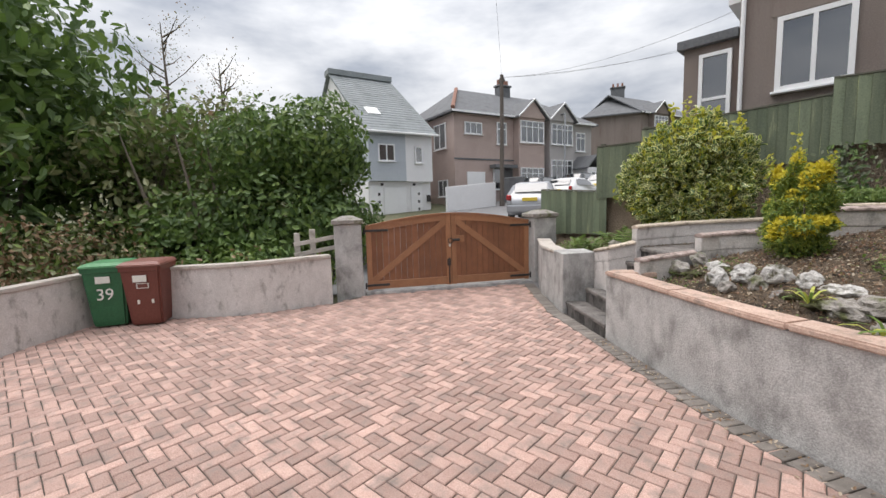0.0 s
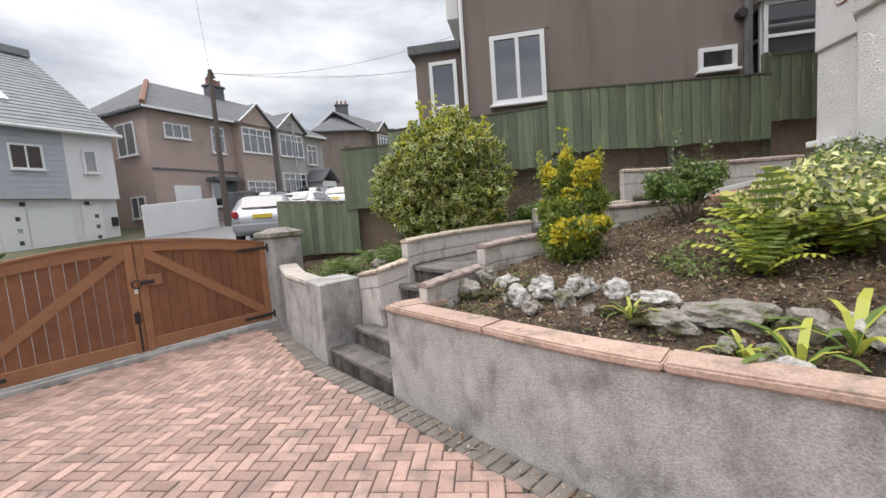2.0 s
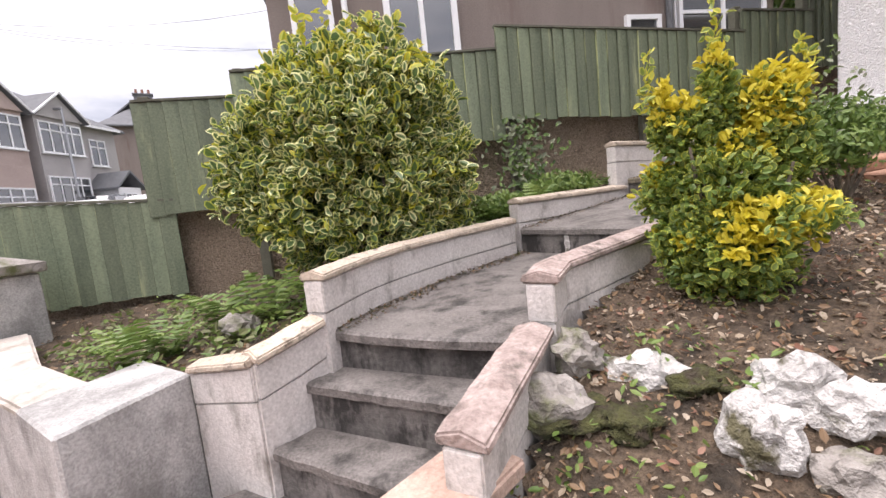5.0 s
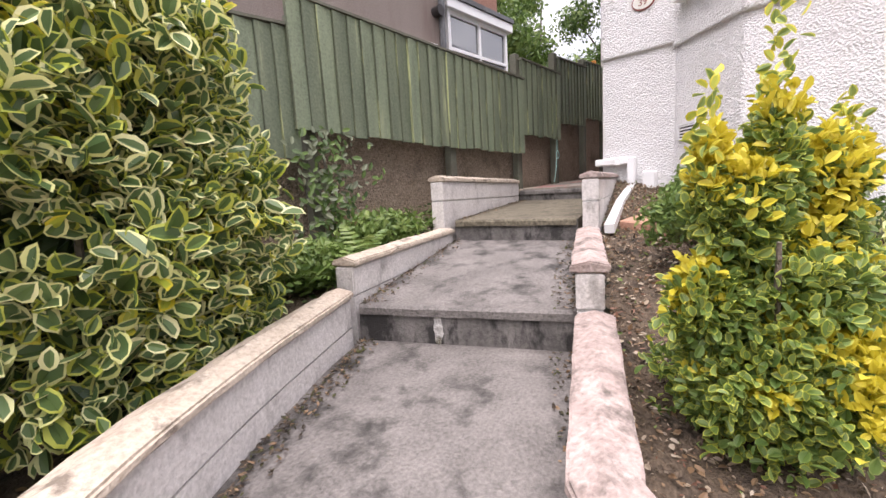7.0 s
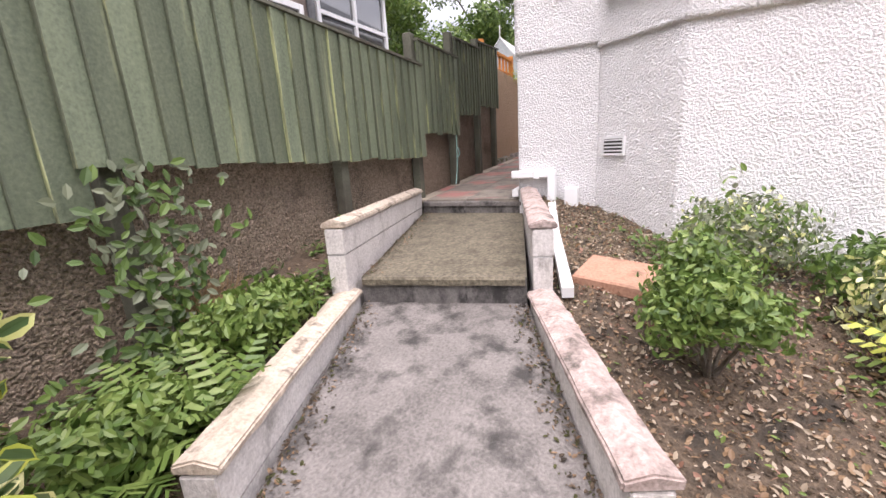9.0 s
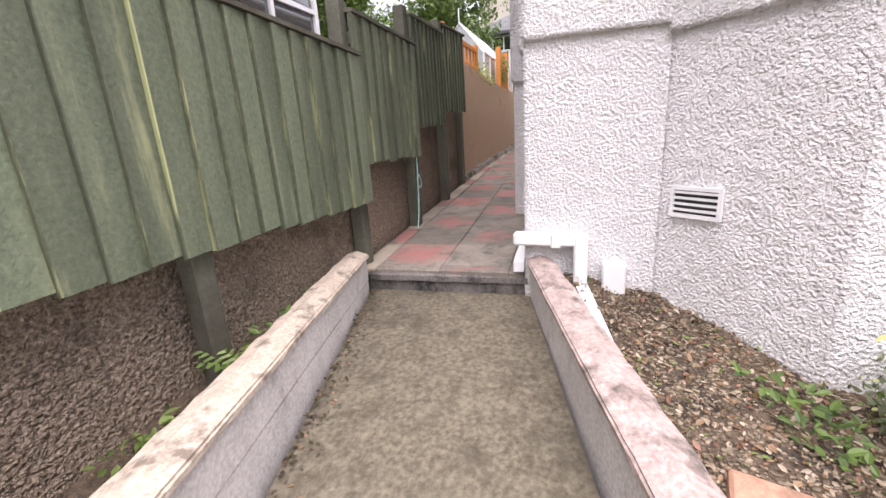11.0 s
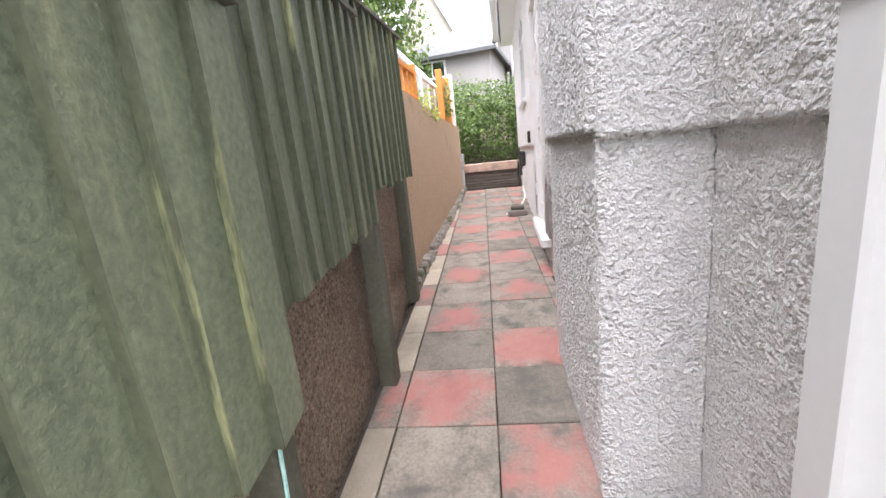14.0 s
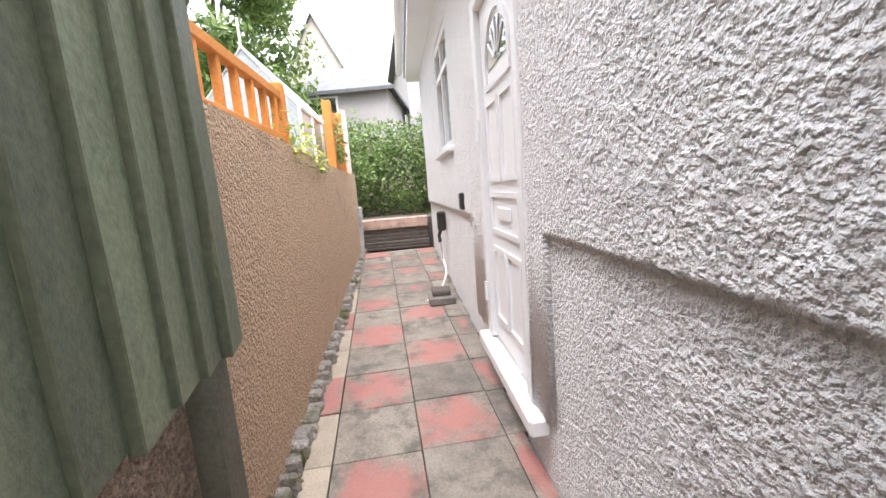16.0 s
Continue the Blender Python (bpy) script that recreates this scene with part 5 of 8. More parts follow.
sk.matrix_basis = m @ Matrix.Translation((0.55, 1.0, 5.8 + (RIDGE - 5.8) * 1.6 / (mid_y + 0.6))) @ Matrix.Rotation(tilt, 4, "X")
part("pane", boxed(0.07, 0.73, 0.07, 0.78, 0.092, 0.10), GLASS, sk)
hw_part("garage_door", boxed(0.9, 2.3, -0.03, -0.004, 1.0, 2.75, 0.01), WHITE_PLASTIC)
for x in (0.08, 2.6):
    fd = hw_part("front_door", boxed(x, x + 0.75, -0.05, -0.004, 1.0, 2.85, 0.01), WHITE_PLASTIC)
    for k in range(3):
        part("door_pane", boxed(x + 0.45, x + 0.59, -0.058, -0.051, 1.4 + k * 0.45, 1.56 + k * 0.45), GLASS, fd)
for x in (0.72, 2.75):
    hw_part("wall_lamp", boxed(x, x + 0.14, -0.14, -0.004, 2.86, 3.0, 0.02), IRON)
hw_part("post_box", boxed(L - 0.3, L - 0.08, -0.15, -0.004, 1.9, 2.3, 0.02), IRON)

# the rendered pair beyond
C, D2, R = (-17.6, 18.1), (-15.85, 25.2), (-14.6, 30.2)


def semi(a, b, z0, eave, ridge, material, label, gable_x, depth=8.0, hip_left=False, hip_right=False, chim=None):
    h = thing("house", label, "house", group="rendered semi-detached houses")
    mm = local(a, b)
    w = (Vector(b) - Vector(a)).length
    wall_box(h, mm, w, depth, z0, eave, material)
    hl, hr = (2.8 if hip_left else 0), (2.8 if hip_right else 0)
    c = depth / 2
    slab_roof(h, mm, [[(-0.35, -0.4, eave), (w + 0.35 * hip_right, -0.4, eave), (w - hr, c, ridge), (hl, c, ridge)], [(w + 0.35 * hip_right, depth + 0.4, eave), (-0.35, depth + 0.4, eave), (hl, c, ridge), (w - hr, c, ridge)]]
              + ([[(-0.35, depth + 0.4, eave), (-0.35, -0.4, eave), (hl, c, ridge)]] if hip_left else []) + ([[(w + 0.35, -0.4, eave), (w + 0.35, depth + 0.4, eave), (w - hr, c, ridge)]] if hip_right else []), SLATE_DARK)
    g = part("fascia", boxed(-0.36, w + 0.01, -0.44, -0.41, eave - 0.13, eave - 0.01), WHITE_PLASTIC, h)
    g.matrix_basis = mm
    # the two-storey bay with its small gable
    bw = 2.3
    wall_box(h, mm @ Matrix.Translation((gable_x, -0.55, 0)), bw, 0.6, z0, eave - 0.1, material, "bay")
    gx = gable_x + bw / 2
    slab_roof(h, mm, [[(gable_x - 0.2, -0.85, eave - 0.05), (gx, -0.85, eave + 1.15), (gx, 2.6, eave + 1.15), (gable_x - 0.2, 1.0, eave - 0.05)], [(gx, -0.85, eave + 1.15), (gable_x + bw + 0.2, -0.85, eave - 0.05), (gable_x + bw + 0.2, 1.0, eave - 0.05), (gx, 2.6, eave + 1.15)]], SLATE_DARK, name="gable_roof")
    bm = bmesh.new()
    v = [bm.verts.new(p) for y in (-0.7, -0.6) for p in ((gable_x, y, eave - 0.12), (gable_x + bw, y, eave - 0.12), (gx, y, eave + 1.02))]
    for f in ((0, 1, 2), (3, 5, 4), (0, 1, 4, 3), (1, 2, 5, 4), (2, 0, 3, 5)):
        bm.faces.new([v[i] for i in f])
    gw = part("gable_face", bm, material, h)
    gw.matrix_basis = mm
    for s in (-1, 1):
        bg = tube(bmesh.new(), [(gx, -0.88, eave + 1.12), (gx + s * (bw / 2 + 0.25), -0.88, eave - 0.12)], 0.05, 4)
        q = part("barge_board", bg, WHITE_PLASTIC, h)
        q.matrix_basis = mm
    for z in (eave - 1.75, z0 + 1.0):
        win(h, mm @ Matrix.Translation((0, -0.55, 0)), gable_x + 0.1, z, bw - 0.2, 1.45, 4, [1.05])
    if chim:
        chimney(h, mm, *chim)
    return h, mm, w


hp, mp, wp = semi(C, D2, 1.6, 7.45, 10.0, PINK_RENDER, "pinkish rendered house with a small gabled bay", 4.75, hip_left=True, chim=(6.5, 3.7, 9.2, 10.6))
win(hp, mp, 0.75, 6.1, 1.35, 0.75, 3)
win(hp, mp, 3.3, 5.55, 0.8, 1.45, 2, [1.0])
win(hp, mp, 2.95, 2.6, 0.75, 1.45, 1)
for q in (("string_course", (-0.04, wp, -0.04, 0.0, 4.5, 4.6), SLATE_DARK), ("porch_roof", (2.7, 4.5, -0.7, -0.002, 4.0, 4.2), SLATE_DARK), ("front_door", (3.85, 4.6, -0.06, -0.002, 2.0, 4.0), SLATE_DARK), ("garage_door", (0.9, 2.3, -0.05, -0.002, 2.6, 3.75), WHITE_PLASTIC)):
    o = part(q[0], boxed(*q[1]), q[2], hp)
    o.matrix_basis = mp
rd = part("ridge_tiles", tube(bmesh.new(), [(2.8, 4.0, 10.05), (-0.3, -0.4, 7.55)], 0.13, 6), BRICK_RED, hp, "red hip tiles")
rd.matrix_basis = mp
side = local((C[0] - 3.9, C[1] + 0.95), C)
wing = part("wing", boxed(0, 4.0, 0.01, 7.0, 1.2, 7.35), PINK_RENDER, hp)
wing.matrix_basis = side
wf = part("wing_roof", boxed(-0.2, 4.1, -0.2, 7.0, 7.352, 7.5), SLATE_DARK, hp)
wf.matrix_basis = side
win(hp, side, 1.6, 5.3, 1.5, 1.6, 2)
win(hp, side, 2.0, 2.2, 1.2, 1.1, 2)
hg, mg, wg = semi(D2, R, 2.2, 7.45, 10.0, GREY_RENDER, "grey rendered house with a small gabled bay", 0.25, hip_right=True)
win(hg, mg, 3.4, 5.4, 1.0, 1.4, 2, [1.0])
pr = part("porch", boxed(2.9, 4.4, -1.6, -0.01, 2.4, 4.1), RENDER_PLAIN, hg)
pr.matrix_basis = mg
slab_roof(hg, mg, [[(2.7, -1.8, 4.1), (3.65, -1.8, 5.0), (3.65, 0, 5.0), (2.7, 0, 4.1)], [(3.65, -1.8, 5.0), (4.6, -1.8, 4.1), (4.6, 0, 4.1), (3.65, 0, 5.0)]], SLATE_DARK, name="porch_roof")
win(hg, mg @ Matrix.Translation((0, -1.6, 0)), 3.2, 2.6, 0.9, 1.2, 2)
# the next pair up the hill
E1, E2, E3 = (-20.4, 40.8), (-15.6, 42.8), (-13.0, 52)
h3 = thing("house", "brown rendered house with a hipped roof up the hill", "house")
m3 = local(E1, E2)
w3 = (Vector(E2) - Vector(E1)).length
wall_box(h3, m3, w3, 8, 4.0, 10.3, BROWN_RENDER)
slab_roof(h3, m3, [[(-0.4, -0.4, 10.3), (w3 + 0.4, -0.4, 10.3), (w3 / 2, 4, 13.0)], [(w3 + 0.4, -0.4, 10.3), (w3 + 0.4, 9, 10.3), (w3 / 2, 9, 13.0), (w3 / 2, 4, 13.0)], [(-0.4, 9, 10.3), (-0.4, -0.4, 10.3), (w3 / 2, 4, 13.0), (w3 / 2, 9, 13.0)]], SLATE_DARK)
chimney(h3, m3, w3 / 2 - 0.3, 4.2, 12.4, 13.9, 1.4, 0.6, 3)
semi(E2, E3, 4.5, 10.3, 12.9, BROWN_RENDER, "brown rendered house with white bay windows up the hill", 1.2, hip_right=True)

# ---- the brown house over the fence ----
nb = thing("house", "brown-grey rendered house behind the green fence", "house")
mn = Matrix.Translation((-1.46, 9.3, 0))


def nb_part(name, bm, material, label=""):
    o = part(name, bm, material, nb, label)
    o.matrix_basis = mn
    return o


nb_part("wall", boxed(0, 5.2, 0.0, 9.0, 1.0, 8.6), BROWN_RENDER)
nb_part("rear_wall", boxed(5.202, 7.3, 0.7, 9.0, 1.0, 8.6), BROWN_RENDER)
nb_part("plinth", boxed(0.25, 5.2, -0.012, -0.001, 1.0, 3.78), BROWN_RENDER)
nb_part("lintel", boxed(0.5, 1.72, -0.014, -0.001, 4.90, 5.02), BROWN_RENDER)
win(nb, mn, 0.58, 3.56, 1.04, 1.30, 2, None, 0.085)
win(nb, mn, 4.30, 3.72, 0.62, 0.40, 1)
nb_part("downpipe", tube(bmesh.new(), [(0.06, -0.05, 2.4), (0.06, -0.05, 8.4)], 0.04, 8), WHITE_PLASTIC)
nb_part("soil_pipe", tube(bmesh.new(), [(5.08, -0.06, 3.0), (5.08, -0.06, 8.4)], 0.05, 8), SLATE_DARK)
nb_part("soil_pipe", tube(bmesh.new(), [(5.28, 0.62, 3.0), (5.28, 0.62, 8.4)], 0.05, 8), SLATE_DARK)
nb_part("flue", tube(bmesh.new(), [(4.98, -0.14, 4.62), (4.98, 0.0, 4.62)], 0.08, 12), IRON)
nb_part("porch", boxed(-0.95, -0.002, 0.05, 2.6, 1.0, 4.72), BROWN_RENDER, "brown porch with a glazed side")
nb_part("porch_roof", boxed(-1.06, -0.002, -0.08, 2.8, 4.722, 4.90, 0.01), SLATE_DARK)
win(nb, mn @ Matrix.Translation((0, 0.05, 0)), -0.66, 2.7, 0.56, 1.85, 1, [0.95])
nb_part("upper_bay", boxed(-0.28, -0.002, 0.4, 2.6, 5.5, 8.6), WHITE_PLASTIC)
# its white glazed bay
nb_part("bay_base", boxed(5.46, 7.2, 0.2, 0.698, 2.3, 3.3), WHITE_PLASTIC)
nb_part("bay_roof", boxed(5.38, 7.3, 0.08, 0.698, 4.86, 5.02, 0.01), WHITE_PLASTIC)
nb_part("bay_upper_roof", boxed(5.34, 7.3, 0.05, 0.698, 5.024, 5.10), SLATE_DARK)
nb_part("brick_wall", boxed(5.5, 7.1, 0.3, 0.698, 5.105, 7.5), BRICK_RED)
win(nb, mn @ Matrix.Translation((0, 0.24, 0)), 5.46, 3.3, 1.74, 1.56, 2, [0.95])
window(nb, on_wall((4.02, 10.0), (4.02, 9.53), 0.0, 3.3, 0.0), 0.47, 1.56, 1, [0.95], 0.06)
window(nb, on_wall((5.72, 9.53), (5.72, 10.0), 0.0, 3.3, 0.0), 0.47, 1.56, 1, [0.95], 0.06)

# ---- street furniture ----
g0 = ground_height
PX, PY = -14.8, 19.2
pole = thing("telegraph_pole", "dark timber telegraph pole beside the white street wall", "telegraph pole", (PX, PY, g0(PX, PY)))
part("shaft", tube(bmesh.new(), [(0, 0, -0.5), (0.05, 0.05, 7.6)], [0.15, 0.10], 10), POLE_WOOD, pole)
part("cross_arm", boxed(-0.15, 0.25, 0.0, 0.12, 7.2, 7.3), POLE_WOOD, pole)
for k in range(3):
    part("insulator", tube(bmesh.new(), [(-0.1 + 0.15 * k, 0.06, 7.3), (-0.1 + 0.15 * k, 0.06, 7.45)], 0.03, 8), IRON, pole)
base = Vector((PX + 0.05, PY + 0.05, g0(PX, PY) + 7.45))
for end in ((-1.0, 30.0, 12.0), (0.5, 18.0, 9.2), (4.0, 26.0, 10.5), (-15.4, 18.0, 30.0)):
    e = Vector(end)
    pts = [base.lerp(e, k / 10) - Vector((0, 0, (0.9 if end[2] < 20 else 0) * 4 * (k / 10) * (1 - k / 10))) for k in range(11)]
    tagged(finish("overhead_wire", tube(bmesh.new(), pts, 0.007, 4), IRON), "thin black overhead telephone wire", "wire", "overhead wires")
lampst = thing("street_lamp", "slim grey street lamp post", "street lamp", (-14.6, 26.2, g0(-14.6, 26.2)))
part("post", tube(bmesh.new(), [(0, 0, -0.3), (0, 0, 5.6)], [0.07, 0.05], 8), SILVER, lampst)
part("head", boxed(-0.5, 0.05, -0.07, 0.07, 5.6, 5.7, 0.02), SILVER, lampst)
# white painted garden wall along the street
bm = bmesh.new()
WA, WB = Vector((-15.9, 15.7)), Vector((-15.1, 19.0))
structure("wall_street", prism([tuple(WA), tuple(WB), tuple(WB + Vector((-0.2, 0.02))), tuple(WA + Vector((-0.2, 0.02)))], 0.5, [2.68, 2.95, 2.95, 2.68], 0.01), RENDER_PLAIN, "white painted brick garden wall along the street", "wall")
for k in range(9):
    o = tagged(finish("brick_course", boxed(0.02, 3.36, -0.012, -0.001, k * 0.19, k * 0.19 + 0.17), RENDER_PLAIN), kind="")
    o.parent = bpy.data.objects["wall_street"]
    o.matrix_basis = on_wall(WA, WB, 0.0, 0.95, 0.0) @ Matrix.Rotation(radians(-4.4), 4, "Y")
bm.free()
dw2 = structure("wall_dark_hedge", boxed(-15.9, -14.2, 20.6, 20.8, 1.4, 3.3, 0.05), SLATE_DARK, "dark boarded yard wall behind the street wall", "wall")


# ---- cars ----
def car(name, at, turn, paint, label, estate=False):
    z = g0(*at) + 0.04
    t = thing(name, label, "car", (*at, z), turn, "parked cars")
    prof = [(-2.0, 0.35), (-2.05, 0.62), (-1.98, 0.95), (-1.80, 1.02), (-1.45, 1.40), (-0.9, 1.48), (0.15, 1.45), (0.85, 1.02), (1.75, 0.86), (2.02, 0.62), (2.02, 0.32), (1.6, 0.22), (-1.7, 0.22)]
    bm = bmesh.new()
    rows = []
    for s, wide in ((-1, 1), (-0.72, 1.0), (0.72, 1.0), (1, 1)):
        row = []
        for y, zz in prof:
            half = 0.86 if zz < 1.0 else 0.86 - (zz - 1.0) * 0.45
            inset = 0.05 if abs(s) == 1 else 0.0
            row.append(bm.verts.new((s * half, y * (1 - inset * 0.5), zz - inset * 0.4 * (zz > 1.2))))
        rows.append(row)
    n = len(prof)
    for a, b in zip(rows, rows[1:]):
        for k in range(n):
            bm.faces.new((a[k], a[(k + 1) % n], b[(k + 1) % n], b[k]))
    bm.faces.new(rows[0][::-1])
    bm.faces.new(rows[-1])
    bmesh.ops.recalc_face_normals(bm, faces=bm.faces)
    bmesh.ops.bevel(bm, geom=[e for e in bm.edges if e.calc_face_angle(0) > 0.5], offset=0.05, segments=2, affect="EDGES")
    part("body", bm, paint, t, smooth=True)
    o = part("rear_window", boxed(-0.60, 0.60, -0.22, 0.22, 0.0, 0.02, 0.01), GLASS, t)
    o.matrix_basis = Matrix.Translation((0, -1.665, 1.22)) @ Matrix.Rotation(radians(47.4), 4, "X")
    for s in (-1, 1):
        bm = bmesh.new()
        side = [(-1.40, 1.06), (-1.28, 1.34), (-0.85, 1.40), (0.05, 1.38), (0.62, 1.06)]
        va = [[bm.verts.new((s * (0.875 - (zz - 1.0) * 0.45 + o2), y, zz)) for y, zz in side] for o2 in (0.0, 0.012)]
        bm.faces.new(va[0])
        bm.faces.new(va[1][::-1])
        for k in range(5):
            bm.faces.new((va[0][k], va[0][(k + 1) % 5], va[1][(k + 1) % 5], va[1][k]))
        part("side_window", bm, GLASS, t)
        part("tail_light", boxed(s * 0.68 if s > 0 else -0.85, 0.85 if s > 0 else -0.68, -2.06, -1.92, 0.78, 0.98, 0.03), RED_LIGHT, t)
        part("door_mirror", boxed(s * 0.88 - 0.08, s * 0.88 + 0.08, 0.42, 0.52, 0.98, 1.10, 0.02), paint, t)
        for y in (-1.25, 1.3):
            w = part("wheel", tube(bmesh.new(), [(s * 0.70, y, 0.31), (s * 0.88, y, 0.31)], 0.31, 20), RUBBER, t)
            part("rim", tube(bmesh.new(), [(s * 0.86, y, 0.31), (s * 0.89, y, 0.31)], 0.19, 14), SILVER, w)
    part("bumper", boxed(-0.84, 0.84, -2.11, -1.95, 0.34, 0.60, 0.05, seg=2), paint, t)
    part("number_plate", boxed(-0.27, 0.27, -2.085, -2.05, 0.74, 0.86, 0.004), YELLOW_PLATE, t)
    part("wiper", boxed(-0.02, 0.4, -1.86, -1.84, 1.05, 1.07), IRON, t)
    return t


car("car", (-9.0, 13.9), 27, SILVER, "silver hatchback parked on the sloping street")
car("car", (-13.9, 22.3), 2, DARK_CAR, "dark grey saloon parked up the street")
car("car", (-11.2, 21.2), 2, WHITE_CAR, "white estate car parked up the street")
car("car", (-13.4, 26.4), 4, DARK_CAR, "dark car parked further up the street")
car("car", (-11.0, 25.4), 4, WHITE_CAR, "white car parked further up the street")

# rustic fence behind the back wall
rf = thing("rustic_fence", "pale weathered post and rail fence behind the pier", "fence", (-6.9, 3.05, 0.0), 70)
for x in (-0.28, 0.0):
    part("post", boxed(x - 0.05, x + 0.05, -0.05, 0.05, -0.2, 1.22 + (0.06 if x == 0 else 0), 0.01), COPING, rf)
for z in (0.86, 1.06):
    o = part("rail", boxed(-0.35, 0.6, -0.07, -0.05, -0.04, 0.04, 0.005), COPING, rf)
    o.matrix_basis = Matrix.Translation((0, 0, z)) @ Matrix.Rotation(radians(-8), 4, "Y")


# ---- beyond the alley: orange trellis, greenhouse, outbuildings ----
of = thing("orange_balustrade", "orange stained timber balustrade on the tan wall", "balustrade")
for k in range(8):
    x = 6.55 + k * 0.22
    part("baluster", boxed(x - 0.02, x + 0.02, 7.99, 8.03, 3.70, 4.0, 0.004), ORANGE, of)
for z in (3.68, 3.98):
    part("rail", boxed(6.4, 8.25, 7.98, 8.04, z, z + 0.06, 0.006), ORANGE, of)
for x in (6.42, 8.22):
    part("post", boxed(x - 0.04, x + 0.04, 7.97, 8.05, 3.62, 4.10, 0.006), ORANGE, of)
tr = thing("trellis_screen", "orange timber screen with climbing leaves", "screen", (10.35, 8.02, 0))
for x in (0.0, 0.85):
    part("post", boxed(x - 0.05, x + 0.05, -0.05, 0.05, 3.55, 4.42, 0.006), ORANGE, tr)
for k in range(4):
    part("slat", boxed(0.05, 0.80, -0.02, 0.02, 3.62 + k * 0.19, 3.78 + k * 0.19, 0.004), ORANGE, tr)
ep = thing("gate_post", "weathered timber post at the end of the tan wall", "post", (12.45, 8.1, 0))
part("post", boxed(-0.05, 0.05, -0.05, 0.05, 3.0, 4.7, 0.006), COPING, ep)
gh = thing("greenhouse", "aluminium framed greenhouse with hazy panes", "greenhouse", (9.7, 8.2, 0))
HAZE = mat("hazy_greenhouse_pane", (0.36, 0.40, 0.41), (0.46, 0.50, 0.51), 3, 0.25, 0.05, 30)
GW, GE, GT, GLEN = 0.5, 4.25, 4.85, 2.9
for x in np.linspace(0, GLEN, 6):
    part("bar", tube(bmesh.new(), [(x, 0.0, 3.4), (x, 0.0, GE), (x, GW, GT), (x, 2 * GW, GE), (x, 2 * GW, 3.4)], 0.02, 6), WHITE_PLASTIC, gh)
for y, z in ((0.0, GE), (GW, GT), (0.0, 3.42)):
    part("rail", tube(bmesh.new(), [(0, y, z), (GLEN, y, z)], 0.022, 6), WHITE_PLASTIC, gh)
for k in range(5):
    x = k * 0.58
    part("pane", boxed(x + 0.03, x + 0.55, 0.004, 0.012, 3.44, GE - 0.02), HAZE, gh)
    o = part("roof_pane", boxed(x + 0.03, x + 0.55, 0.02, math.hypot(GW, GT - GE) - 0.02, -0.004, 0.004), HAZE, gh)
    o.matrix_basis = Matrix.Translation((0, 0, GE)) @ Matrix.Rotation(math.atan2(GT - GE, GW), 4, "X")
for ends in ((0.0, 0.01), (GLEN - 0.01, GLEN)):
    bm = bmesh.new()
    va = [[bm.verts.new((o2, yy, zz)) for yy, zz in ((0.02, 3.44), (2 * GW - 0.02, 3.44), (2 * GW - 0.02, GE), (GW, GT - 0.02), (0.02, GE))] for o2 in ends]
    bm.faces.new(va[0])
    bm.faces.new(va[1][::-1])
    part("end_pane", bm, HAZE, gh)
part("finial", tube(bmesh.new(), [(0, GW, GT), (0, GW, GT + 0.28)], 0.012, 6), WHITE_PLASTIC, gh)
shed = thing("outbuilding", "grey rendered outbuilding with a pyramid slate roof", "outbuilding", (20.6, 9.3, 0.55), -8)
part("wall", boxed(-0.2, 4.5, -1.9, 1.9, 3.5, 6.35), GREY_RENDER, shed)
so = slab_roof(shed, Matrix.Identity(4), [[(-0.5, -2.2, 6.3), (-0.5, 2.2, 6.3), (2.1, 0, 7.75)], [(-0.5, -2.2, 6.3), (2.1, 0, 7.75), (4.8, -2.2, 6.3)], [(-0.5, 2.2, 6.3), (4.8, 2.2, 6.3), (2.1, 0, 7.75)], [(4.8, -2.2, 6.3), (2.1, 0, 7.75), (4.8, 2.2, 6.3)]], SLATE_DARK)
wv = window(shed, Matrix.Translation((-0.24, 0.95, 5.5)) @ Matrix.Rotation(radians(-90), 4, "Z"), 1.1, 0.65, 2)
fh = thing("house", "cream gabled house beyond the back gardens", "house", (40, 13.1, 0), 0)
part("wall", boxed(0, 8, -2.2, 2.2, 4.0, 13.0), mat("cream_render", (0.46, 0.42, 0.36), (0.54, 0.50, 0.44), 1, 0.9, 0.1, 20), fh)
bm = bmesh.new()
va = [[bm.verts.new((x, y, z)) for y, z in ((-2.2, 13.0), (2.2, 13.0), (0, 17.2))] for x in (0, 0.3)]
bm.faces.new(va[0])
bm.faces.new(va[1][::-1])
for k in range(3):
    bm.faces.new((va[0][k], va[0][(k + 1) % 3], va[1][(k + 1) % 3], va[1][k]))
part("gable", bm, bpy.data.materials["cream_render"], fh)
slab_roof(fh, Matrix.Identity(4), [[(-0.3, -2.4, 12.7), (8, -2.4, 12.7), (8, 0, 17.3), (-0.3, 0, 17.3)], [(-0.3, 0, 17.3), (8, 0, 17.3), (8, 2.4, 12.7), (-0.3, 2.4, 12.7)]], SLATE_DARK)
gh2 = thing("house", "grey rendered house with chimney up the back hill", "house", (24, 4.6, 0), 4)
part("wall", boxed(0, 9, -6, 2.0, 4.0, 10.0), GREY_RENDER, gh2)
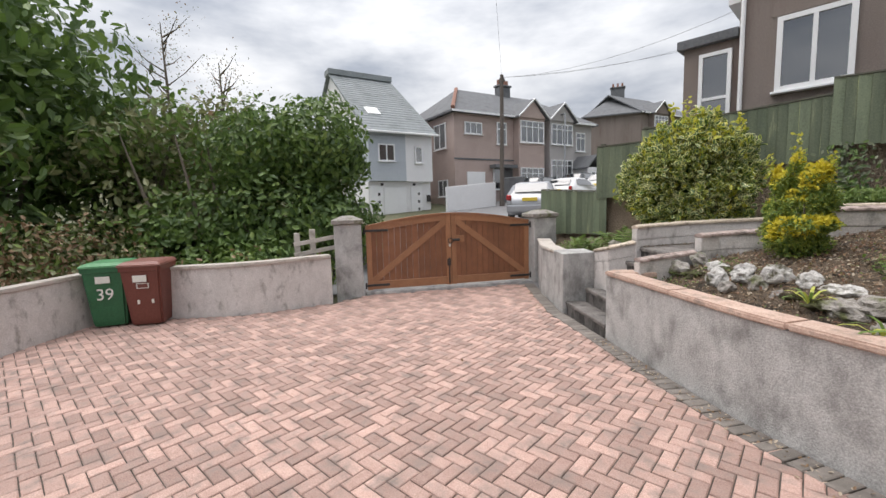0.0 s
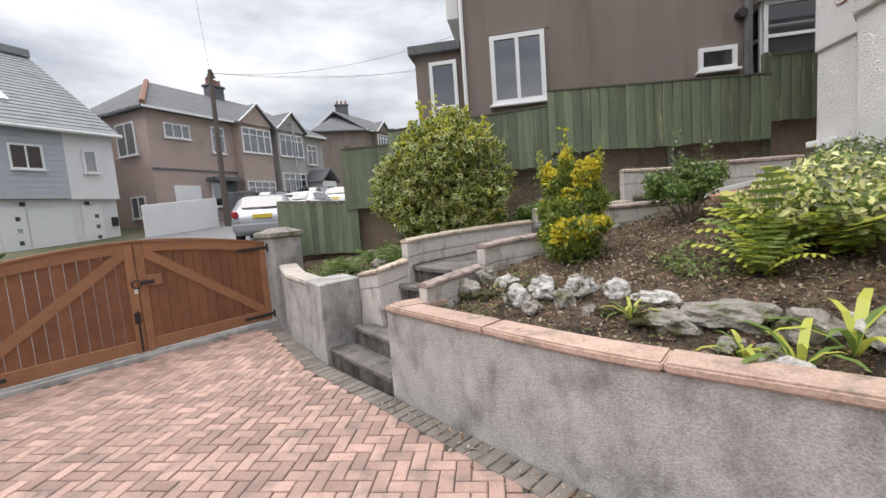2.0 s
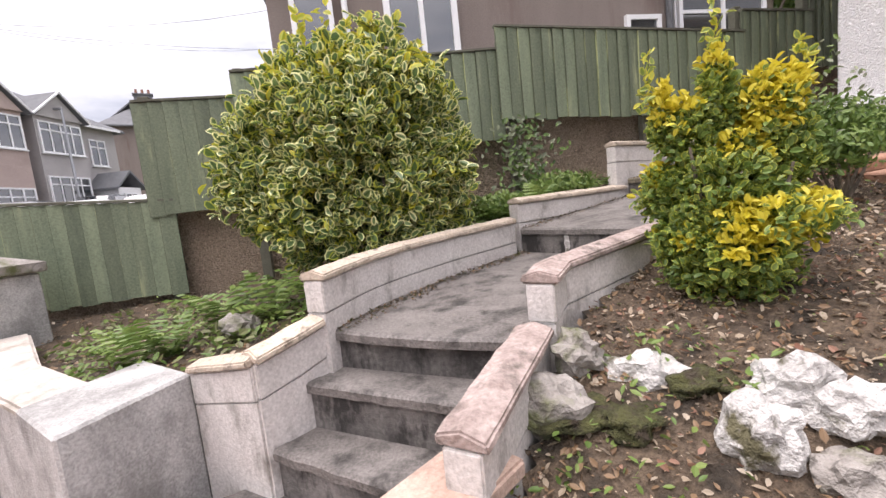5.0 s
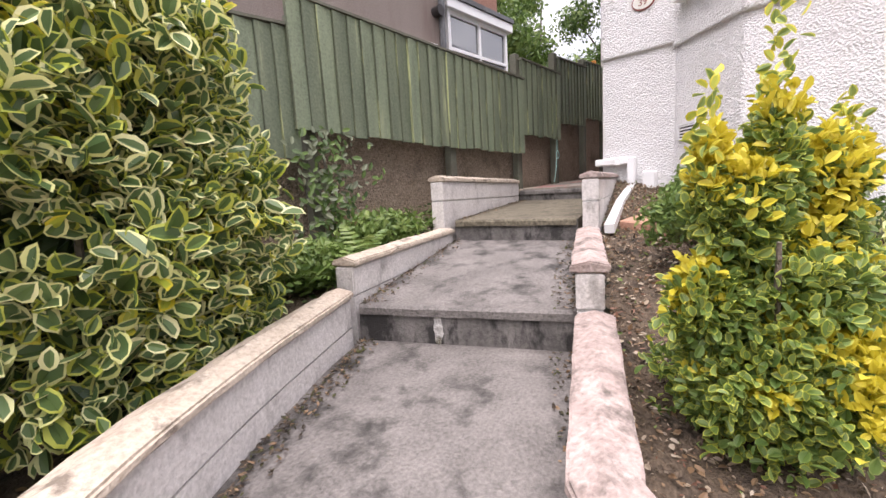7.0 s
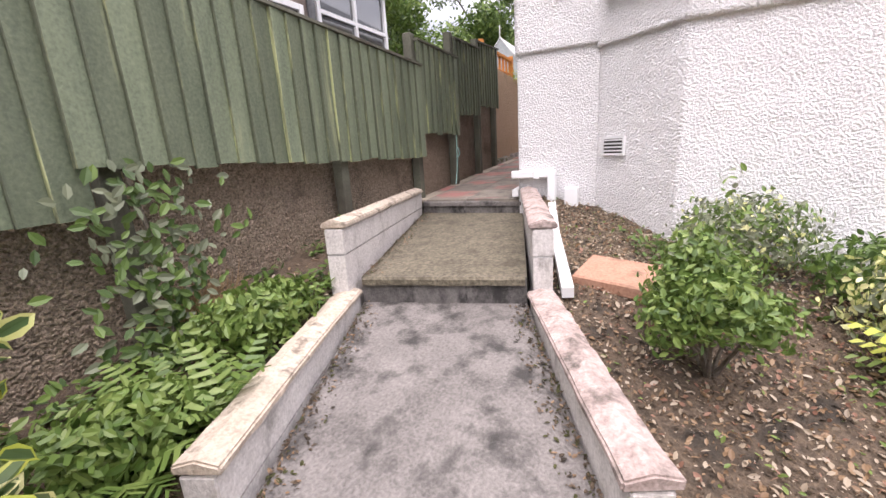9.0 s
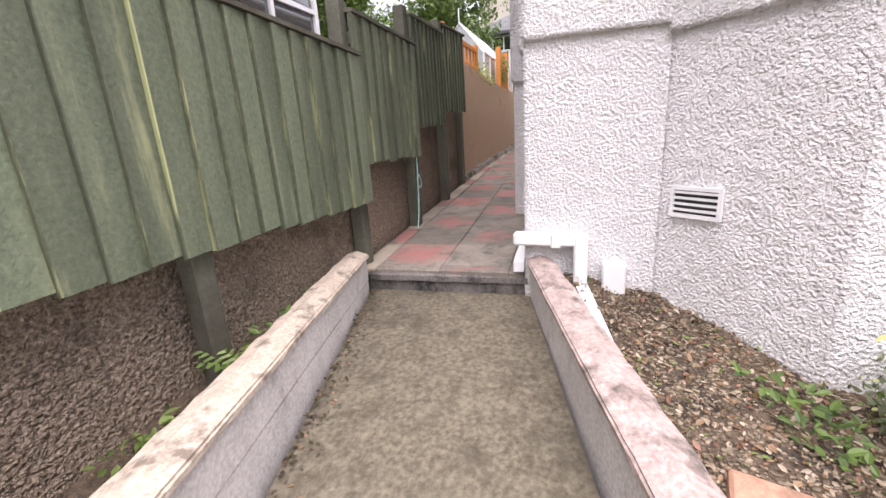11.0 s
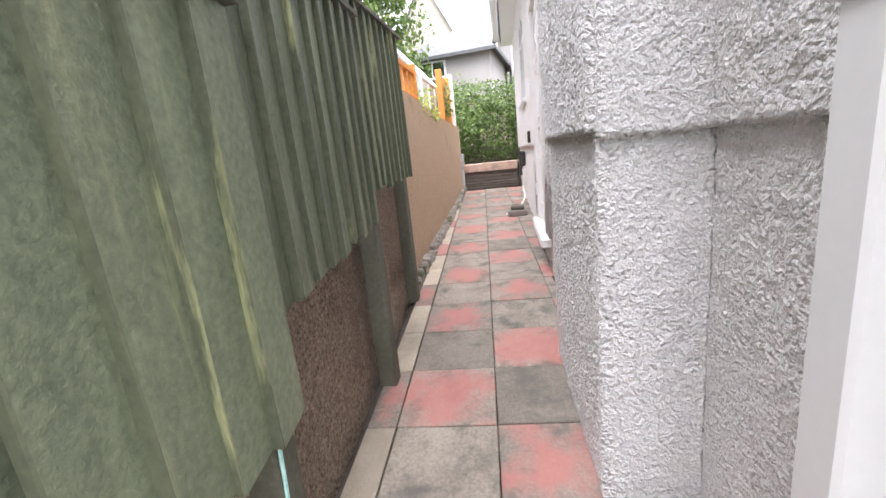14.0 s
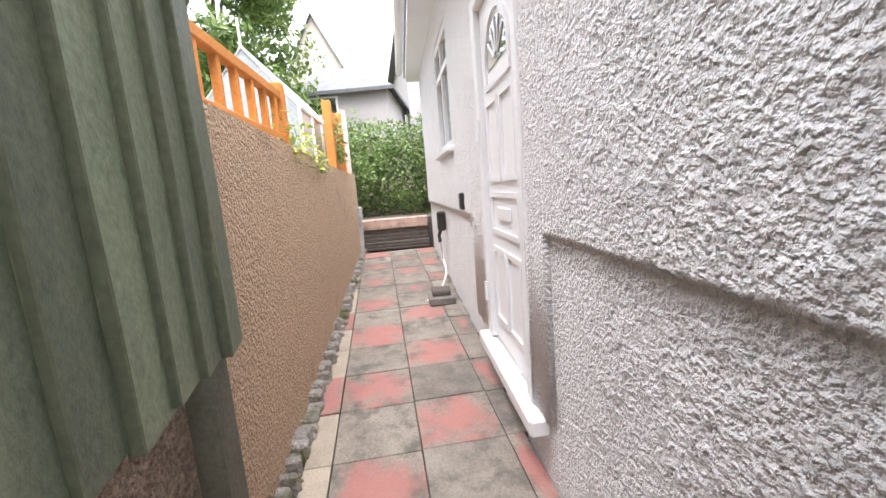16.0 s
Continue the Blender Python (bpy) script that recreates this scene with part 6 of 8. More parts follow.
slab_roof(gh2, Matrix.Identity(4), [[(-0.4, 2.4, 9.9), (-0.4, -6.4, 9.9), (3.5, -2, 12.2)], [(9.4, 2.4, 9.9), (-0.4, 2.4, 9.9), (3.5, -2, 12.2), (6, -2, 12.2)], [(-0.4, -6.4, 9.9), (9.4, -6.4, 9.9), (6, -2, 12.2), (3.5, -2, 12.2)]], SLATE_DARK)
chimney(gh2, Matrix.Identity(4), 1.0, 1.0, 10.2, 11.7, 0.5, 0.5, 1, GREY_RENDER)
window(gh2, Matrix.Translation((-0.04, 1.5, 6.4)) @ Matrix.Rotation(radians(-90), 4, "Z"), 0.8, 0.8, 2)


# ---- plants ----
def leaf_shape(kind):
    """Unit leaf along +y, face towards +z: vertices, faces and a tone for every face."""
    if kind.startswith("rim"):        # a broad oval leaf, folded along the midrib, with an uneven pale margin
        form = int(kind[3:] or 0)
        out = [(0, 0, -0.02), (0.20, 0.20, 0.09), (0.29, 0.52, 0.13), (0.20, 0.84, 0.07), (0, 1.0, -0.08), (-0.20, 0.84, 0.07), (-0.29, 0.52, 0.13), (-0.20, 0.20, 0.09)]
        grow = ((0.62, 0.80, 0.70, 0.55, 0.72, 0.76, 0.60, 0.80), (0.80, 0.62, 0.84, 0.74, 0.60, 0.84, 0.70, 0.64), (0.50, 0.55, 0.46, 0.60, 0.50, 0.66, 0.52, 0.45))[form]
        inn = [(x * g, 0.5 + (y - 0.5) * (0.55 + 0.4 * g), z * g + 0.004) for (x, y, z), g in zip(out, grow)]
        faces = [(8, 9, 10, 11, 12), (8, 12, 13, 14, 15)] + [(i, (i + 1) % 8, 8 + (i + 1) % 8, 8 + i) for i in range(8)]
        return out + inn, faces, [0, 0] + [1] * 8
    if kind == "blade":      # a long, arching strap
        v, f = [], []
        for k, (y, z, w) in enumerate(((0, 0, 0.03), (0.3, 0.22, 0.055), (0.6, 0.30, 0.055), (0.85, 0.22, 0.04), (1.0, 0.08, 0.0))):
            v += [(-w, y, z), (w, y, z)]
            if k:
                f.append((2 * k - 2, 2 * k - 1, 2 * k + 1, 2 * k))
        return v, f, [0] * len(f)
    if kind == "grass":
        v, f = [], []
        for k, (y, z, w) in enumerate(((0, 0, 0.012), (0.4, 0.1, 0.012), (0.75, 0.08, 0.009), (1.0, 0.0, 0.0))):
            v += [(-w, y, z), (w, y, z)]
            if k:
                f.append((2 * k - 2, 2 * k - 1, 2 * k + 1, 2 * k))
        return v, f, [0] * len(f)
    if kind == "fern":       # a pinnate frond
        v, f = [], []
        for k in range(9):
            y = 0.1 + k * 0.1
            z = 0.34 * math.sin(y * 2.2)
            w = 0.20 * math.sin(math.pi * min(1, 0.18 + y * 0.82)) + 0.02
            for s in (-1, 1):
                i = len(v)
                v += [(0, y - 0.035, z), (s * w, y + 0.05, z - 0.05), (s * w * 0.9, y + 0.085, z - 0.05), (0, y + 0.035, z)]
                f.append((i, i + 1, i + 2, i + 3))
        return v, f, [0] * len(f)
    out = [(0, 0, 0), (0.24, 0.35, 0.05), (0.20, 0.72, 0.03), (0, 1.0, -0.05), (-0.20, 0.72, 0.03), (-0.24, 0.35, 0.05)]
    return out, [(0, 1, 2, 3), (0, 3, 4, 5)], [0, 0]


def leaves(name, places, ups, sizes, kind, materials, parent, tones=None, seed=0, flop=0.9, label="", outward=0.0):
    """Many leaves in one mesh. places: points; ups: outward directions; tones: index of the material (pair) for each leaf."""
    rs = np.random.RandomState(seed)
    v, f, tone = leaf_shape(kind)
    v = np.array(v)
    n = len(places)
    P, U = np.array(places), np.array(ups, float)
    U = U + rs.normal(0, flop, (n, 3)) * 0.5
    U /= np.linalg.norm(U, axis=1)[:, None] + 1e-9
    A = rs.normal(0, 1, (n, 3)) + np.array((0, 0, 0.3))
    Y = A - (A * U).sum(1)[:, None] * U * 0.75
    Y /= np.linalg.norm(Y, axis=1)[:, None] + 1e-9
    if outward:            # leaf tips point out of the bush, faces turn upwards
        Y = Y * (1 - outward) + U * outward
        Y /= np.linalg.norm(Y, axis=1)[:, None] + 1e-9
        U = U + np.array((0, 0, 0.9)) + rs.normal(0, 0.5, (n, 3))
    X = np.cross(Y, U)
    X /= np.linalg.norm(X, axis=1)[:, None] + 1e-9
    Z = np.cross(X, Y)
    S = np.array(sizes)[:, None, None]
    V = P[:, None, :] + S * (v[None, :, 0:1] * X[:, None, :] + v[None, :, 1:2] * Y[:, None, :] + v[None, :, 2:3] * Z[:, None, :])
    k = len(v)
    faces, mi = [], []
    tones = [0] * n if tones is None else tones
    per = 2 if kind.startswith("rim") else 1
    for i in range(n):
        o = i * k
        for q, tt in zip(f, tone):
            faces.append(tuple(o + j for j in q))
            mi.append(tones[i] * per + tt)
    me = bpy.data.meshes.new(name)
    me.from_pydata(V.reshape(-1, 3).tolist(), [], faces)
    for m in materials:
        me.materials.append(m)
    me.polygons.foreach_set("material_index", mi)
    ob = new(name, me)
    if parent:
        ob.parent = parent
    if label:
        ob["label"] = label
    return ob


def blob_points(n, centre, radius, seed, lumpy=0.28, shell=0.35, freq=1.6, flat_bottom=-0.8):
    """Points in the uneven outer shell of an ellipsoid, with their outward directions."""
    rs = np.random.RandomState(seed)
    pts, ups = [], []
    c, r = Vector(centre), Vector(radius)
    while len(pts) < n:
        d = Vector(rs.normal(0, 1, 3)).normalized()
        if d.z < flat_bottom:
            continue
        k = 1 + lumpy * noise.noise(d * freq + Vector((seed * 3.7, 0, 0))) + lumpy * 0.6 * noise.noise(d * freq * 3 + Vector((0, seed, 0)))
        if noise.noise(d * 5 + Vector((seed, seed, 0))) < -0.42:
            continue
        k *= 1 - shell * rs.rand() ** 2
        pts.append((c.x + d.x * r.x * k, c.y + d.y * r.y * k, c.z + d.z * r.z * k))
        ups.append(tuple(d))
    return pts, ups


def stems(parent, base, tips, r0=0.02, material=None, name="branch", seed=0):
    rg = random.Random(seed)
    for t in tips:
        b, t = Vector(base), Vector(t)
        mid = b.lerp(t, 0.5) + Vector((rg.uniform(-1, 1), rg.uniform(-1, 1), rg.uniform(0, 1))) * (t - b).length * 0.08
        part(name, tube(bmesh.new(), [b, mid, t], [r0, r0 * 0.7, r0 * 0.3], 6), material or BARK, parent)


rs = np.random.RandomState(11)
# big variegated shrub
sh = thing("variegated_shrub", "large round shrub with cream-edged dark green leaves", "shrub", (-1.46, 6.56, 1.0))
stems(sh, (0, 0, -0.1), [(0.5, 0.1, 0.9), (-0.5, 0.1, 0.9), (0.1, -0.4, 0.8), (0.0, 0.3, 1.3), (-0.2, 0.0, 1.5), (0.3, -0.2, 1.2)], 0.03)
for form, count, grown in ((0, 6200, 0.95), (1, 4200, 1.0), (2, 5200, 0.85)):
    pts, ups = blob_points(count, (-0.08, 0.03, 0.90), (0.86, 0.58, 0.90), 3, 0.30, 0.42, 2.1, -0.85)
    size = rs.uniform(0.055, 0.115, len(pts)) * grown
    tone = [1 if (p[2] > 1.45 and rs.rand() < 0.25) or rs.rand() < 0.05 else (2 if rs.rand() < 0.35 else 0) for p in pts]
    pts = [tuple(Vector(q) + Vector(rs.normal(0, 0.02, 3))) for q in pts]
    leaves("foliage", pts, ups, size, "rim%d" % form, [L_DEEP, L_CREAM, L_LIME, L_YELLOW, L_DARK, L_LIME], sh, tone, 1 + form, 1.3, outward=0.45)
# dark inner leaves that close the middle
pts, ups = blob_points(3000, (-0.08, 0.03, 0.86), (0.50, 0.32, 0.56), 5, 0.3, 0.4, 1.9, -0.9)
leaves("inner_foliage", pts, ups, rs.uniform(0.08, 0.13, len(pts)), "plain", [L_DARK, L_DEEP], sh, rs.randint(0, 2, len(pts)).tolist(), 6, 1.2)
for k, (x, y, h) in enumerate(((-0.35, 0.2, 2.15), (-0.18, 0.3, 2.25), (0.0, 0.1, 2.0), (0.55, 0.2, 1.85))):
    pp = [(x + rs.uniform(-0.05, 0.05), y + rs.uniform(-0.05, 0.05), 1.6 + (h - 1.6) * i / 22) for i in range(23)]
    leaves("shoot", pp, [(rs.uniform(-1, 1), rs.uniform(-1, 1), 0.4) for _ in pp], [0.085] * 23, "rim", [L_LIME, L_YELLOW], sh, None, 20 + k)
# golden shrub
ys = thing("golden_shrub", "upright shrub with bright yellow and green leaves", "shrub", (-0.04, 4.73, 0.98))
stems(ys, (0, 0, -0.05), [(0.2, 0.1, 0.7), (-0.2, 0.0, 0.7), (0.05, -0.2, 0.6), (0.1, 0.1, 1.0), (-0.05, 0.1, 0.9)], 0.018)
pts, ups, tone = [], [], []
LOBES = ((0.0, 0.05, 0.26, 0.30, 0.22, 2600, 0.0), (-0.16, -0.05, 0.36, 0.19, 0.13, 1500, 0.35), (0.16, -0.10, 0.42, 0.26, 0.09, 1700, 0.85), (0.34, -0.02, 0.44, 0.13, 0.07, 600, 0.7), (-0.30, 0.02, 0.56, 0.11, 0.12, 800, 0.2),
         (0.02, 0.0, 0.56, 0.26, 0.17, 2200, 0.15), (0.26, 0.05, 0.66, 0.15, 0.15, 1200, -0.1), (-0.16, 0.0, 0.80, 0.11, 0.14, 800, 0.25), (0.20, 0.0, 0.86, 0.13, 0.15, 1200, 0.95), (-0.29, 0.02, 0.86, 0.06, 0.16, 420, 0.3), (-0.03, 0.0, 0.92, 0.08, 0.20, 620, 0.2), (0.30, 0.0, 0.94, 0.06, 0.07, 260, 0.9), (0.0, -0.12, 0.30, 0.22, 0.14, 1300, 0.3))
for k, (across, deep, z, r, h, n, gold) in enumerate(LOBES):
    x, y, z, r, h, n = (across * 0.86 + deep * 0.51) * 0.74 - 0.02, (-across * 0.51 + deep * 0.86) * 0.74 + 0.02, z * 0.95, r * 0.78, h * 0.98, int(n * 1.25)
    p, u = blob_points(n, (x, y, z), (r, r, h), 80 + k, 0.45, 0.45, 2.3, -0.9)
    for q, d in zip(p, u):
        f = (q[2] - z) / h
        g = 0.16 + 0.62 * gold + 0.35 * f + 0.7 * noise.noise((q[0] * 8, q[1] * 8, q[2] * 8))
        v = rs.rand()
        tone.append(2 if g > 0.42 + 0.35 * v else (0 if v < 0.6 + g * 0.3 else 1))
        ups.append((d[0], d[1], d[2] + 0.5))
    pts += p
leaves("foliage", pts, ups, rs.uniform(0.024, 0.044, len(pts)), "rim1", [L_LIGHT, L_LIME, L_MID, L_LIGHT, L_YELLOW, L_YELLOW], ys, tone, 2, 1.0, outward=0.5)
for k, (x, y, z0, z1) in enumerate(((-0.05, 0.02, 0.95, 1.30), (-0.26, 0.15, 0.85, 1.10), (0.22, -0.11, 0.9, 1.06), (0.0, 0.05, 0.9, 1.12))):
    pp = [(x + rs.uniform(-0.03, 0.03), y + rs.uniform(-0.03, 0.03), z0 + (z1 - z0) * i / 40) for i in range(41)]
    leaves("shoot", pp, [(rs.uniform(-1, 1), rs.uniform(-1, 1), 0.5) for _ in pp], [0.038] * 41, "rim", [L_LIME, L_YELLOW, L_LIGHT, L_LIME], ys, [i % 2 for i in range(41)], 40 + k)


def shrub(name, label, at, radius, n, size, mats, weights, seed, lumpy=0.35, kind="plain", shell=0.6):
    t = thing(name, label, "shrub", at)
    stems(t, (0, 0, -0.05), [(radius[0] * 0.5, 0, radius[2]), (-radius[0] * 0.5, 0.05, radius[2]), (0, radius[1] * 0.5, radius[2] * 1.2), (0.03, -radius[1] * 0.5, radius[2])], 0.012, seed=seed)
    pts, ups = blob_points(n, (0, 0, radius[2] * 1.05), radius, seed, lumpy, shell, 2.2, -0.95)
    r2 = np.random.RandomState(seed)
    tone = r2.choice(len(weights), len(pts), p=np.array(weights) / sum(weights)).tolist()
    leaves("foliage", pts, ups, r2.uniform(size * 0.7, size * 1.3, len(pts)), kind, mats, t, tone, seed)
    return t


s3 = thing("small_shrub", "small many-stemmed shrub with green leaves and pale shoots", "shrub", (1.05, 5.10, bed_height(1.05, 5.10)))
tips = [(-0.26, 0.02, 0.40), (-0.12, -0.12, 0.30), (0.02, 0.06, 0.48), (0.16, -0.06, 0.38), (0.27, 0.08, 0.46), (-0.05, 0.14, 0.40), (0.12, 0.14, 0.28), (-0.20, 0.16, 0.30)]
stems(s3, (0, 0, -0.05), tips, 0.012, seed=21)
pts, ups = [], []
for k, tip in enumerate(tips):
    p, u = blob_points(520, tip, (0.13, 0.13, 0.12), 210 + k, 0.45, 0.7, 2.4, -1.1)
    pts += p
    ups += u
leaves("foliage", pts, ups, rs.uniform(0.025, 0.05, len(pts)), "plain", [L_MID, L_LIGHT, L_DARK], s3, rs.choice(3, len(pts), p=[0.45, 0.4, 0.15]).tolist(), 21)
for k, (x, y, z1) in enumerate(((-0.08, 0.0, 0.88), (0.2, 0.05, 0.74), (-0.02, 0.12, 0.65))):
    pp = [(x + rs.uniform(-0.04, 0.04), y + rs.uniform(-0.04, 0.04), 0.4 + (z1 - 0.4) * i / 40) for i in range(41)]
    leaves("shoot", pp, [(rs.uniform(-1, 1), rs.uniform(-1, 1), 0.5) for _ in pp], [0.04] * 41, "plain", [L_GREYG, L_LIGHT], s3, [i % 2 for i in range(41)], 60 + k)
shrub("grey_shrub", "spreading grey-green shrub with small white flowers", (2.16, 4.82, bed_height(2.16, 4.82)), (0.30, 0.36, 0.24), 2400, 0.04, [L_GREYG, L_MID, L_CREAM], [5, 4, 1], 22)
shrub("cream_shrub", "low cream-variegated shrub beside the ferns", (1.55, 4.0, bed_height(1.55, 4.0)), (0.55, 0.5, 0.27), 4200, 0.05, [L_GREYG, L_CREAM, L_LIGHT], [3, 6, 2], 23)
shrub("green_clump", "low dark green leafy clump under the bay", (2.1, 4.2, bed_height(2.1, 4.2)), (0.4, 0.35, 0.16), 1200, 0.05, [L_MID, L_DARK], [2, 2], 24)


def fern(at, seed, n=16, size=0.5, kind="fern", mats=None, name="fern", label="bright green fern in the soil"):
    t = thing(name, label, "fern", at, group="garden ferns")
    r2 = np.random.RandomState(seed)
    for k in range(n):
        a = math.tau * k / n + r2.uniform(-0.2, 0.2)
        v, f, _ = leaf_shape(kind)
        s = size * r2.uniform(0.65, 1.1)
        bm = bmesh.new()
        vs = [bm.verts.new(p) for p in v]
        for q in f:
            bm.faces.new([vs[i] for i in q])
        o = part("frond", bm, (mats or [L_LIGHT, L_MID])[k % 2], t)
        o.matrix_basis = Matrix.Rotation(a, 4, "Z") @ Matrix.Rotation(radians(r2.uniform(5, 45)), 4, "X") @ Matrix.Scale(s, 4)
    return t


for k, (x, y, s) in enumerate(((1.15, 3.95, 0.62), (1.45, 3.75, 0.66), (1.2, 4.25, 0.5), (0.95, 3.70, 0.4))):
    fern((x, y, bed_height(x, y)), 70 + k, 18, s, "fern", [L_LIME, L_LIGHT], label="yellow-green strap-leaved fern in the flower bed")
for k, (x, y, s) in enumerate(((0.72, 2.95, 0.34), (0.98, 3.0, 0.4), (0.55, 3.08, 0.25), (0.15, 3.62, 0.22))):
    fern((x, y, bed_height(x, y)), 80 + k, 9, s, "blade", [L_LIME, L_MID], label="strap-leaved fern below the stone row")
for k, (x, y, s) in enumerate(((-2.55, 6.35, 0.45), (-2.2, 6.2, 0.45), (-1.9, 6.05, 0.38), (-2.9, 5.85, 0.35), (-0.75, 6.75, 0.35), (-0.35, 6.85, 0.38), (0.0, 6.78, 0.34), (-0.1, 7.05, 0.3), (-2.75, 5.95, 0.3), (1.75, 7.38, 0.28))):
    fern((x, y, verge_height(x, y)), 90 + k, 14, s, "fern", [L_LIGHT, L_MID], label="green fern beside the path wall")
# ground-cover weeds
for name, region, hfun, n, sz, mts, lab in (("weeds", [(-0.5, 6.62), (2.8, 7.52), (2.8, 7.6), (-0.6, 7.5)], verge_height, 1500, 0.05, [L_MID, L_LIGHT, L_DARK], "low green weeds along the plinth wall"),
                                            ("weeds", [(-4.0, 6.6), (-3.0, 5.6), (-1.9, 5.7), (-1.9, 6.4), (-3.5, 7.5)], verge_height, 900, 0.05, [L_MID, L_LIGHT, L_OLIVE], "low weeds behind the step block"),
                                            ("weeds", [(0.4, 4.3), (1.2, 4.6), (1.0, 3.7), (0.6, 3.7)], bed_height, 420, 0.035, [L_MID, L_LIGHT], "patches of small green weeds in the soil"),
                                            ("weeds", [(1.5, 5.0), (2.4, 5.6), (2.3, 4.6), (1.7, 4.5)], bed_height, 500, 0.04, [L_MID, L_DARK], "patches of small green weeds near the bay"),
                                            ("weeds", [(-1.3, 4.3), (-0.6, 4.7), (-0.3, 4.3), (-1.0, 4.0)], bed_height, 160, 0.03, [L_MID, L_LIGHT], "small weeds near the stones")):
    r2 = np.random.RandomState(n)
    x0, x1, y0, y1 = min(p[0] for p in region), max(p[0] for p in region), min(p[1] for p in region), max(p[1] for p in region)
    pp = []
    while len(pp) < n:
        x, y = r2.uniform(x0, x1), r2.uniform(y0, y1)
        if inside(x, y, region) and noise.noise((x * 2.5, y * 2.5, 5)) > -0.15:
            pp.append((x, y, hfun(x, y) + r2.uniform(0, 0.09)))
    o = leaves(name, pp, [(0, 0, 1)] * n, r2.uniform(sz * 0.6, sz * 1.6, n), "plain", mts, None, r2.randint(0, len(mts), n).tolist(), n)
    tagged(o, lab, "weeds", kind="stuff")
# leaf litter and pebbles on the soil
r2 = np.random.RandomState(77)
pp = []
while len(pp) < 30000:
    x, y = r2.uniform(-1.6, 3.0), r2.uniform(1.6, 6.3)
    if inside(x, y, BED):
        pp.append((x, y, bed_height(x, y) + r2.uniform(0.004, 0.02)))
L_RUSSET = leaf_mat("russet_dry_leaf", (0.20, 0.095, 0.06), (0.40, 0.24, 0.175), 0.8)
CHIP = leaf_mat("pale_dry_leaf", (0.40, 0.32, 0.23), (0.58, 0.50, 0.40), 0.8)
tagged(leaves("leaf_litter", pp, [(0, 0, 1)] * len(pp), 0.008 + 0.034 * r2.rand(len(pp)) ** 1.8, "plain", [L_BROWN, CHIP, L_RUSSET, L_LIGHT, SOIL], None, r2.choice(5, len(pp), p=[0.30, 0.26, 0.12, 0.05, 0.27]).tolist(), 5, 0.9), "fallen brown leaves scattered on the soil", "leaf litter", kind="stuff")
pp = []
while len(pp) < 2600:
    x, y = r2.uniform(-4.3, 2.9), r2.uniform(5.3, 7.6)
    if inside(x, y, VERGE):
        pp.append((x, y, verge_height(x, y) + r2.uniform(0.004, 0.02)))
tagged(leaves("leaf_litter", pp, [(0, 0, 1)] * len(pp), r2.uniform(0.012, 0.05, len(pp)), "plain", [L_BROWN, CHIP, SOIL], None, r2.choice(3, len(pp), p=[0.5, 0.2, 0.3]).tolist(), 6, 0.5), "fallen brown leaves on the strip under the fence", "leaf litter", kind="stuff")


def lump(bm, c, r, seed, rough=0.28, sub=2):
    ret = bmesh.ops.create_icosphere(bm, subdivisions=sub, radius=1.0)
    for v in ret["verts"]:
        d = v.co.normalized()
        k = 1 + rough * noise.noise(d * 1.7 + Vector((seed, 0, 0))) + rough * 0.6 * noise.noise(d * 4 + Vector((0, seed, 0))) - rough * 0.15 * abs(noise.noise(d * 7 + Vector((seed, seed, 0))))
        v.co = Vector((c[0] + d.x * r[0] * k, c[1] + d.y * r[1] * k, c[2] + d.z * r[2] * k))


ROCKS = [(-0.66, 4.50, 0.90, 0.17, 0.10, 0.10, 1), (-0.38, 4.22, 0.93, 0.14, 0.10, 0.11, 1), (-0.58, 4.16, 0.86, 0.11, 0.10, 0.12, 1), (-0.36, 4.09, 0.92, 0.11, 0.08, 0.08, 1), (-0.22, 4.02, 0.86, 0.10, 0.10, 0.11, 0), (-0.10, 4.02, 0.97, 0.13, 0.11, 0.12, 1), (-0.06, 3.86, 0.80, 0.10, 0.08, 0.07, 0), (0.13, 3.90, 0.94, 0.12, 0.10, 0.11, 1),
         (0.33, 3.74, 0.92, 0.20, 0.10, 0.07, 1), (0.36, 3.50, 0.83, 0.17, 0.13, 0.10, 0), (0.62, 3.38, 0.90, 0.26, 0.13, 0.10, 0), (0.55, 3.20, 0.77, 0.09, 0.08, 0.07, 0), (0.70, 3.12, 0.78, 0.07, 0.06, 0.05, 0), (0.90, 3.18, 0.88, 0.15, 0.12, 0.11, 0), (1.10, 3.05, 0.90, 0.13, 0.12, 0.11, 1), (0.62, 2.86, 0.78, 0.14, 0.10, 0.08, 1), (-0.46, 4.02, 0.80, 0.09, 0.08, 0.08, 0),
         (-1.02, 4.52, 0.86, 0.13, 0.11, 0.12, 0), (-0.85, 4.62, 0.98, 0.10, 0.09, 0.09, 0), (1.35, 2.9, 0.9, 0.16, 0.13, 0.1, 0), (-2.35, 5.95, 0.95, 0.14, 0.10, 0.08, 0)]
for k, (x, y, z, a, b, c, white) in enumerate(ROCKS):
    bm = bmesh.new()
    lump(bm, (0, 0, 0), (a * 0.88, b * 0.88, c * 0.88), k * 1.7 + 1, 0.42, 3)
    o = finish("garden_rock", bm, ROCK if white else ROCK_GREY, smooth=False)
    o.matrix_basis = pose(x, y, z, 0, 0, -32)
    tagged(o, "white limestone lump in the stone row" if white else "grey mossy stone in the stone row", "rock", "garden stones")
bm = bmesh.new()
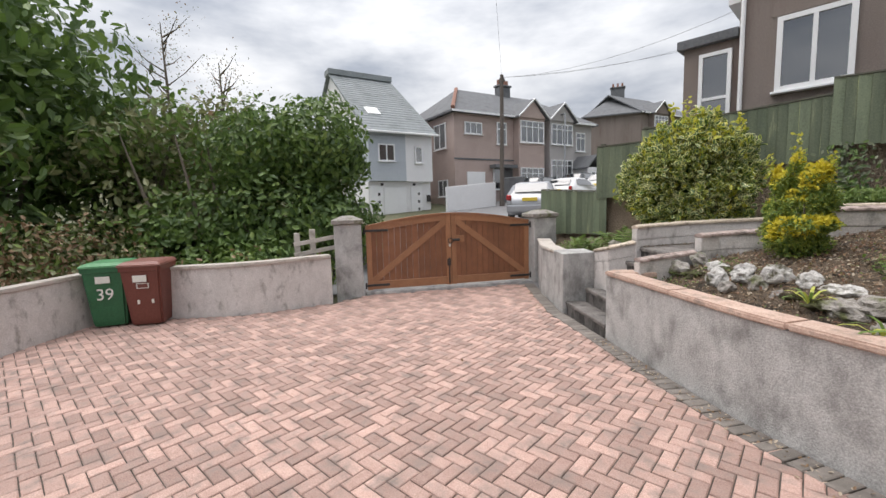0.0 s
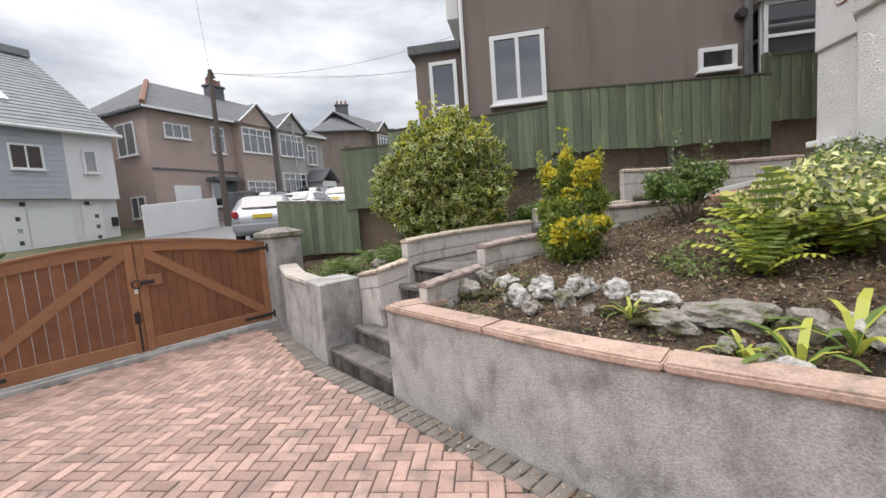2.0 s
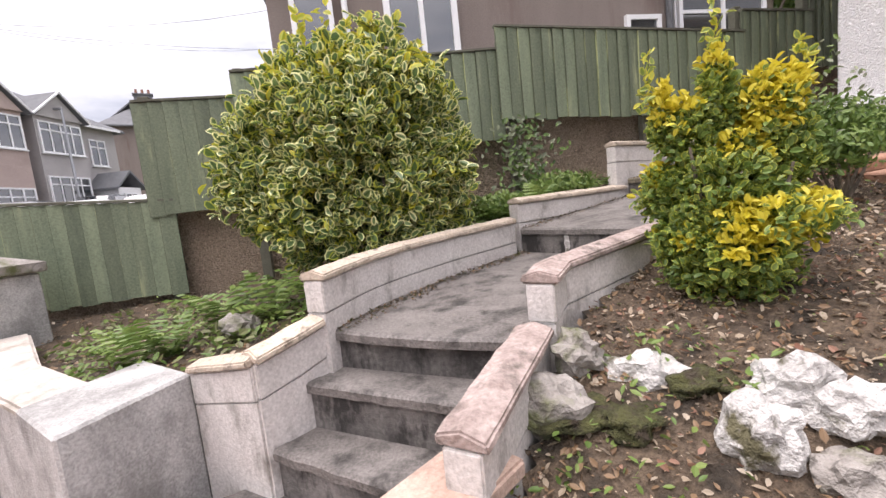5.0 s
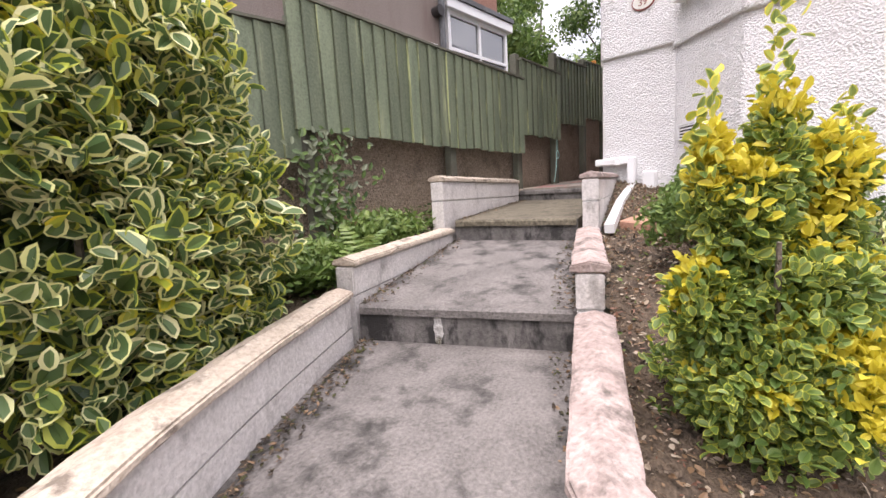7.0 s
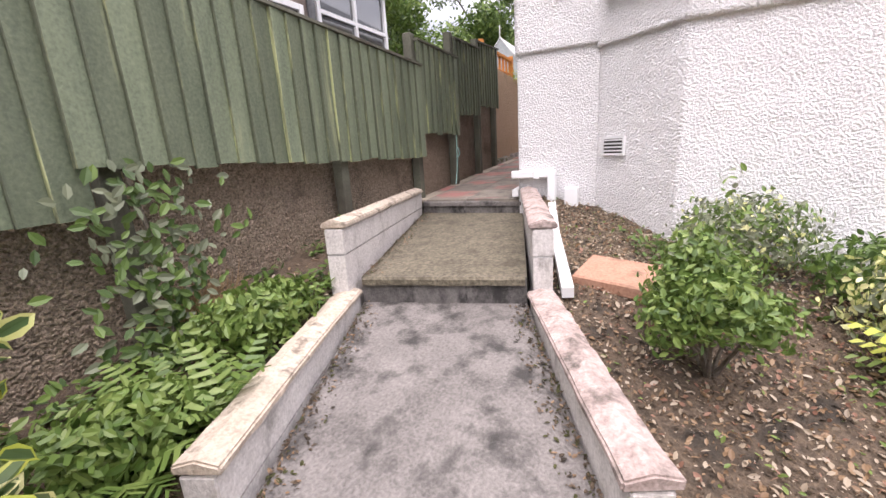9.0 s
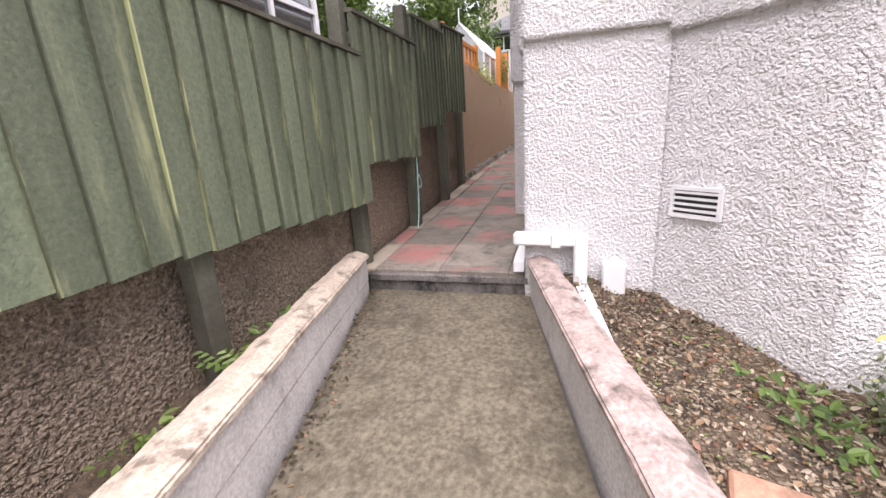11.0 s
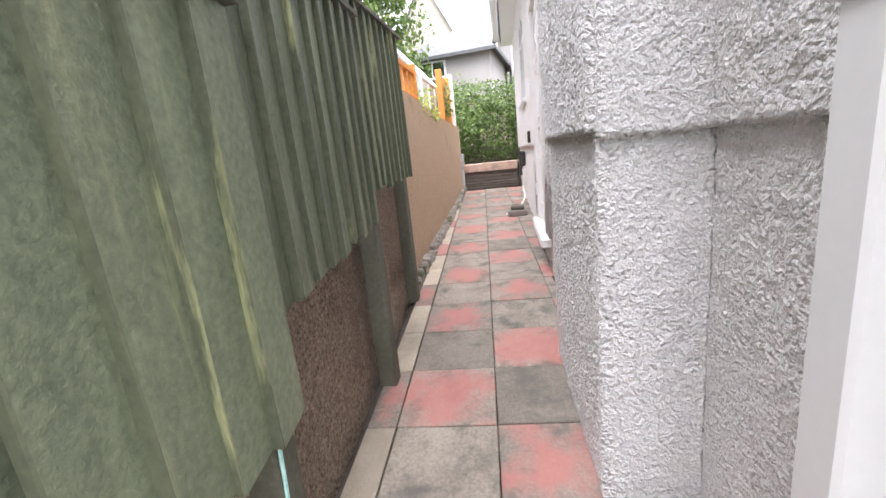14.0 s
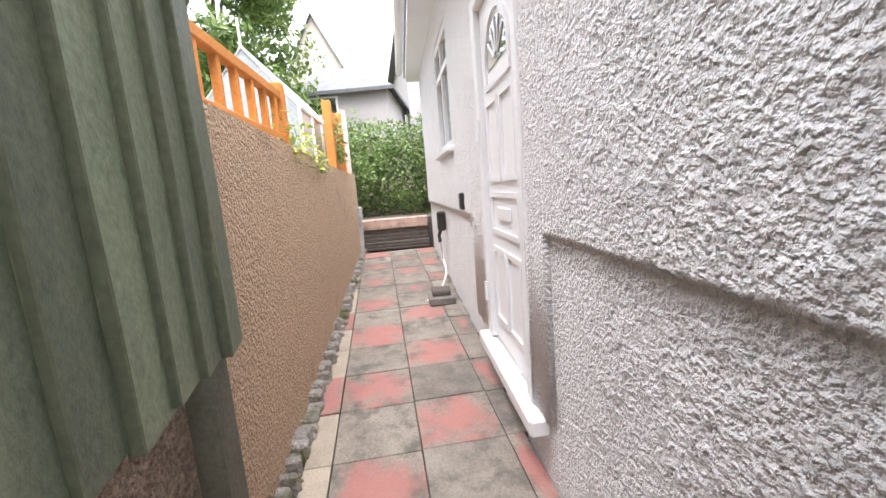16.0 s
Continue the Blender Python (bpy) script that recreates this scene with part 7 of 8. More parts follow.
for k, (x, y, a) in enumerate(((0.28, 3.58, 0.13), (-0.92, 4.48, 0.13), (0.05, 3.75, 0.08), (-0.80, 4.36, 0.10), (-0.55, 4.36, 0.09))):
    lump(bm, (x, y, bed_height(x, y) + 0.0), (a * 1.1, a * 0.8, 0.035), k + 60, 0.7, 3)
tagged(finish("moss_cushion", bm, MOSS, smooth=True), "dark green moss between the stones", "moss", kind="stuff")
# pebbles near the bay
bm = bmesh.new()
r3 = random.Random(8)
n = 0
while n < 5000:
    x, y = r3.uniform(1.7, 2.95), r3.uniform(4.9, 6.25)
    if inside(x, y, BED):
        r = r3.uniform(0.003, 0.009)
        m = Matrix.Translation((x, y, bed_height(x, y) + r * 0.4)) @ Matrix.Rotation(r3.uniform(0, 3), 4, "Z")
        box(bm, -r, r, -r * 0.7, r * 0.7, -r * 0.5, r * 0.5, m)
        n += 1
tagged(finish("gravel", bm, mat("tan_gravel", (0.14, 0.11, 0.075), (0.27, 0.22, 0.155), 20, 0.9, 0.2, 60, island=0.5)), "loose tan gravel below the bay", "gravel", kind="stuff")
TERRACOTTA = mat("worn_terracotta_slab", (0.32, 0.165, 0.105), (0.46, 0.27, 0.19), 9, 0.85, 0.4, 60, (0.20, 0.13, 0.09), (0.55, 0.7), rnd=0.1, stain_scale=5.0)
for x, y, a in ((1.665, 5.50, 0), (1.655, 5.05, 2)):
    o = finish("edging_slab", boxed(-0.19, 0.19, -0.215, 0.215, -0.05, 0.03, 0.01), TERRACOTTA)
    o.matrix_basis = pose(x, y, bed_height(x, y) + 0.035, 4, -5, a - 12)
    tagged(o, "flat reddish paving slab lying in the bed", "slab")

# ivy and dry grass on the plinth wall
iv = thing("ivy", "ivy growing down the plinth wall and post", "ivy", (0.2, 7.45, 2.3))
pp, uu = [], []
for k in range(420):
    z = -1.0 * rs.rand() ** 0.8
    w = 0.07 + 0.12 * (1 - abs(z + 0.3))
    pp.append((rs.normal(0, w), -0.02 - rs.rand() * 0.07, z + 0.05))
    uu.append((0, -1, 0.3))
leaves("foliage", pp, uu, rs.uniform(0.05, 0.085, len(pp)), "plain", [L_MID, L_DARK, L_GREYG], iv, rs.randint(0, 3, len(pp)).tolist(), 31, 0.5)
part("vine", tube(bmesh.new(), [(0, 0, -1.0), (0.05, -0.01, -0.5), (-0.02, 0, 0.05)], 0.01, 6), BARK, iv)
pp = [(rs.uniform(0.25, 0.62), rs.uniform(7.45, 7.6), 1.56 + rs.uniform(-0.05, 0.05)) for _ in range(420)]
o = leaves("dry_grass", pp, [(rs.uniform(-1, 1), -1, 0.2) for _ in pp], rs.uniform(0.12, 0.24, len(pp)), "grass", [DRY_GRASS], None, None, 32, 0.3)
tagged(o, "tuft of dry brown grass at the wall's foot", "dry grass", kind="stuff")
shrub("weed_clump", "bright green leafy weeds between path wall and plinth", (0.45, 7.10, 1.46), (0.34, 0.20, 0.13), 1500, 0.05, [L_LIGHT, L_MID], [3, 2], 27)
shrub("weed_clump", "bright green leafy weeds between path wall and plinth", (-0.25, 6.95, 1.30), (0.30, 0.22, 0.14), 1300, 0.05, [L_LIGHT, L_MID], [3, 2], 28)
hl = thing("young_plant", "broad-leaved young plant growing beside the fence post", "plant", (1.75, 7.40, 1.65))
leaves("foliage", [(rs.normal(0, 0.09), rs.normal(-0.02, 0.06), rs.uniform(-0.06, 0.14)) for _ in range(26)], [(0, -0.3, 1)] * 26, rs.uniform(0.07, 0.13, 26), "plain", [L_LIME, L_LIGHT], hl, rs.randint(0, 2, 26).tolist(), 33)
part("stem", tube(bmesh.new(), [(0, 0, -0.1), (0.02, -0.02, 0.12)], 0.010, 6), L_MID, hl)


# ---- trees ----
def tree(name, label, at, height, crown, n, size, mats, weights, seed, trunk=0.15, clumps=9, spread=0.75, kind="plain", limbs=8, bare=0.3, category="tree"):
    """A tapered trunk with limbs, and a crown of many leaf clumps with gaps between them."""
    t = thing(name, label, category, at)
    rg = random.Random(seed)
    r2 = np.random.RandomState(seed)
    part("trunk", tube(bmesh.new(), [(0, 0, -0.6), (rg.uniform(-0.2, 0.2), rg.uniform(-0.2, 0.2), height * 0.45), (rg.uniform(-0.4, 0.4), rg.uniform(-0.4, 0.4), height * 0.88)], [trunk, trunk * 0.6, trunk * 0.15], 8), BARK, t)
    pts, ups = [], []
    for k in range(clumps):
        a, f = rg.uniform(0, math.tau), rg.uniform(bare, 0.95)
        rad = crown[0] * math.sqrt(max(0.05, 1 - (2 * (f - bare) / (1 - bare) - 0.8) ** 2 * 0.75)) * rg.uniform(0.35, spread)
        c = Vector((math.cos(a) * rad, math.sin(a) * rad, height * f))
        if k < limbs:
            b = Vector((0, 0, height * max(0.12, f - 0.3)))
            part("limb", tube(bmesh.new(), [b, b.lerp(c, 0.5) + Vector((0, 0, 0.12)), c], [trunk * 0.45, trunk * 0.25, trunk * 0.08], 6), BARK, t)
        cr = crown[1] * rg.uniform(0.6, 1.25)
        p, u = blob_points(n // clumps, c, (cr, cr, cr * 0.8), seed * 31 + k, 0.4, 0.75, 1.8, -1.1)
        pts += p
        ups += u
    tone = r2.choice(len(weights), len(pts), p=np.array(weights) / sum(weights)).tolist()
    leaves("crown", pts, ups, r2.uniform(size * 0.6, size * 1.4, len(pts)), kind, mats, t, tone, seed)
    return t


# dense dark shrub-tree behind the back wall
hz = thing("hazel_bush", "large dense dark green leafy bush behind the wall", "bush", (-9.9, 3.9, -1.0))
stems(hz, (0, 0, -0.3), [(1.2, 0.3, 2.6), (-1.2, 0.2, 2.8), (0.3, -1.2, 2.4), (0.2, 0.6, 3.6), (-0.5, -0.6, 3.4)], 0.08)
pts, ups = [], []
for k, (x, y, z, r) in enumerate(((0, 0, 2.2, 1.8), (0.8, 0.8, 2.1, 1.25), (-0.8, -1.3, 2.1, 1.5), (0.5, 0.7, 4.3, 1.3), (-0.3, -0.5, 4.1, 1.25), (0.6, 0.8, 3.8, 1.0), (-0.6, -2.2, 1.6, 1.3), (1.0, -0.9, 1.2, 1.2))):
    p, u = blob_points(2600, (x, y, z), (r, r, r * 0.85), 200 + k, 0.3, 0.45, 1.8, -1.1)
    pts += p
    ups += u
r2 = np.random.RandomState(3)
leaves("foliage", pts, ups, r2.uniform(0.12, 0.22, len(pts)), "plain", [L_DARK, L_MID, L_LIGHT], hz, r2.choice(3, len(pts), p=[0.45, 0.45, 0.10]).tolist(), 9)
T = [("tall_tree", "tall dark tree at the valley's edge", (-14.5, -1.2, -2.0), 9.0, (3.2, 1.5), 7000, 0.22, [L_DARK, L_MID], [2, 2], 41, 14),
     ("tall_tree", "tall dark leafy tree beside the drive", (-11.0, -3.4, -1.6), 7.6, (2.6, 1.3), 7000, 0.18, [L_DARK, L_MID, L_OLIVE], [2, 3, 1], 42, 14),
     ("tree", "olive-green tree in the hedge", (-12.5, 1.6, -1.6), 6.0, (2.3, 1.05), 6000, 0.14, [L_OLIVE, L_MID, L_LIGHT], [3, 2, 0.8], 43, 13),
     ("tree", "olive-green tree in the hedge", (-13.5, 4.0, -1.6), 6.4, (2.4, 1.1), 5500, 0.15, [L_OLIVE, L_MID, L_BROWN], [4, 2, 0.5], 44, 12),
     ("tree", "mid-green tree behind the hedge", (-17.0, 1.5, -2.0), 7.0, (3.0, 1.4), 5000, 0.2, [L_MID, L_DARK], [2, 2], 45, 11),
     ("tree", "dark tree in the valley", (-17.5, -5.0, -2.5), 9.5, (3.6, 1.7), 6000, 0.24, [L_DARK, L_MID], [2, 2], 46, 12),
     ("tree", "light green tree in the valley", (-19, 5.0, -1.8), 6.4, (3.0, 1.4), 4200, 0.2, [L_OLIVE, L_MID], [2, 2], 47, 10),
     ("tree", "dark tree beside the drive", (-9.5, -5.6, -1.2), 7.5, (2.4, 1.3), 5000, 0.18, [L_DARK, L_MID], [2, 2], 48, 12)]
for nm, lab, at, h, cr, n, s, mts, ws, sd, cl in T:
    tree(nm, lab, at, h, (cr[0], cr[1] * 1.2), int(n * 1.5), s * 1.35, mts, ws, sd, 0.16, int(cl * 1.5), 0.95, bare=0.08)
# thin, almost bare trees above them
for k, (x, y, h) in enumerate(((-15.5, 2.6, 9.6), (-17.5, 0.6, 9.0), (-14.5, 3.9, 8.4))):
    t = thing("bare_tree", "thin sparse tree with few grey leaves", "tree", (x, y, -2.0), group="sparse trees")
    rg = random.Random(k + 5)
    part("trunk", tube(bmesh.new(), [(0, 0, -0.5), (0.1, 0.1, h * 0.5), (0.2, 0.0, h)], [0.12, 0.08, 0.015], 7), BARK, t)
    pp, uu = [], []
    for j in range(26):
        f = 0.4 + 0.58 * j / 26
        a = rg.uniform(0, math.tau)
        l = (1.9 * (1.05 - f) + 0.7) * rg.uniform(0.6, 1.1)
        b = Vector((0.1, 0.05, h * f))
        e = b + Vector((math.cos(a) * l, math.sin(a) * l, l * 0.75))
        part("limb", tube(bmesh.new(), [b, b.lerp(e, 0.5) + Vector((0, 0, -0.08)), e], [0.03, 0.018, 0.006], 5), BARK, t)
        for q in range(46):
            c = b.lerp(e, rg.uniform(0.25, 1.05))
            pp.append(tuple(c + Vector((rg.gauss(0, 0.22), rg.gauss(0, 0.22), rg.gauss(0, 0.22)))))
            uu.append((rg.uniform(-1, 1), rg.uniform(-1, 1), 1))
    leaves("foliage", pp, uu, [rg.uniform(0.04, 0.09) for _ in pp], "plain", [L_OLIVE, L_BROWN, L_GREYG], t, [rg.randrange(3) for _ in pp], 300 + k)
# leaning bare stems in the hedge
for k, (x, y, dx, dy) in enumerate(((-9.6, 2.2, -0.9, -0.5), (-9.9, 2.5, -0.5, -0.2), (-10.3, 1.7, -0.9, -0.9))):
    o = finish("leaning_stem", tube(bmesh.new(), [(x, y, -1.2), (x + dx * 0.5, y + dy * 0.5, 1.3), (x + dx, y + dy, 3.4)], [0.07, 0.05, 0.015], 7), BARK)
    tagged(o, "thin leaning grey stem in the hedge", "stem", "leaning stems")
# brambles and undergrowth over the walls
for name, lab, cs, n, s, mts, ws in (("brambles", "brown and green bramble thicket behind the wall", [(-9.2, -1.5, 0.6, 1.3), (-8.4, -2.8, 0.6, 1.2), (-10.0, -0.2, 0.5, 1.3), (-7.4, -3.6, 0.6, 1.2), (-9.8, 0.9, 0.0, 1.0), (-11.2, -2.0, 0.6, 1.5)], 2600, 0.10, [L_BROWN, L_OLIVE, L_LIGHT], [3, 3, 1.2]),
                                     ("undergrowth", "leafy bramble growing over the curved wall", [(-7.6, 2.2, 0.35, 0.75), (-8.1, 1.3, 0.2, 0.8), (-7.1, 3.0, 0.3, 0.6), (-8.9, 2.0, 0.0, 1.0)], 900, 0.10, [L_MID, L_LIGHT, L_BROWN], [4, 2, 0.7]),
                                     ("hedge", "dense ivy hedge on the bank beyond the terrace", [(14.0, 8.6, 3.4, 1.1), (14.0, 7.2, 3.4, 1.15), (14.0, 5.9, 3.4, 1.1), (14.3, 9.9, 3.5, 1.2), (14.2, 7.9, 4.1, 0.95), (14.2, 6.4, 4.1, 0.95)], 4200, 0.075, [L_DARK, L_MID, L_LIGHT], [4, 3, 1.3])):
    t = thing(name, lab, "hedge" if name == "hedge" else "undergrowth")
    pts, ups = [], []
    for k, (x, y, z, r) in enumerate(cs):
        p, u = blob_points(n, (x, y, z), (r, r, r * 0.8), 500 + k + n, 0.4, 0.6, 2.0, -1.1)
        pts += p
        ups += u
    r2 = np.random.RandomState(n)
    leaves("foliage", pts, ups, r2.uniform(s * 0.6, s * 1.4, len(pts)), "plain", mts, t, r2.choice(3, len(pts), p=np.array(ws) / sum(ws)).tolist(), n)
# trees over the fence at the back
tree("tree", "bright green leafy tree beyond the back gardens", (18.0, 12.1, 3.5), 8.2, (2.5, 1.25), 30000, 0.17, [L_MID, L_LIGHT, L_DARK], [3, 2, 2], 61, 0.15, 24, 0.95, bare=0.1)
tree("tree", "bright green leafy tree beyond the back gardens", (14.5, 14.0, 3.0), 7.2, (2.4, 1.1), 14000, 0.18, [L_MID, L_LIGHT, L_DARK], [3, 2, 1], 62, 0.15, 13, 0.9, bare=0.1)
tree("tree", "bright green leafy tree beyond the back gardens", (10.5, 13.5, 2.6), 6.2, (2.0, 1.0), 10000, 0.17, [L_MID, L_LIGHT, L_DARK], [3, 2, 1], 63, 0.15, 11, 0.9, bare=0.1)

# climbing leaves on the tan wall's balustrade, a dense low tree row behind it
for name, lab, box6, n, s2, mts in (("climber", "yellow-green climbing plant over the tan wall", (7.9, 9.2, 7.85, 8.1, 3.52, 3.86), 420, 0.05, [L_LIME, L_LIGHT]),
                                    ("climber", "green climbing plant on the orange screen", (10.3, 10.9, 7.9, 8.0, 3.7, 4.2), 160, 0.06, [L_LIGHT, L_MID])):
    r2 = np.random.RandomState(n)
    t = thing(name, lab, "climber")
    pp = [(r2.uniform(box6[0], box6[1]), r2.uniform(box6[2], box6[3]), box6[4] + (box6[5] - box6[4]) * r2.rand() ** 1.5) for _ in range(n)]
    leaves("foliage", pp, [(0, -0.5, 1)] * n, r2.uniform(s2 * 0.6, s2 * 1.5, n), "plain", mts, t, r2.randint(0, 2, n).tolist(), n)
# dry leaves, grit and weeds gathered along path edges
r2 = np.random.RandomState(5)
pp, uu = [], []
edges = [(STEPS[4][0], (-1.05, 5.95), 1.01, 1.06), ((-1.05, 5.95), STEPS[5][0], 1.06, 1.10), (STEPS[5][0], STEPS[6][0], 1.29, 1.44), (STEPS[6][0], STEPS[7][0], 1.60, 1.68), (STEPS[5][1], STEPS[6][1], 1.29, 1.44), (STEPS[4][1], STEPS[5][1], 1.01, 1.10)]
for a, b, z0, z1 in edges:
    a, b = Vector(a), Vector(b)
    side = 1 if a in [Vector(STEPS[5][1]), Vector(STEPS[4][1])] else -1
    nn = Vector((-(b - a).y, (b - a).x)).normalized() * side
    for k in range(420):
        f = r2.rand()
        p = a.lerp(b, f) + nn * (0.012 + 0.11 * r2.rand() ** 3)
        pp.append((p.x, p.y, z0 + (z1 - z0) * f + 0.006))
        uu.append((0, 0, 1))
tagged(leaves("edge_litter", pp, uu, r2.uniform(0.008, 0.03, len(pp)), "plain", [SOIL, L_BROWN, MOSS], None, r2.choice(3, len(pp), p=[0.5, 0.2, 0.3]).tolist(), 8, 0.5), "dark leaf grit and moss along the path's edges", "leaf litter", kind="stuff")
pp = []
run = [Vector(p) for p in RET[:16]]
for k in range(260):
    i = r2.randint(0, len(run) - 1)
    p = run[i].lerp(run[i + 1], r2.rand())
    pp.append((p.x - abs(r2.normal(0, 0.10)) * 0.6 - 0.02, p.y - abs(r2.normal(0, 0.10)) - 0.02, 0.006))
for k in range(90):
    p = GR.lerp(Vector((-2.72, 4.97)), r2.rand())
    pp.append((p.x - abs(r2.normal(0, 0.12)) - 0.12, p.y - abs(r2.normal(0, 0.12)) - 0.14, 0.006))
for k in range(60):
    pp.append((r2.uniform(-5, 0), r2.uniform(0.5, 3.2), 0.006))
pp = [p for p in pp if inside(p[0], p[1], DRIVE)]
tagged(leaves("fallen_leaves", pp, [(0, 0, 1)] * len(pp), r2.uniform(0.012, 0.045, len(pp)), "plain", [L_BROWN, CHIP], None, r2.randint(0, 2, len(pp)).tolist(), 9, 0.5), "a few dry leaves blown onto the paving", "fallen leaves", kind="stuff")


# ---- block paving of the drive: herringbone, each block a piece ----
drive = tagged(new("drive_paving"), "herringbone red block paving of the drive", "paving", kind="structure")
BL, BW = 0.200, 0.100
PA = radians(4)
ux, uy = Vector((math.cos(PA), math.sin(PA))), Vector((-math.sin(PA), math.cos(PA)))
EDGE = [tuple(GR + GD * 0.0 - GN * 0.2), (-2.75, 4.95), *RET]
EDGE_IN = offset_line(EDGE, -0.15)
INNER = [(-4.9, -3.2), (-6.98, -1.12), (-7.86, -0.2), (-7.17, 0.69), (-6.38, 1.7), (-6.02, 2.95), tuple(GL - GN * 0.11), tuple(GR - GN * 0.11 - GD * 0.2), *EDGE_IN[1:], (3.0, -4.0), (-2.0, -6.5)]


def block_mesh(name, l, w, mt, gap=0.008, h=0.03):
    bm = bmesh.new()
    a, b = l / 2 - gap / 2, w / 2 - gap / 2
    c = 0.008
    lo = [bm.verts.new(p) for p in ((-a, -b, -h), (a, -b, -h), (a, b, -h), (-a, b, -h))]
    md = [bm.verts.new(p) for p in ((-a, -b, -c * 0.7), (a, -b, -c * 0.7), (a, b, -c * 0.7), (-a, b, -c * 0.7))]
    hi = [bm.verts.new(p) for p in ((-a + c, -b + c, 0), (a - c, -b + c, 0), (a - c, b - c, 0), (-a + c, b - c, 0))]
    for r, s in ((lo, md), (md, hi)):
        for k in range(4):
            bm.faces.new((r[k], r[(k + 1) % 4], s[(k + 1) % 4], s[k]))
    bm.faces.new(hi)
    me = bpy.data.meshes.new(name)
    bmesh.ops.recalc_face_normals(bm, faces=bm.faces)
    bm.to_mesh(me)
    bm.free()
    me.materials.append(mt)
    return me


block = block_mesh("paver", BL, BW, PAVER)
bverts = np.array([v.co for v in block.vertices])
bfaces = [tuple(p.vertices) for p in block.polygons]
rg = random.Random(12)
singles, V, F = 0, [], []
cells = []
for i in range(-150, 150):
    for j in range(-150, 150):
        # herringbone of 2 x 1 blocks on a square lattice: phase along the diagonal decides which block starts in the cell
        ph = (i - j) % 4
        if ph == 0:
            cells.append((i + 1.0, j + 0.5, 0))
        elif ph == 3:
            cells.append((i + 0.5, j + 1.0, 1))
for cx, cy, turned in cells:
    p = Vector((-2.6, 1.6)) + ux * cx * BW + uy * cy * BW
    if not inside(p.x, p.y, INNER):
        continue
    m = Matrix.Translation((p.x, p.y, rg.uniform(-0.003, 0.002))) @ Matrix.Rotation(PA + (math.pi / 2 if turned else 0) + rg.gauss(0, 0.008), 4, "Z") @ Matrix.Rotation(rg.gauss(0, 0.008), 4, "X") @ Matrix.Rotation(rg.gauss(0, 0.005), 4, "Y")
    near = -1.75 < p.x < 0.2 and 0.9 < p.y < 3.9
    if near and singles < 300:
        o = new("paver", block)
        o.parent, o.matrix_basis = drive, m
        singles += 1
    else:
        k = len(V) * len(bverts)
        M = np.array(m)
        V.append(bverts @ M[:3, :3].T + M[:3, 3])
        F += [tuple(k + q for q in f) for f in bfaces]
me = bpy.data.meshes.new("pavers")
me.from_pydata(np.concatenate(V).tolist(), [], F)
me.materials.append(PAVER_STUFF)
o = new("pavers", me)
o.parent = drive
tagged(o, kind="stuff")
# charcoal edge course along the wall
edge_me = block_mesh("edge_paver", 0.20, 0.10, PAVER_GREY)
run = [Vector(p) for p in offset_line(EDGE, -0.105)]
s, total = 0.05, sum((b - a).length for a, b in zip(run, run[1:]))
made = 0
for a, b in zip(run, run[1:]):
    d, l = (b - a).normalized(), (b - a).length
    while s < l:
        p = a + d * s
        if p.x < 1.6:
            o = new("edge_paver", edge_me)
            o.parent = drive
            o.matrix_basis = Matrix.Translation((p.x, p.y, rg.uniform(0.006, 0.009))) @ Matrix.Rotation(math.atan2(d.y, d.x) + math.pi / 2 + rg.gauss(0, 0.01), 4, "Z")
        s += 0.103
    s -= l

# ---- paving slabs of the alley: two full columns and cut edge strips ----
alley = tagged(new("alley_paving"), "red and grey concrete paving slabs of the side alley", "paving", kind="structure")


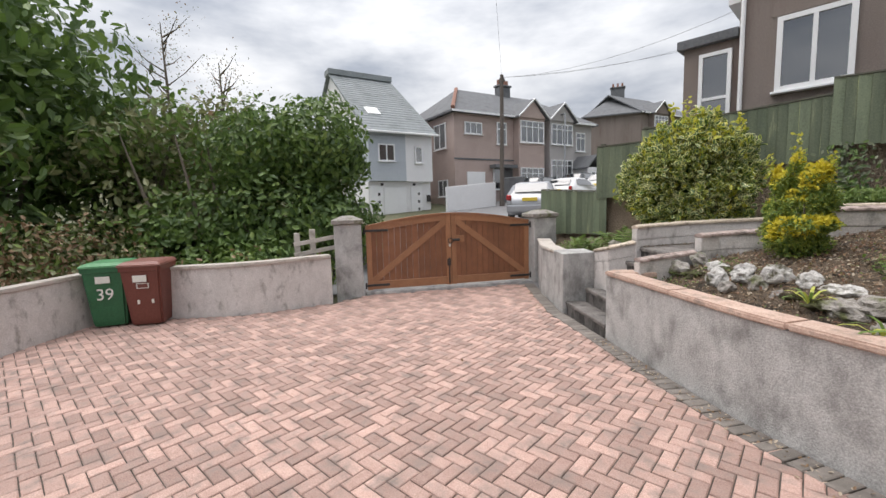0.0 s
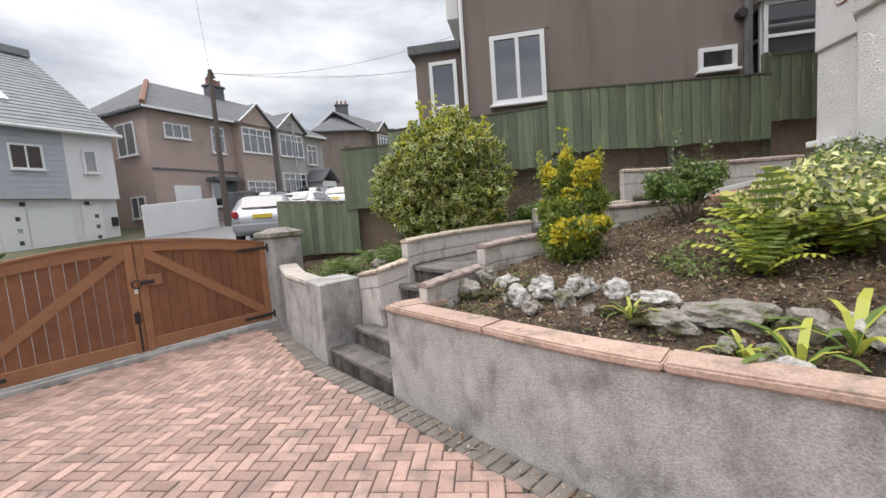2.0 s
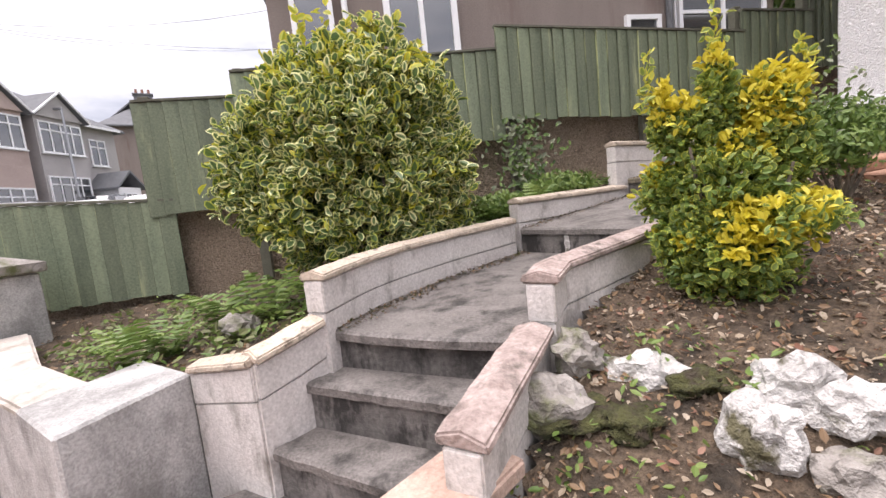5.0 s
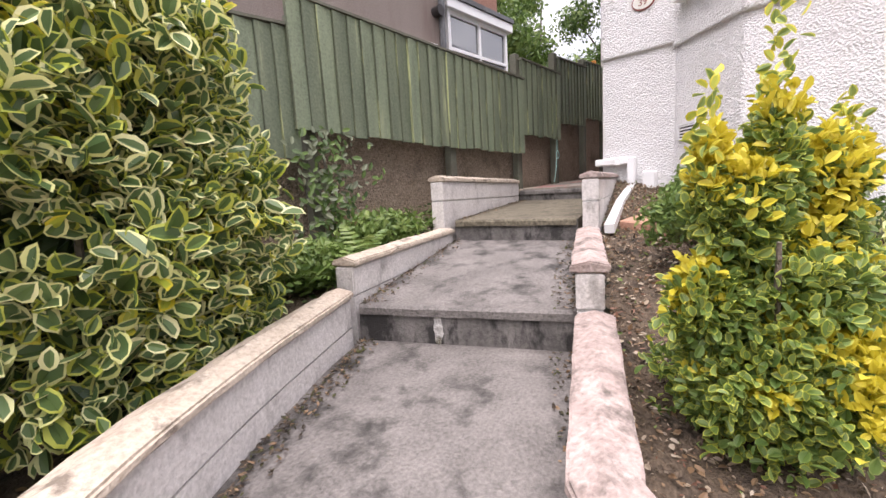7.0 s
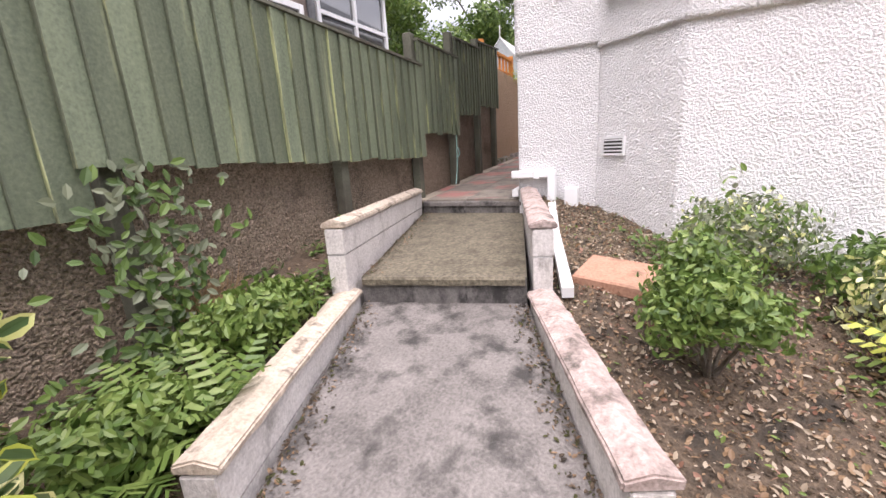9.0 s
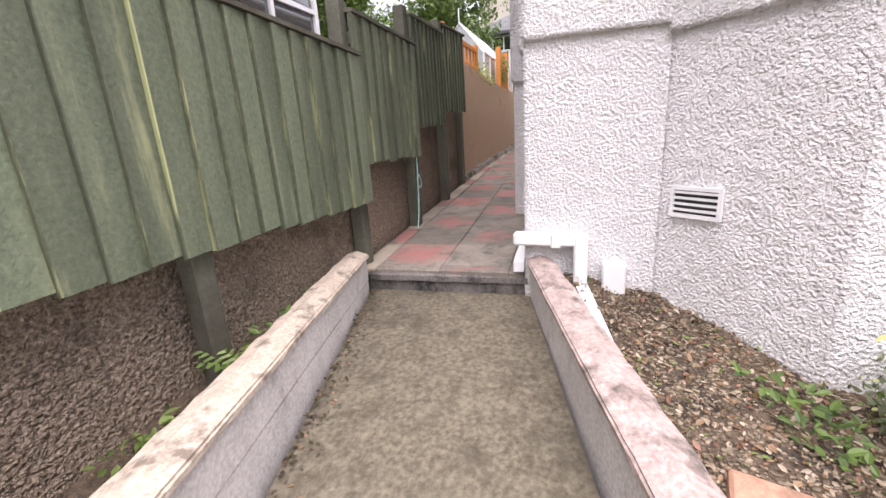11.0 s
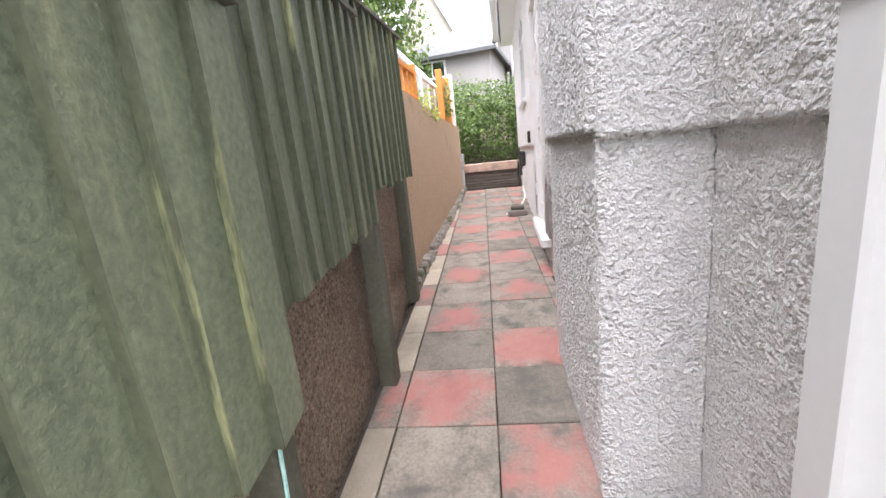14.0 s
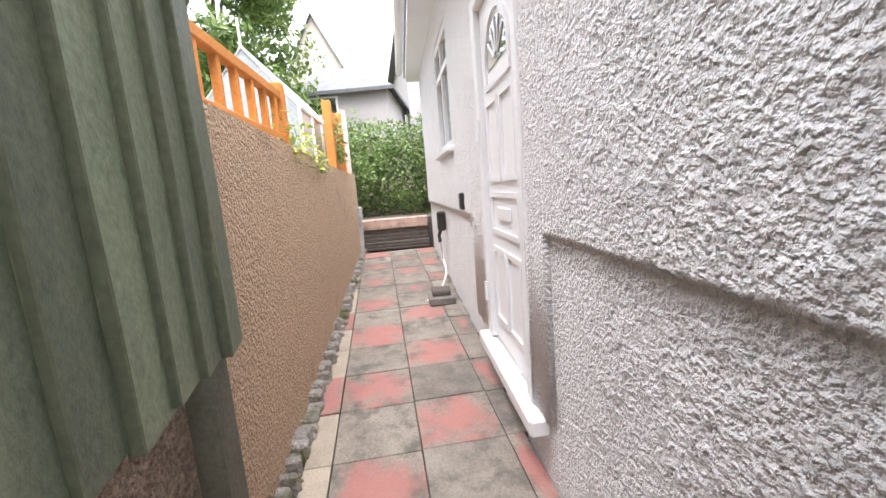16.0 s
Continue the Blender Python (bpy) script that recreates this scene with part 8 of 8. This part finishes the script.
def slab_mesh(name, l, w, mt):
    bm = bmesh.new()
    a, b, c = l / 2 - 0.002, w / 2 - 0.002, 0.004
    lo = [bm.verts.new(p) for p in ((-a, -b, -0.04), (a, -b, -0.04), (a, b, -0.04), (-a, b, -0.04))]
    md = [bm.verts.new(p) for p in ((-a, -b, -c), (a, -b, -c), (a, b, -c), (-a, b, -c))]
    hi = [bm.verts.new(p) for p in ((-a + c, -b + c, 0), (a - c, -b + c, 0), (a - c, b - c, 0), (-a + c, b - c, 0))]
    for r, s in ((lo, md), (md, hi)):
        for k in range(4):
            bm.faces.new((r[k], r[(k + 1) % 4], s[(k + 1) % 4], s[k]))
    bm.faces.new(hi)
    me = bpy.data.meshes.new(name)
    bmesh.ops.recalc_face_normals(bm, faces=bm.faces)
    bm.to_mesh(me)
    bm.free()
    me.materials.append(mt)
    return me


P = 0.441
meshes = {mt.name: slab_mesh("slab", P, P, mt) for mt in (SLAB_GREY, SLAB_RED, SLAB_EDGE)}
slope = math.atan(0.045)
axis = math.atan2(7.27 - 7.02, 7.93 - 3.60)
ax, ay = Vector((math.cos(axis), math.sin(axis))), Vector((-math.sin(axis), math.cos(axis)))
o0 = Vector((3.478, 7.013))            # a joint of the middle line
for i in range(-2, 21):
    for col in range(-2, 3):
        c = o0 + ax * (i + 0.5) * P
        if col in (0, -1):
            c = c + ay * (P / 2 if col == 0 else -P / 2)
            red = (i + col) % 2 == 1
            me, sx, sy = meshes[(SLAB_RED if red else SLAB_GREY).name], 1, 1
        elif col == 1:
            c = c + ay * (P + 0.07)
            me, sx, sy = meshes[(SLAB_EDGE if i % 3 else SLAB_RED).name], 1, 0.30
        elif col == -2:
            wy = 6.44 if c.x < 4.5 else wall_y(c.x)
            gap = (c - ay * P).y - wy - 0.01
            if gap < 0.04:
                continue
            c = c - ay * (P + gap / 2)
            me, sx, sy = meshes[(SLAB_RED if (i % 2) else SLAB_GREY).name], 1, gap / P
        else:
            continue
        if c.x > 12.4 or c.x < 3.05:
            if c.x > 12.4:
                continue
            sx = 0.25
            c = c + ax * P * 0.375
        z = alley_z(c.x) + 0.0 + rg.uniform(-0.004, 0.003)
        o = new("slab", me)
        o.parent = alley
        o.matrix_basis = Matrix.Translation((c.x, c.y, z)) @ Matrix.Rotation(axis + rg.gauss(0, 0.004), 4, "Z") @ Matrix.Rotation(-slope + rg.gauss(0, 0.004), 4, "Y") @ Matrix.Diagonal((sx, sy, 1, 1))
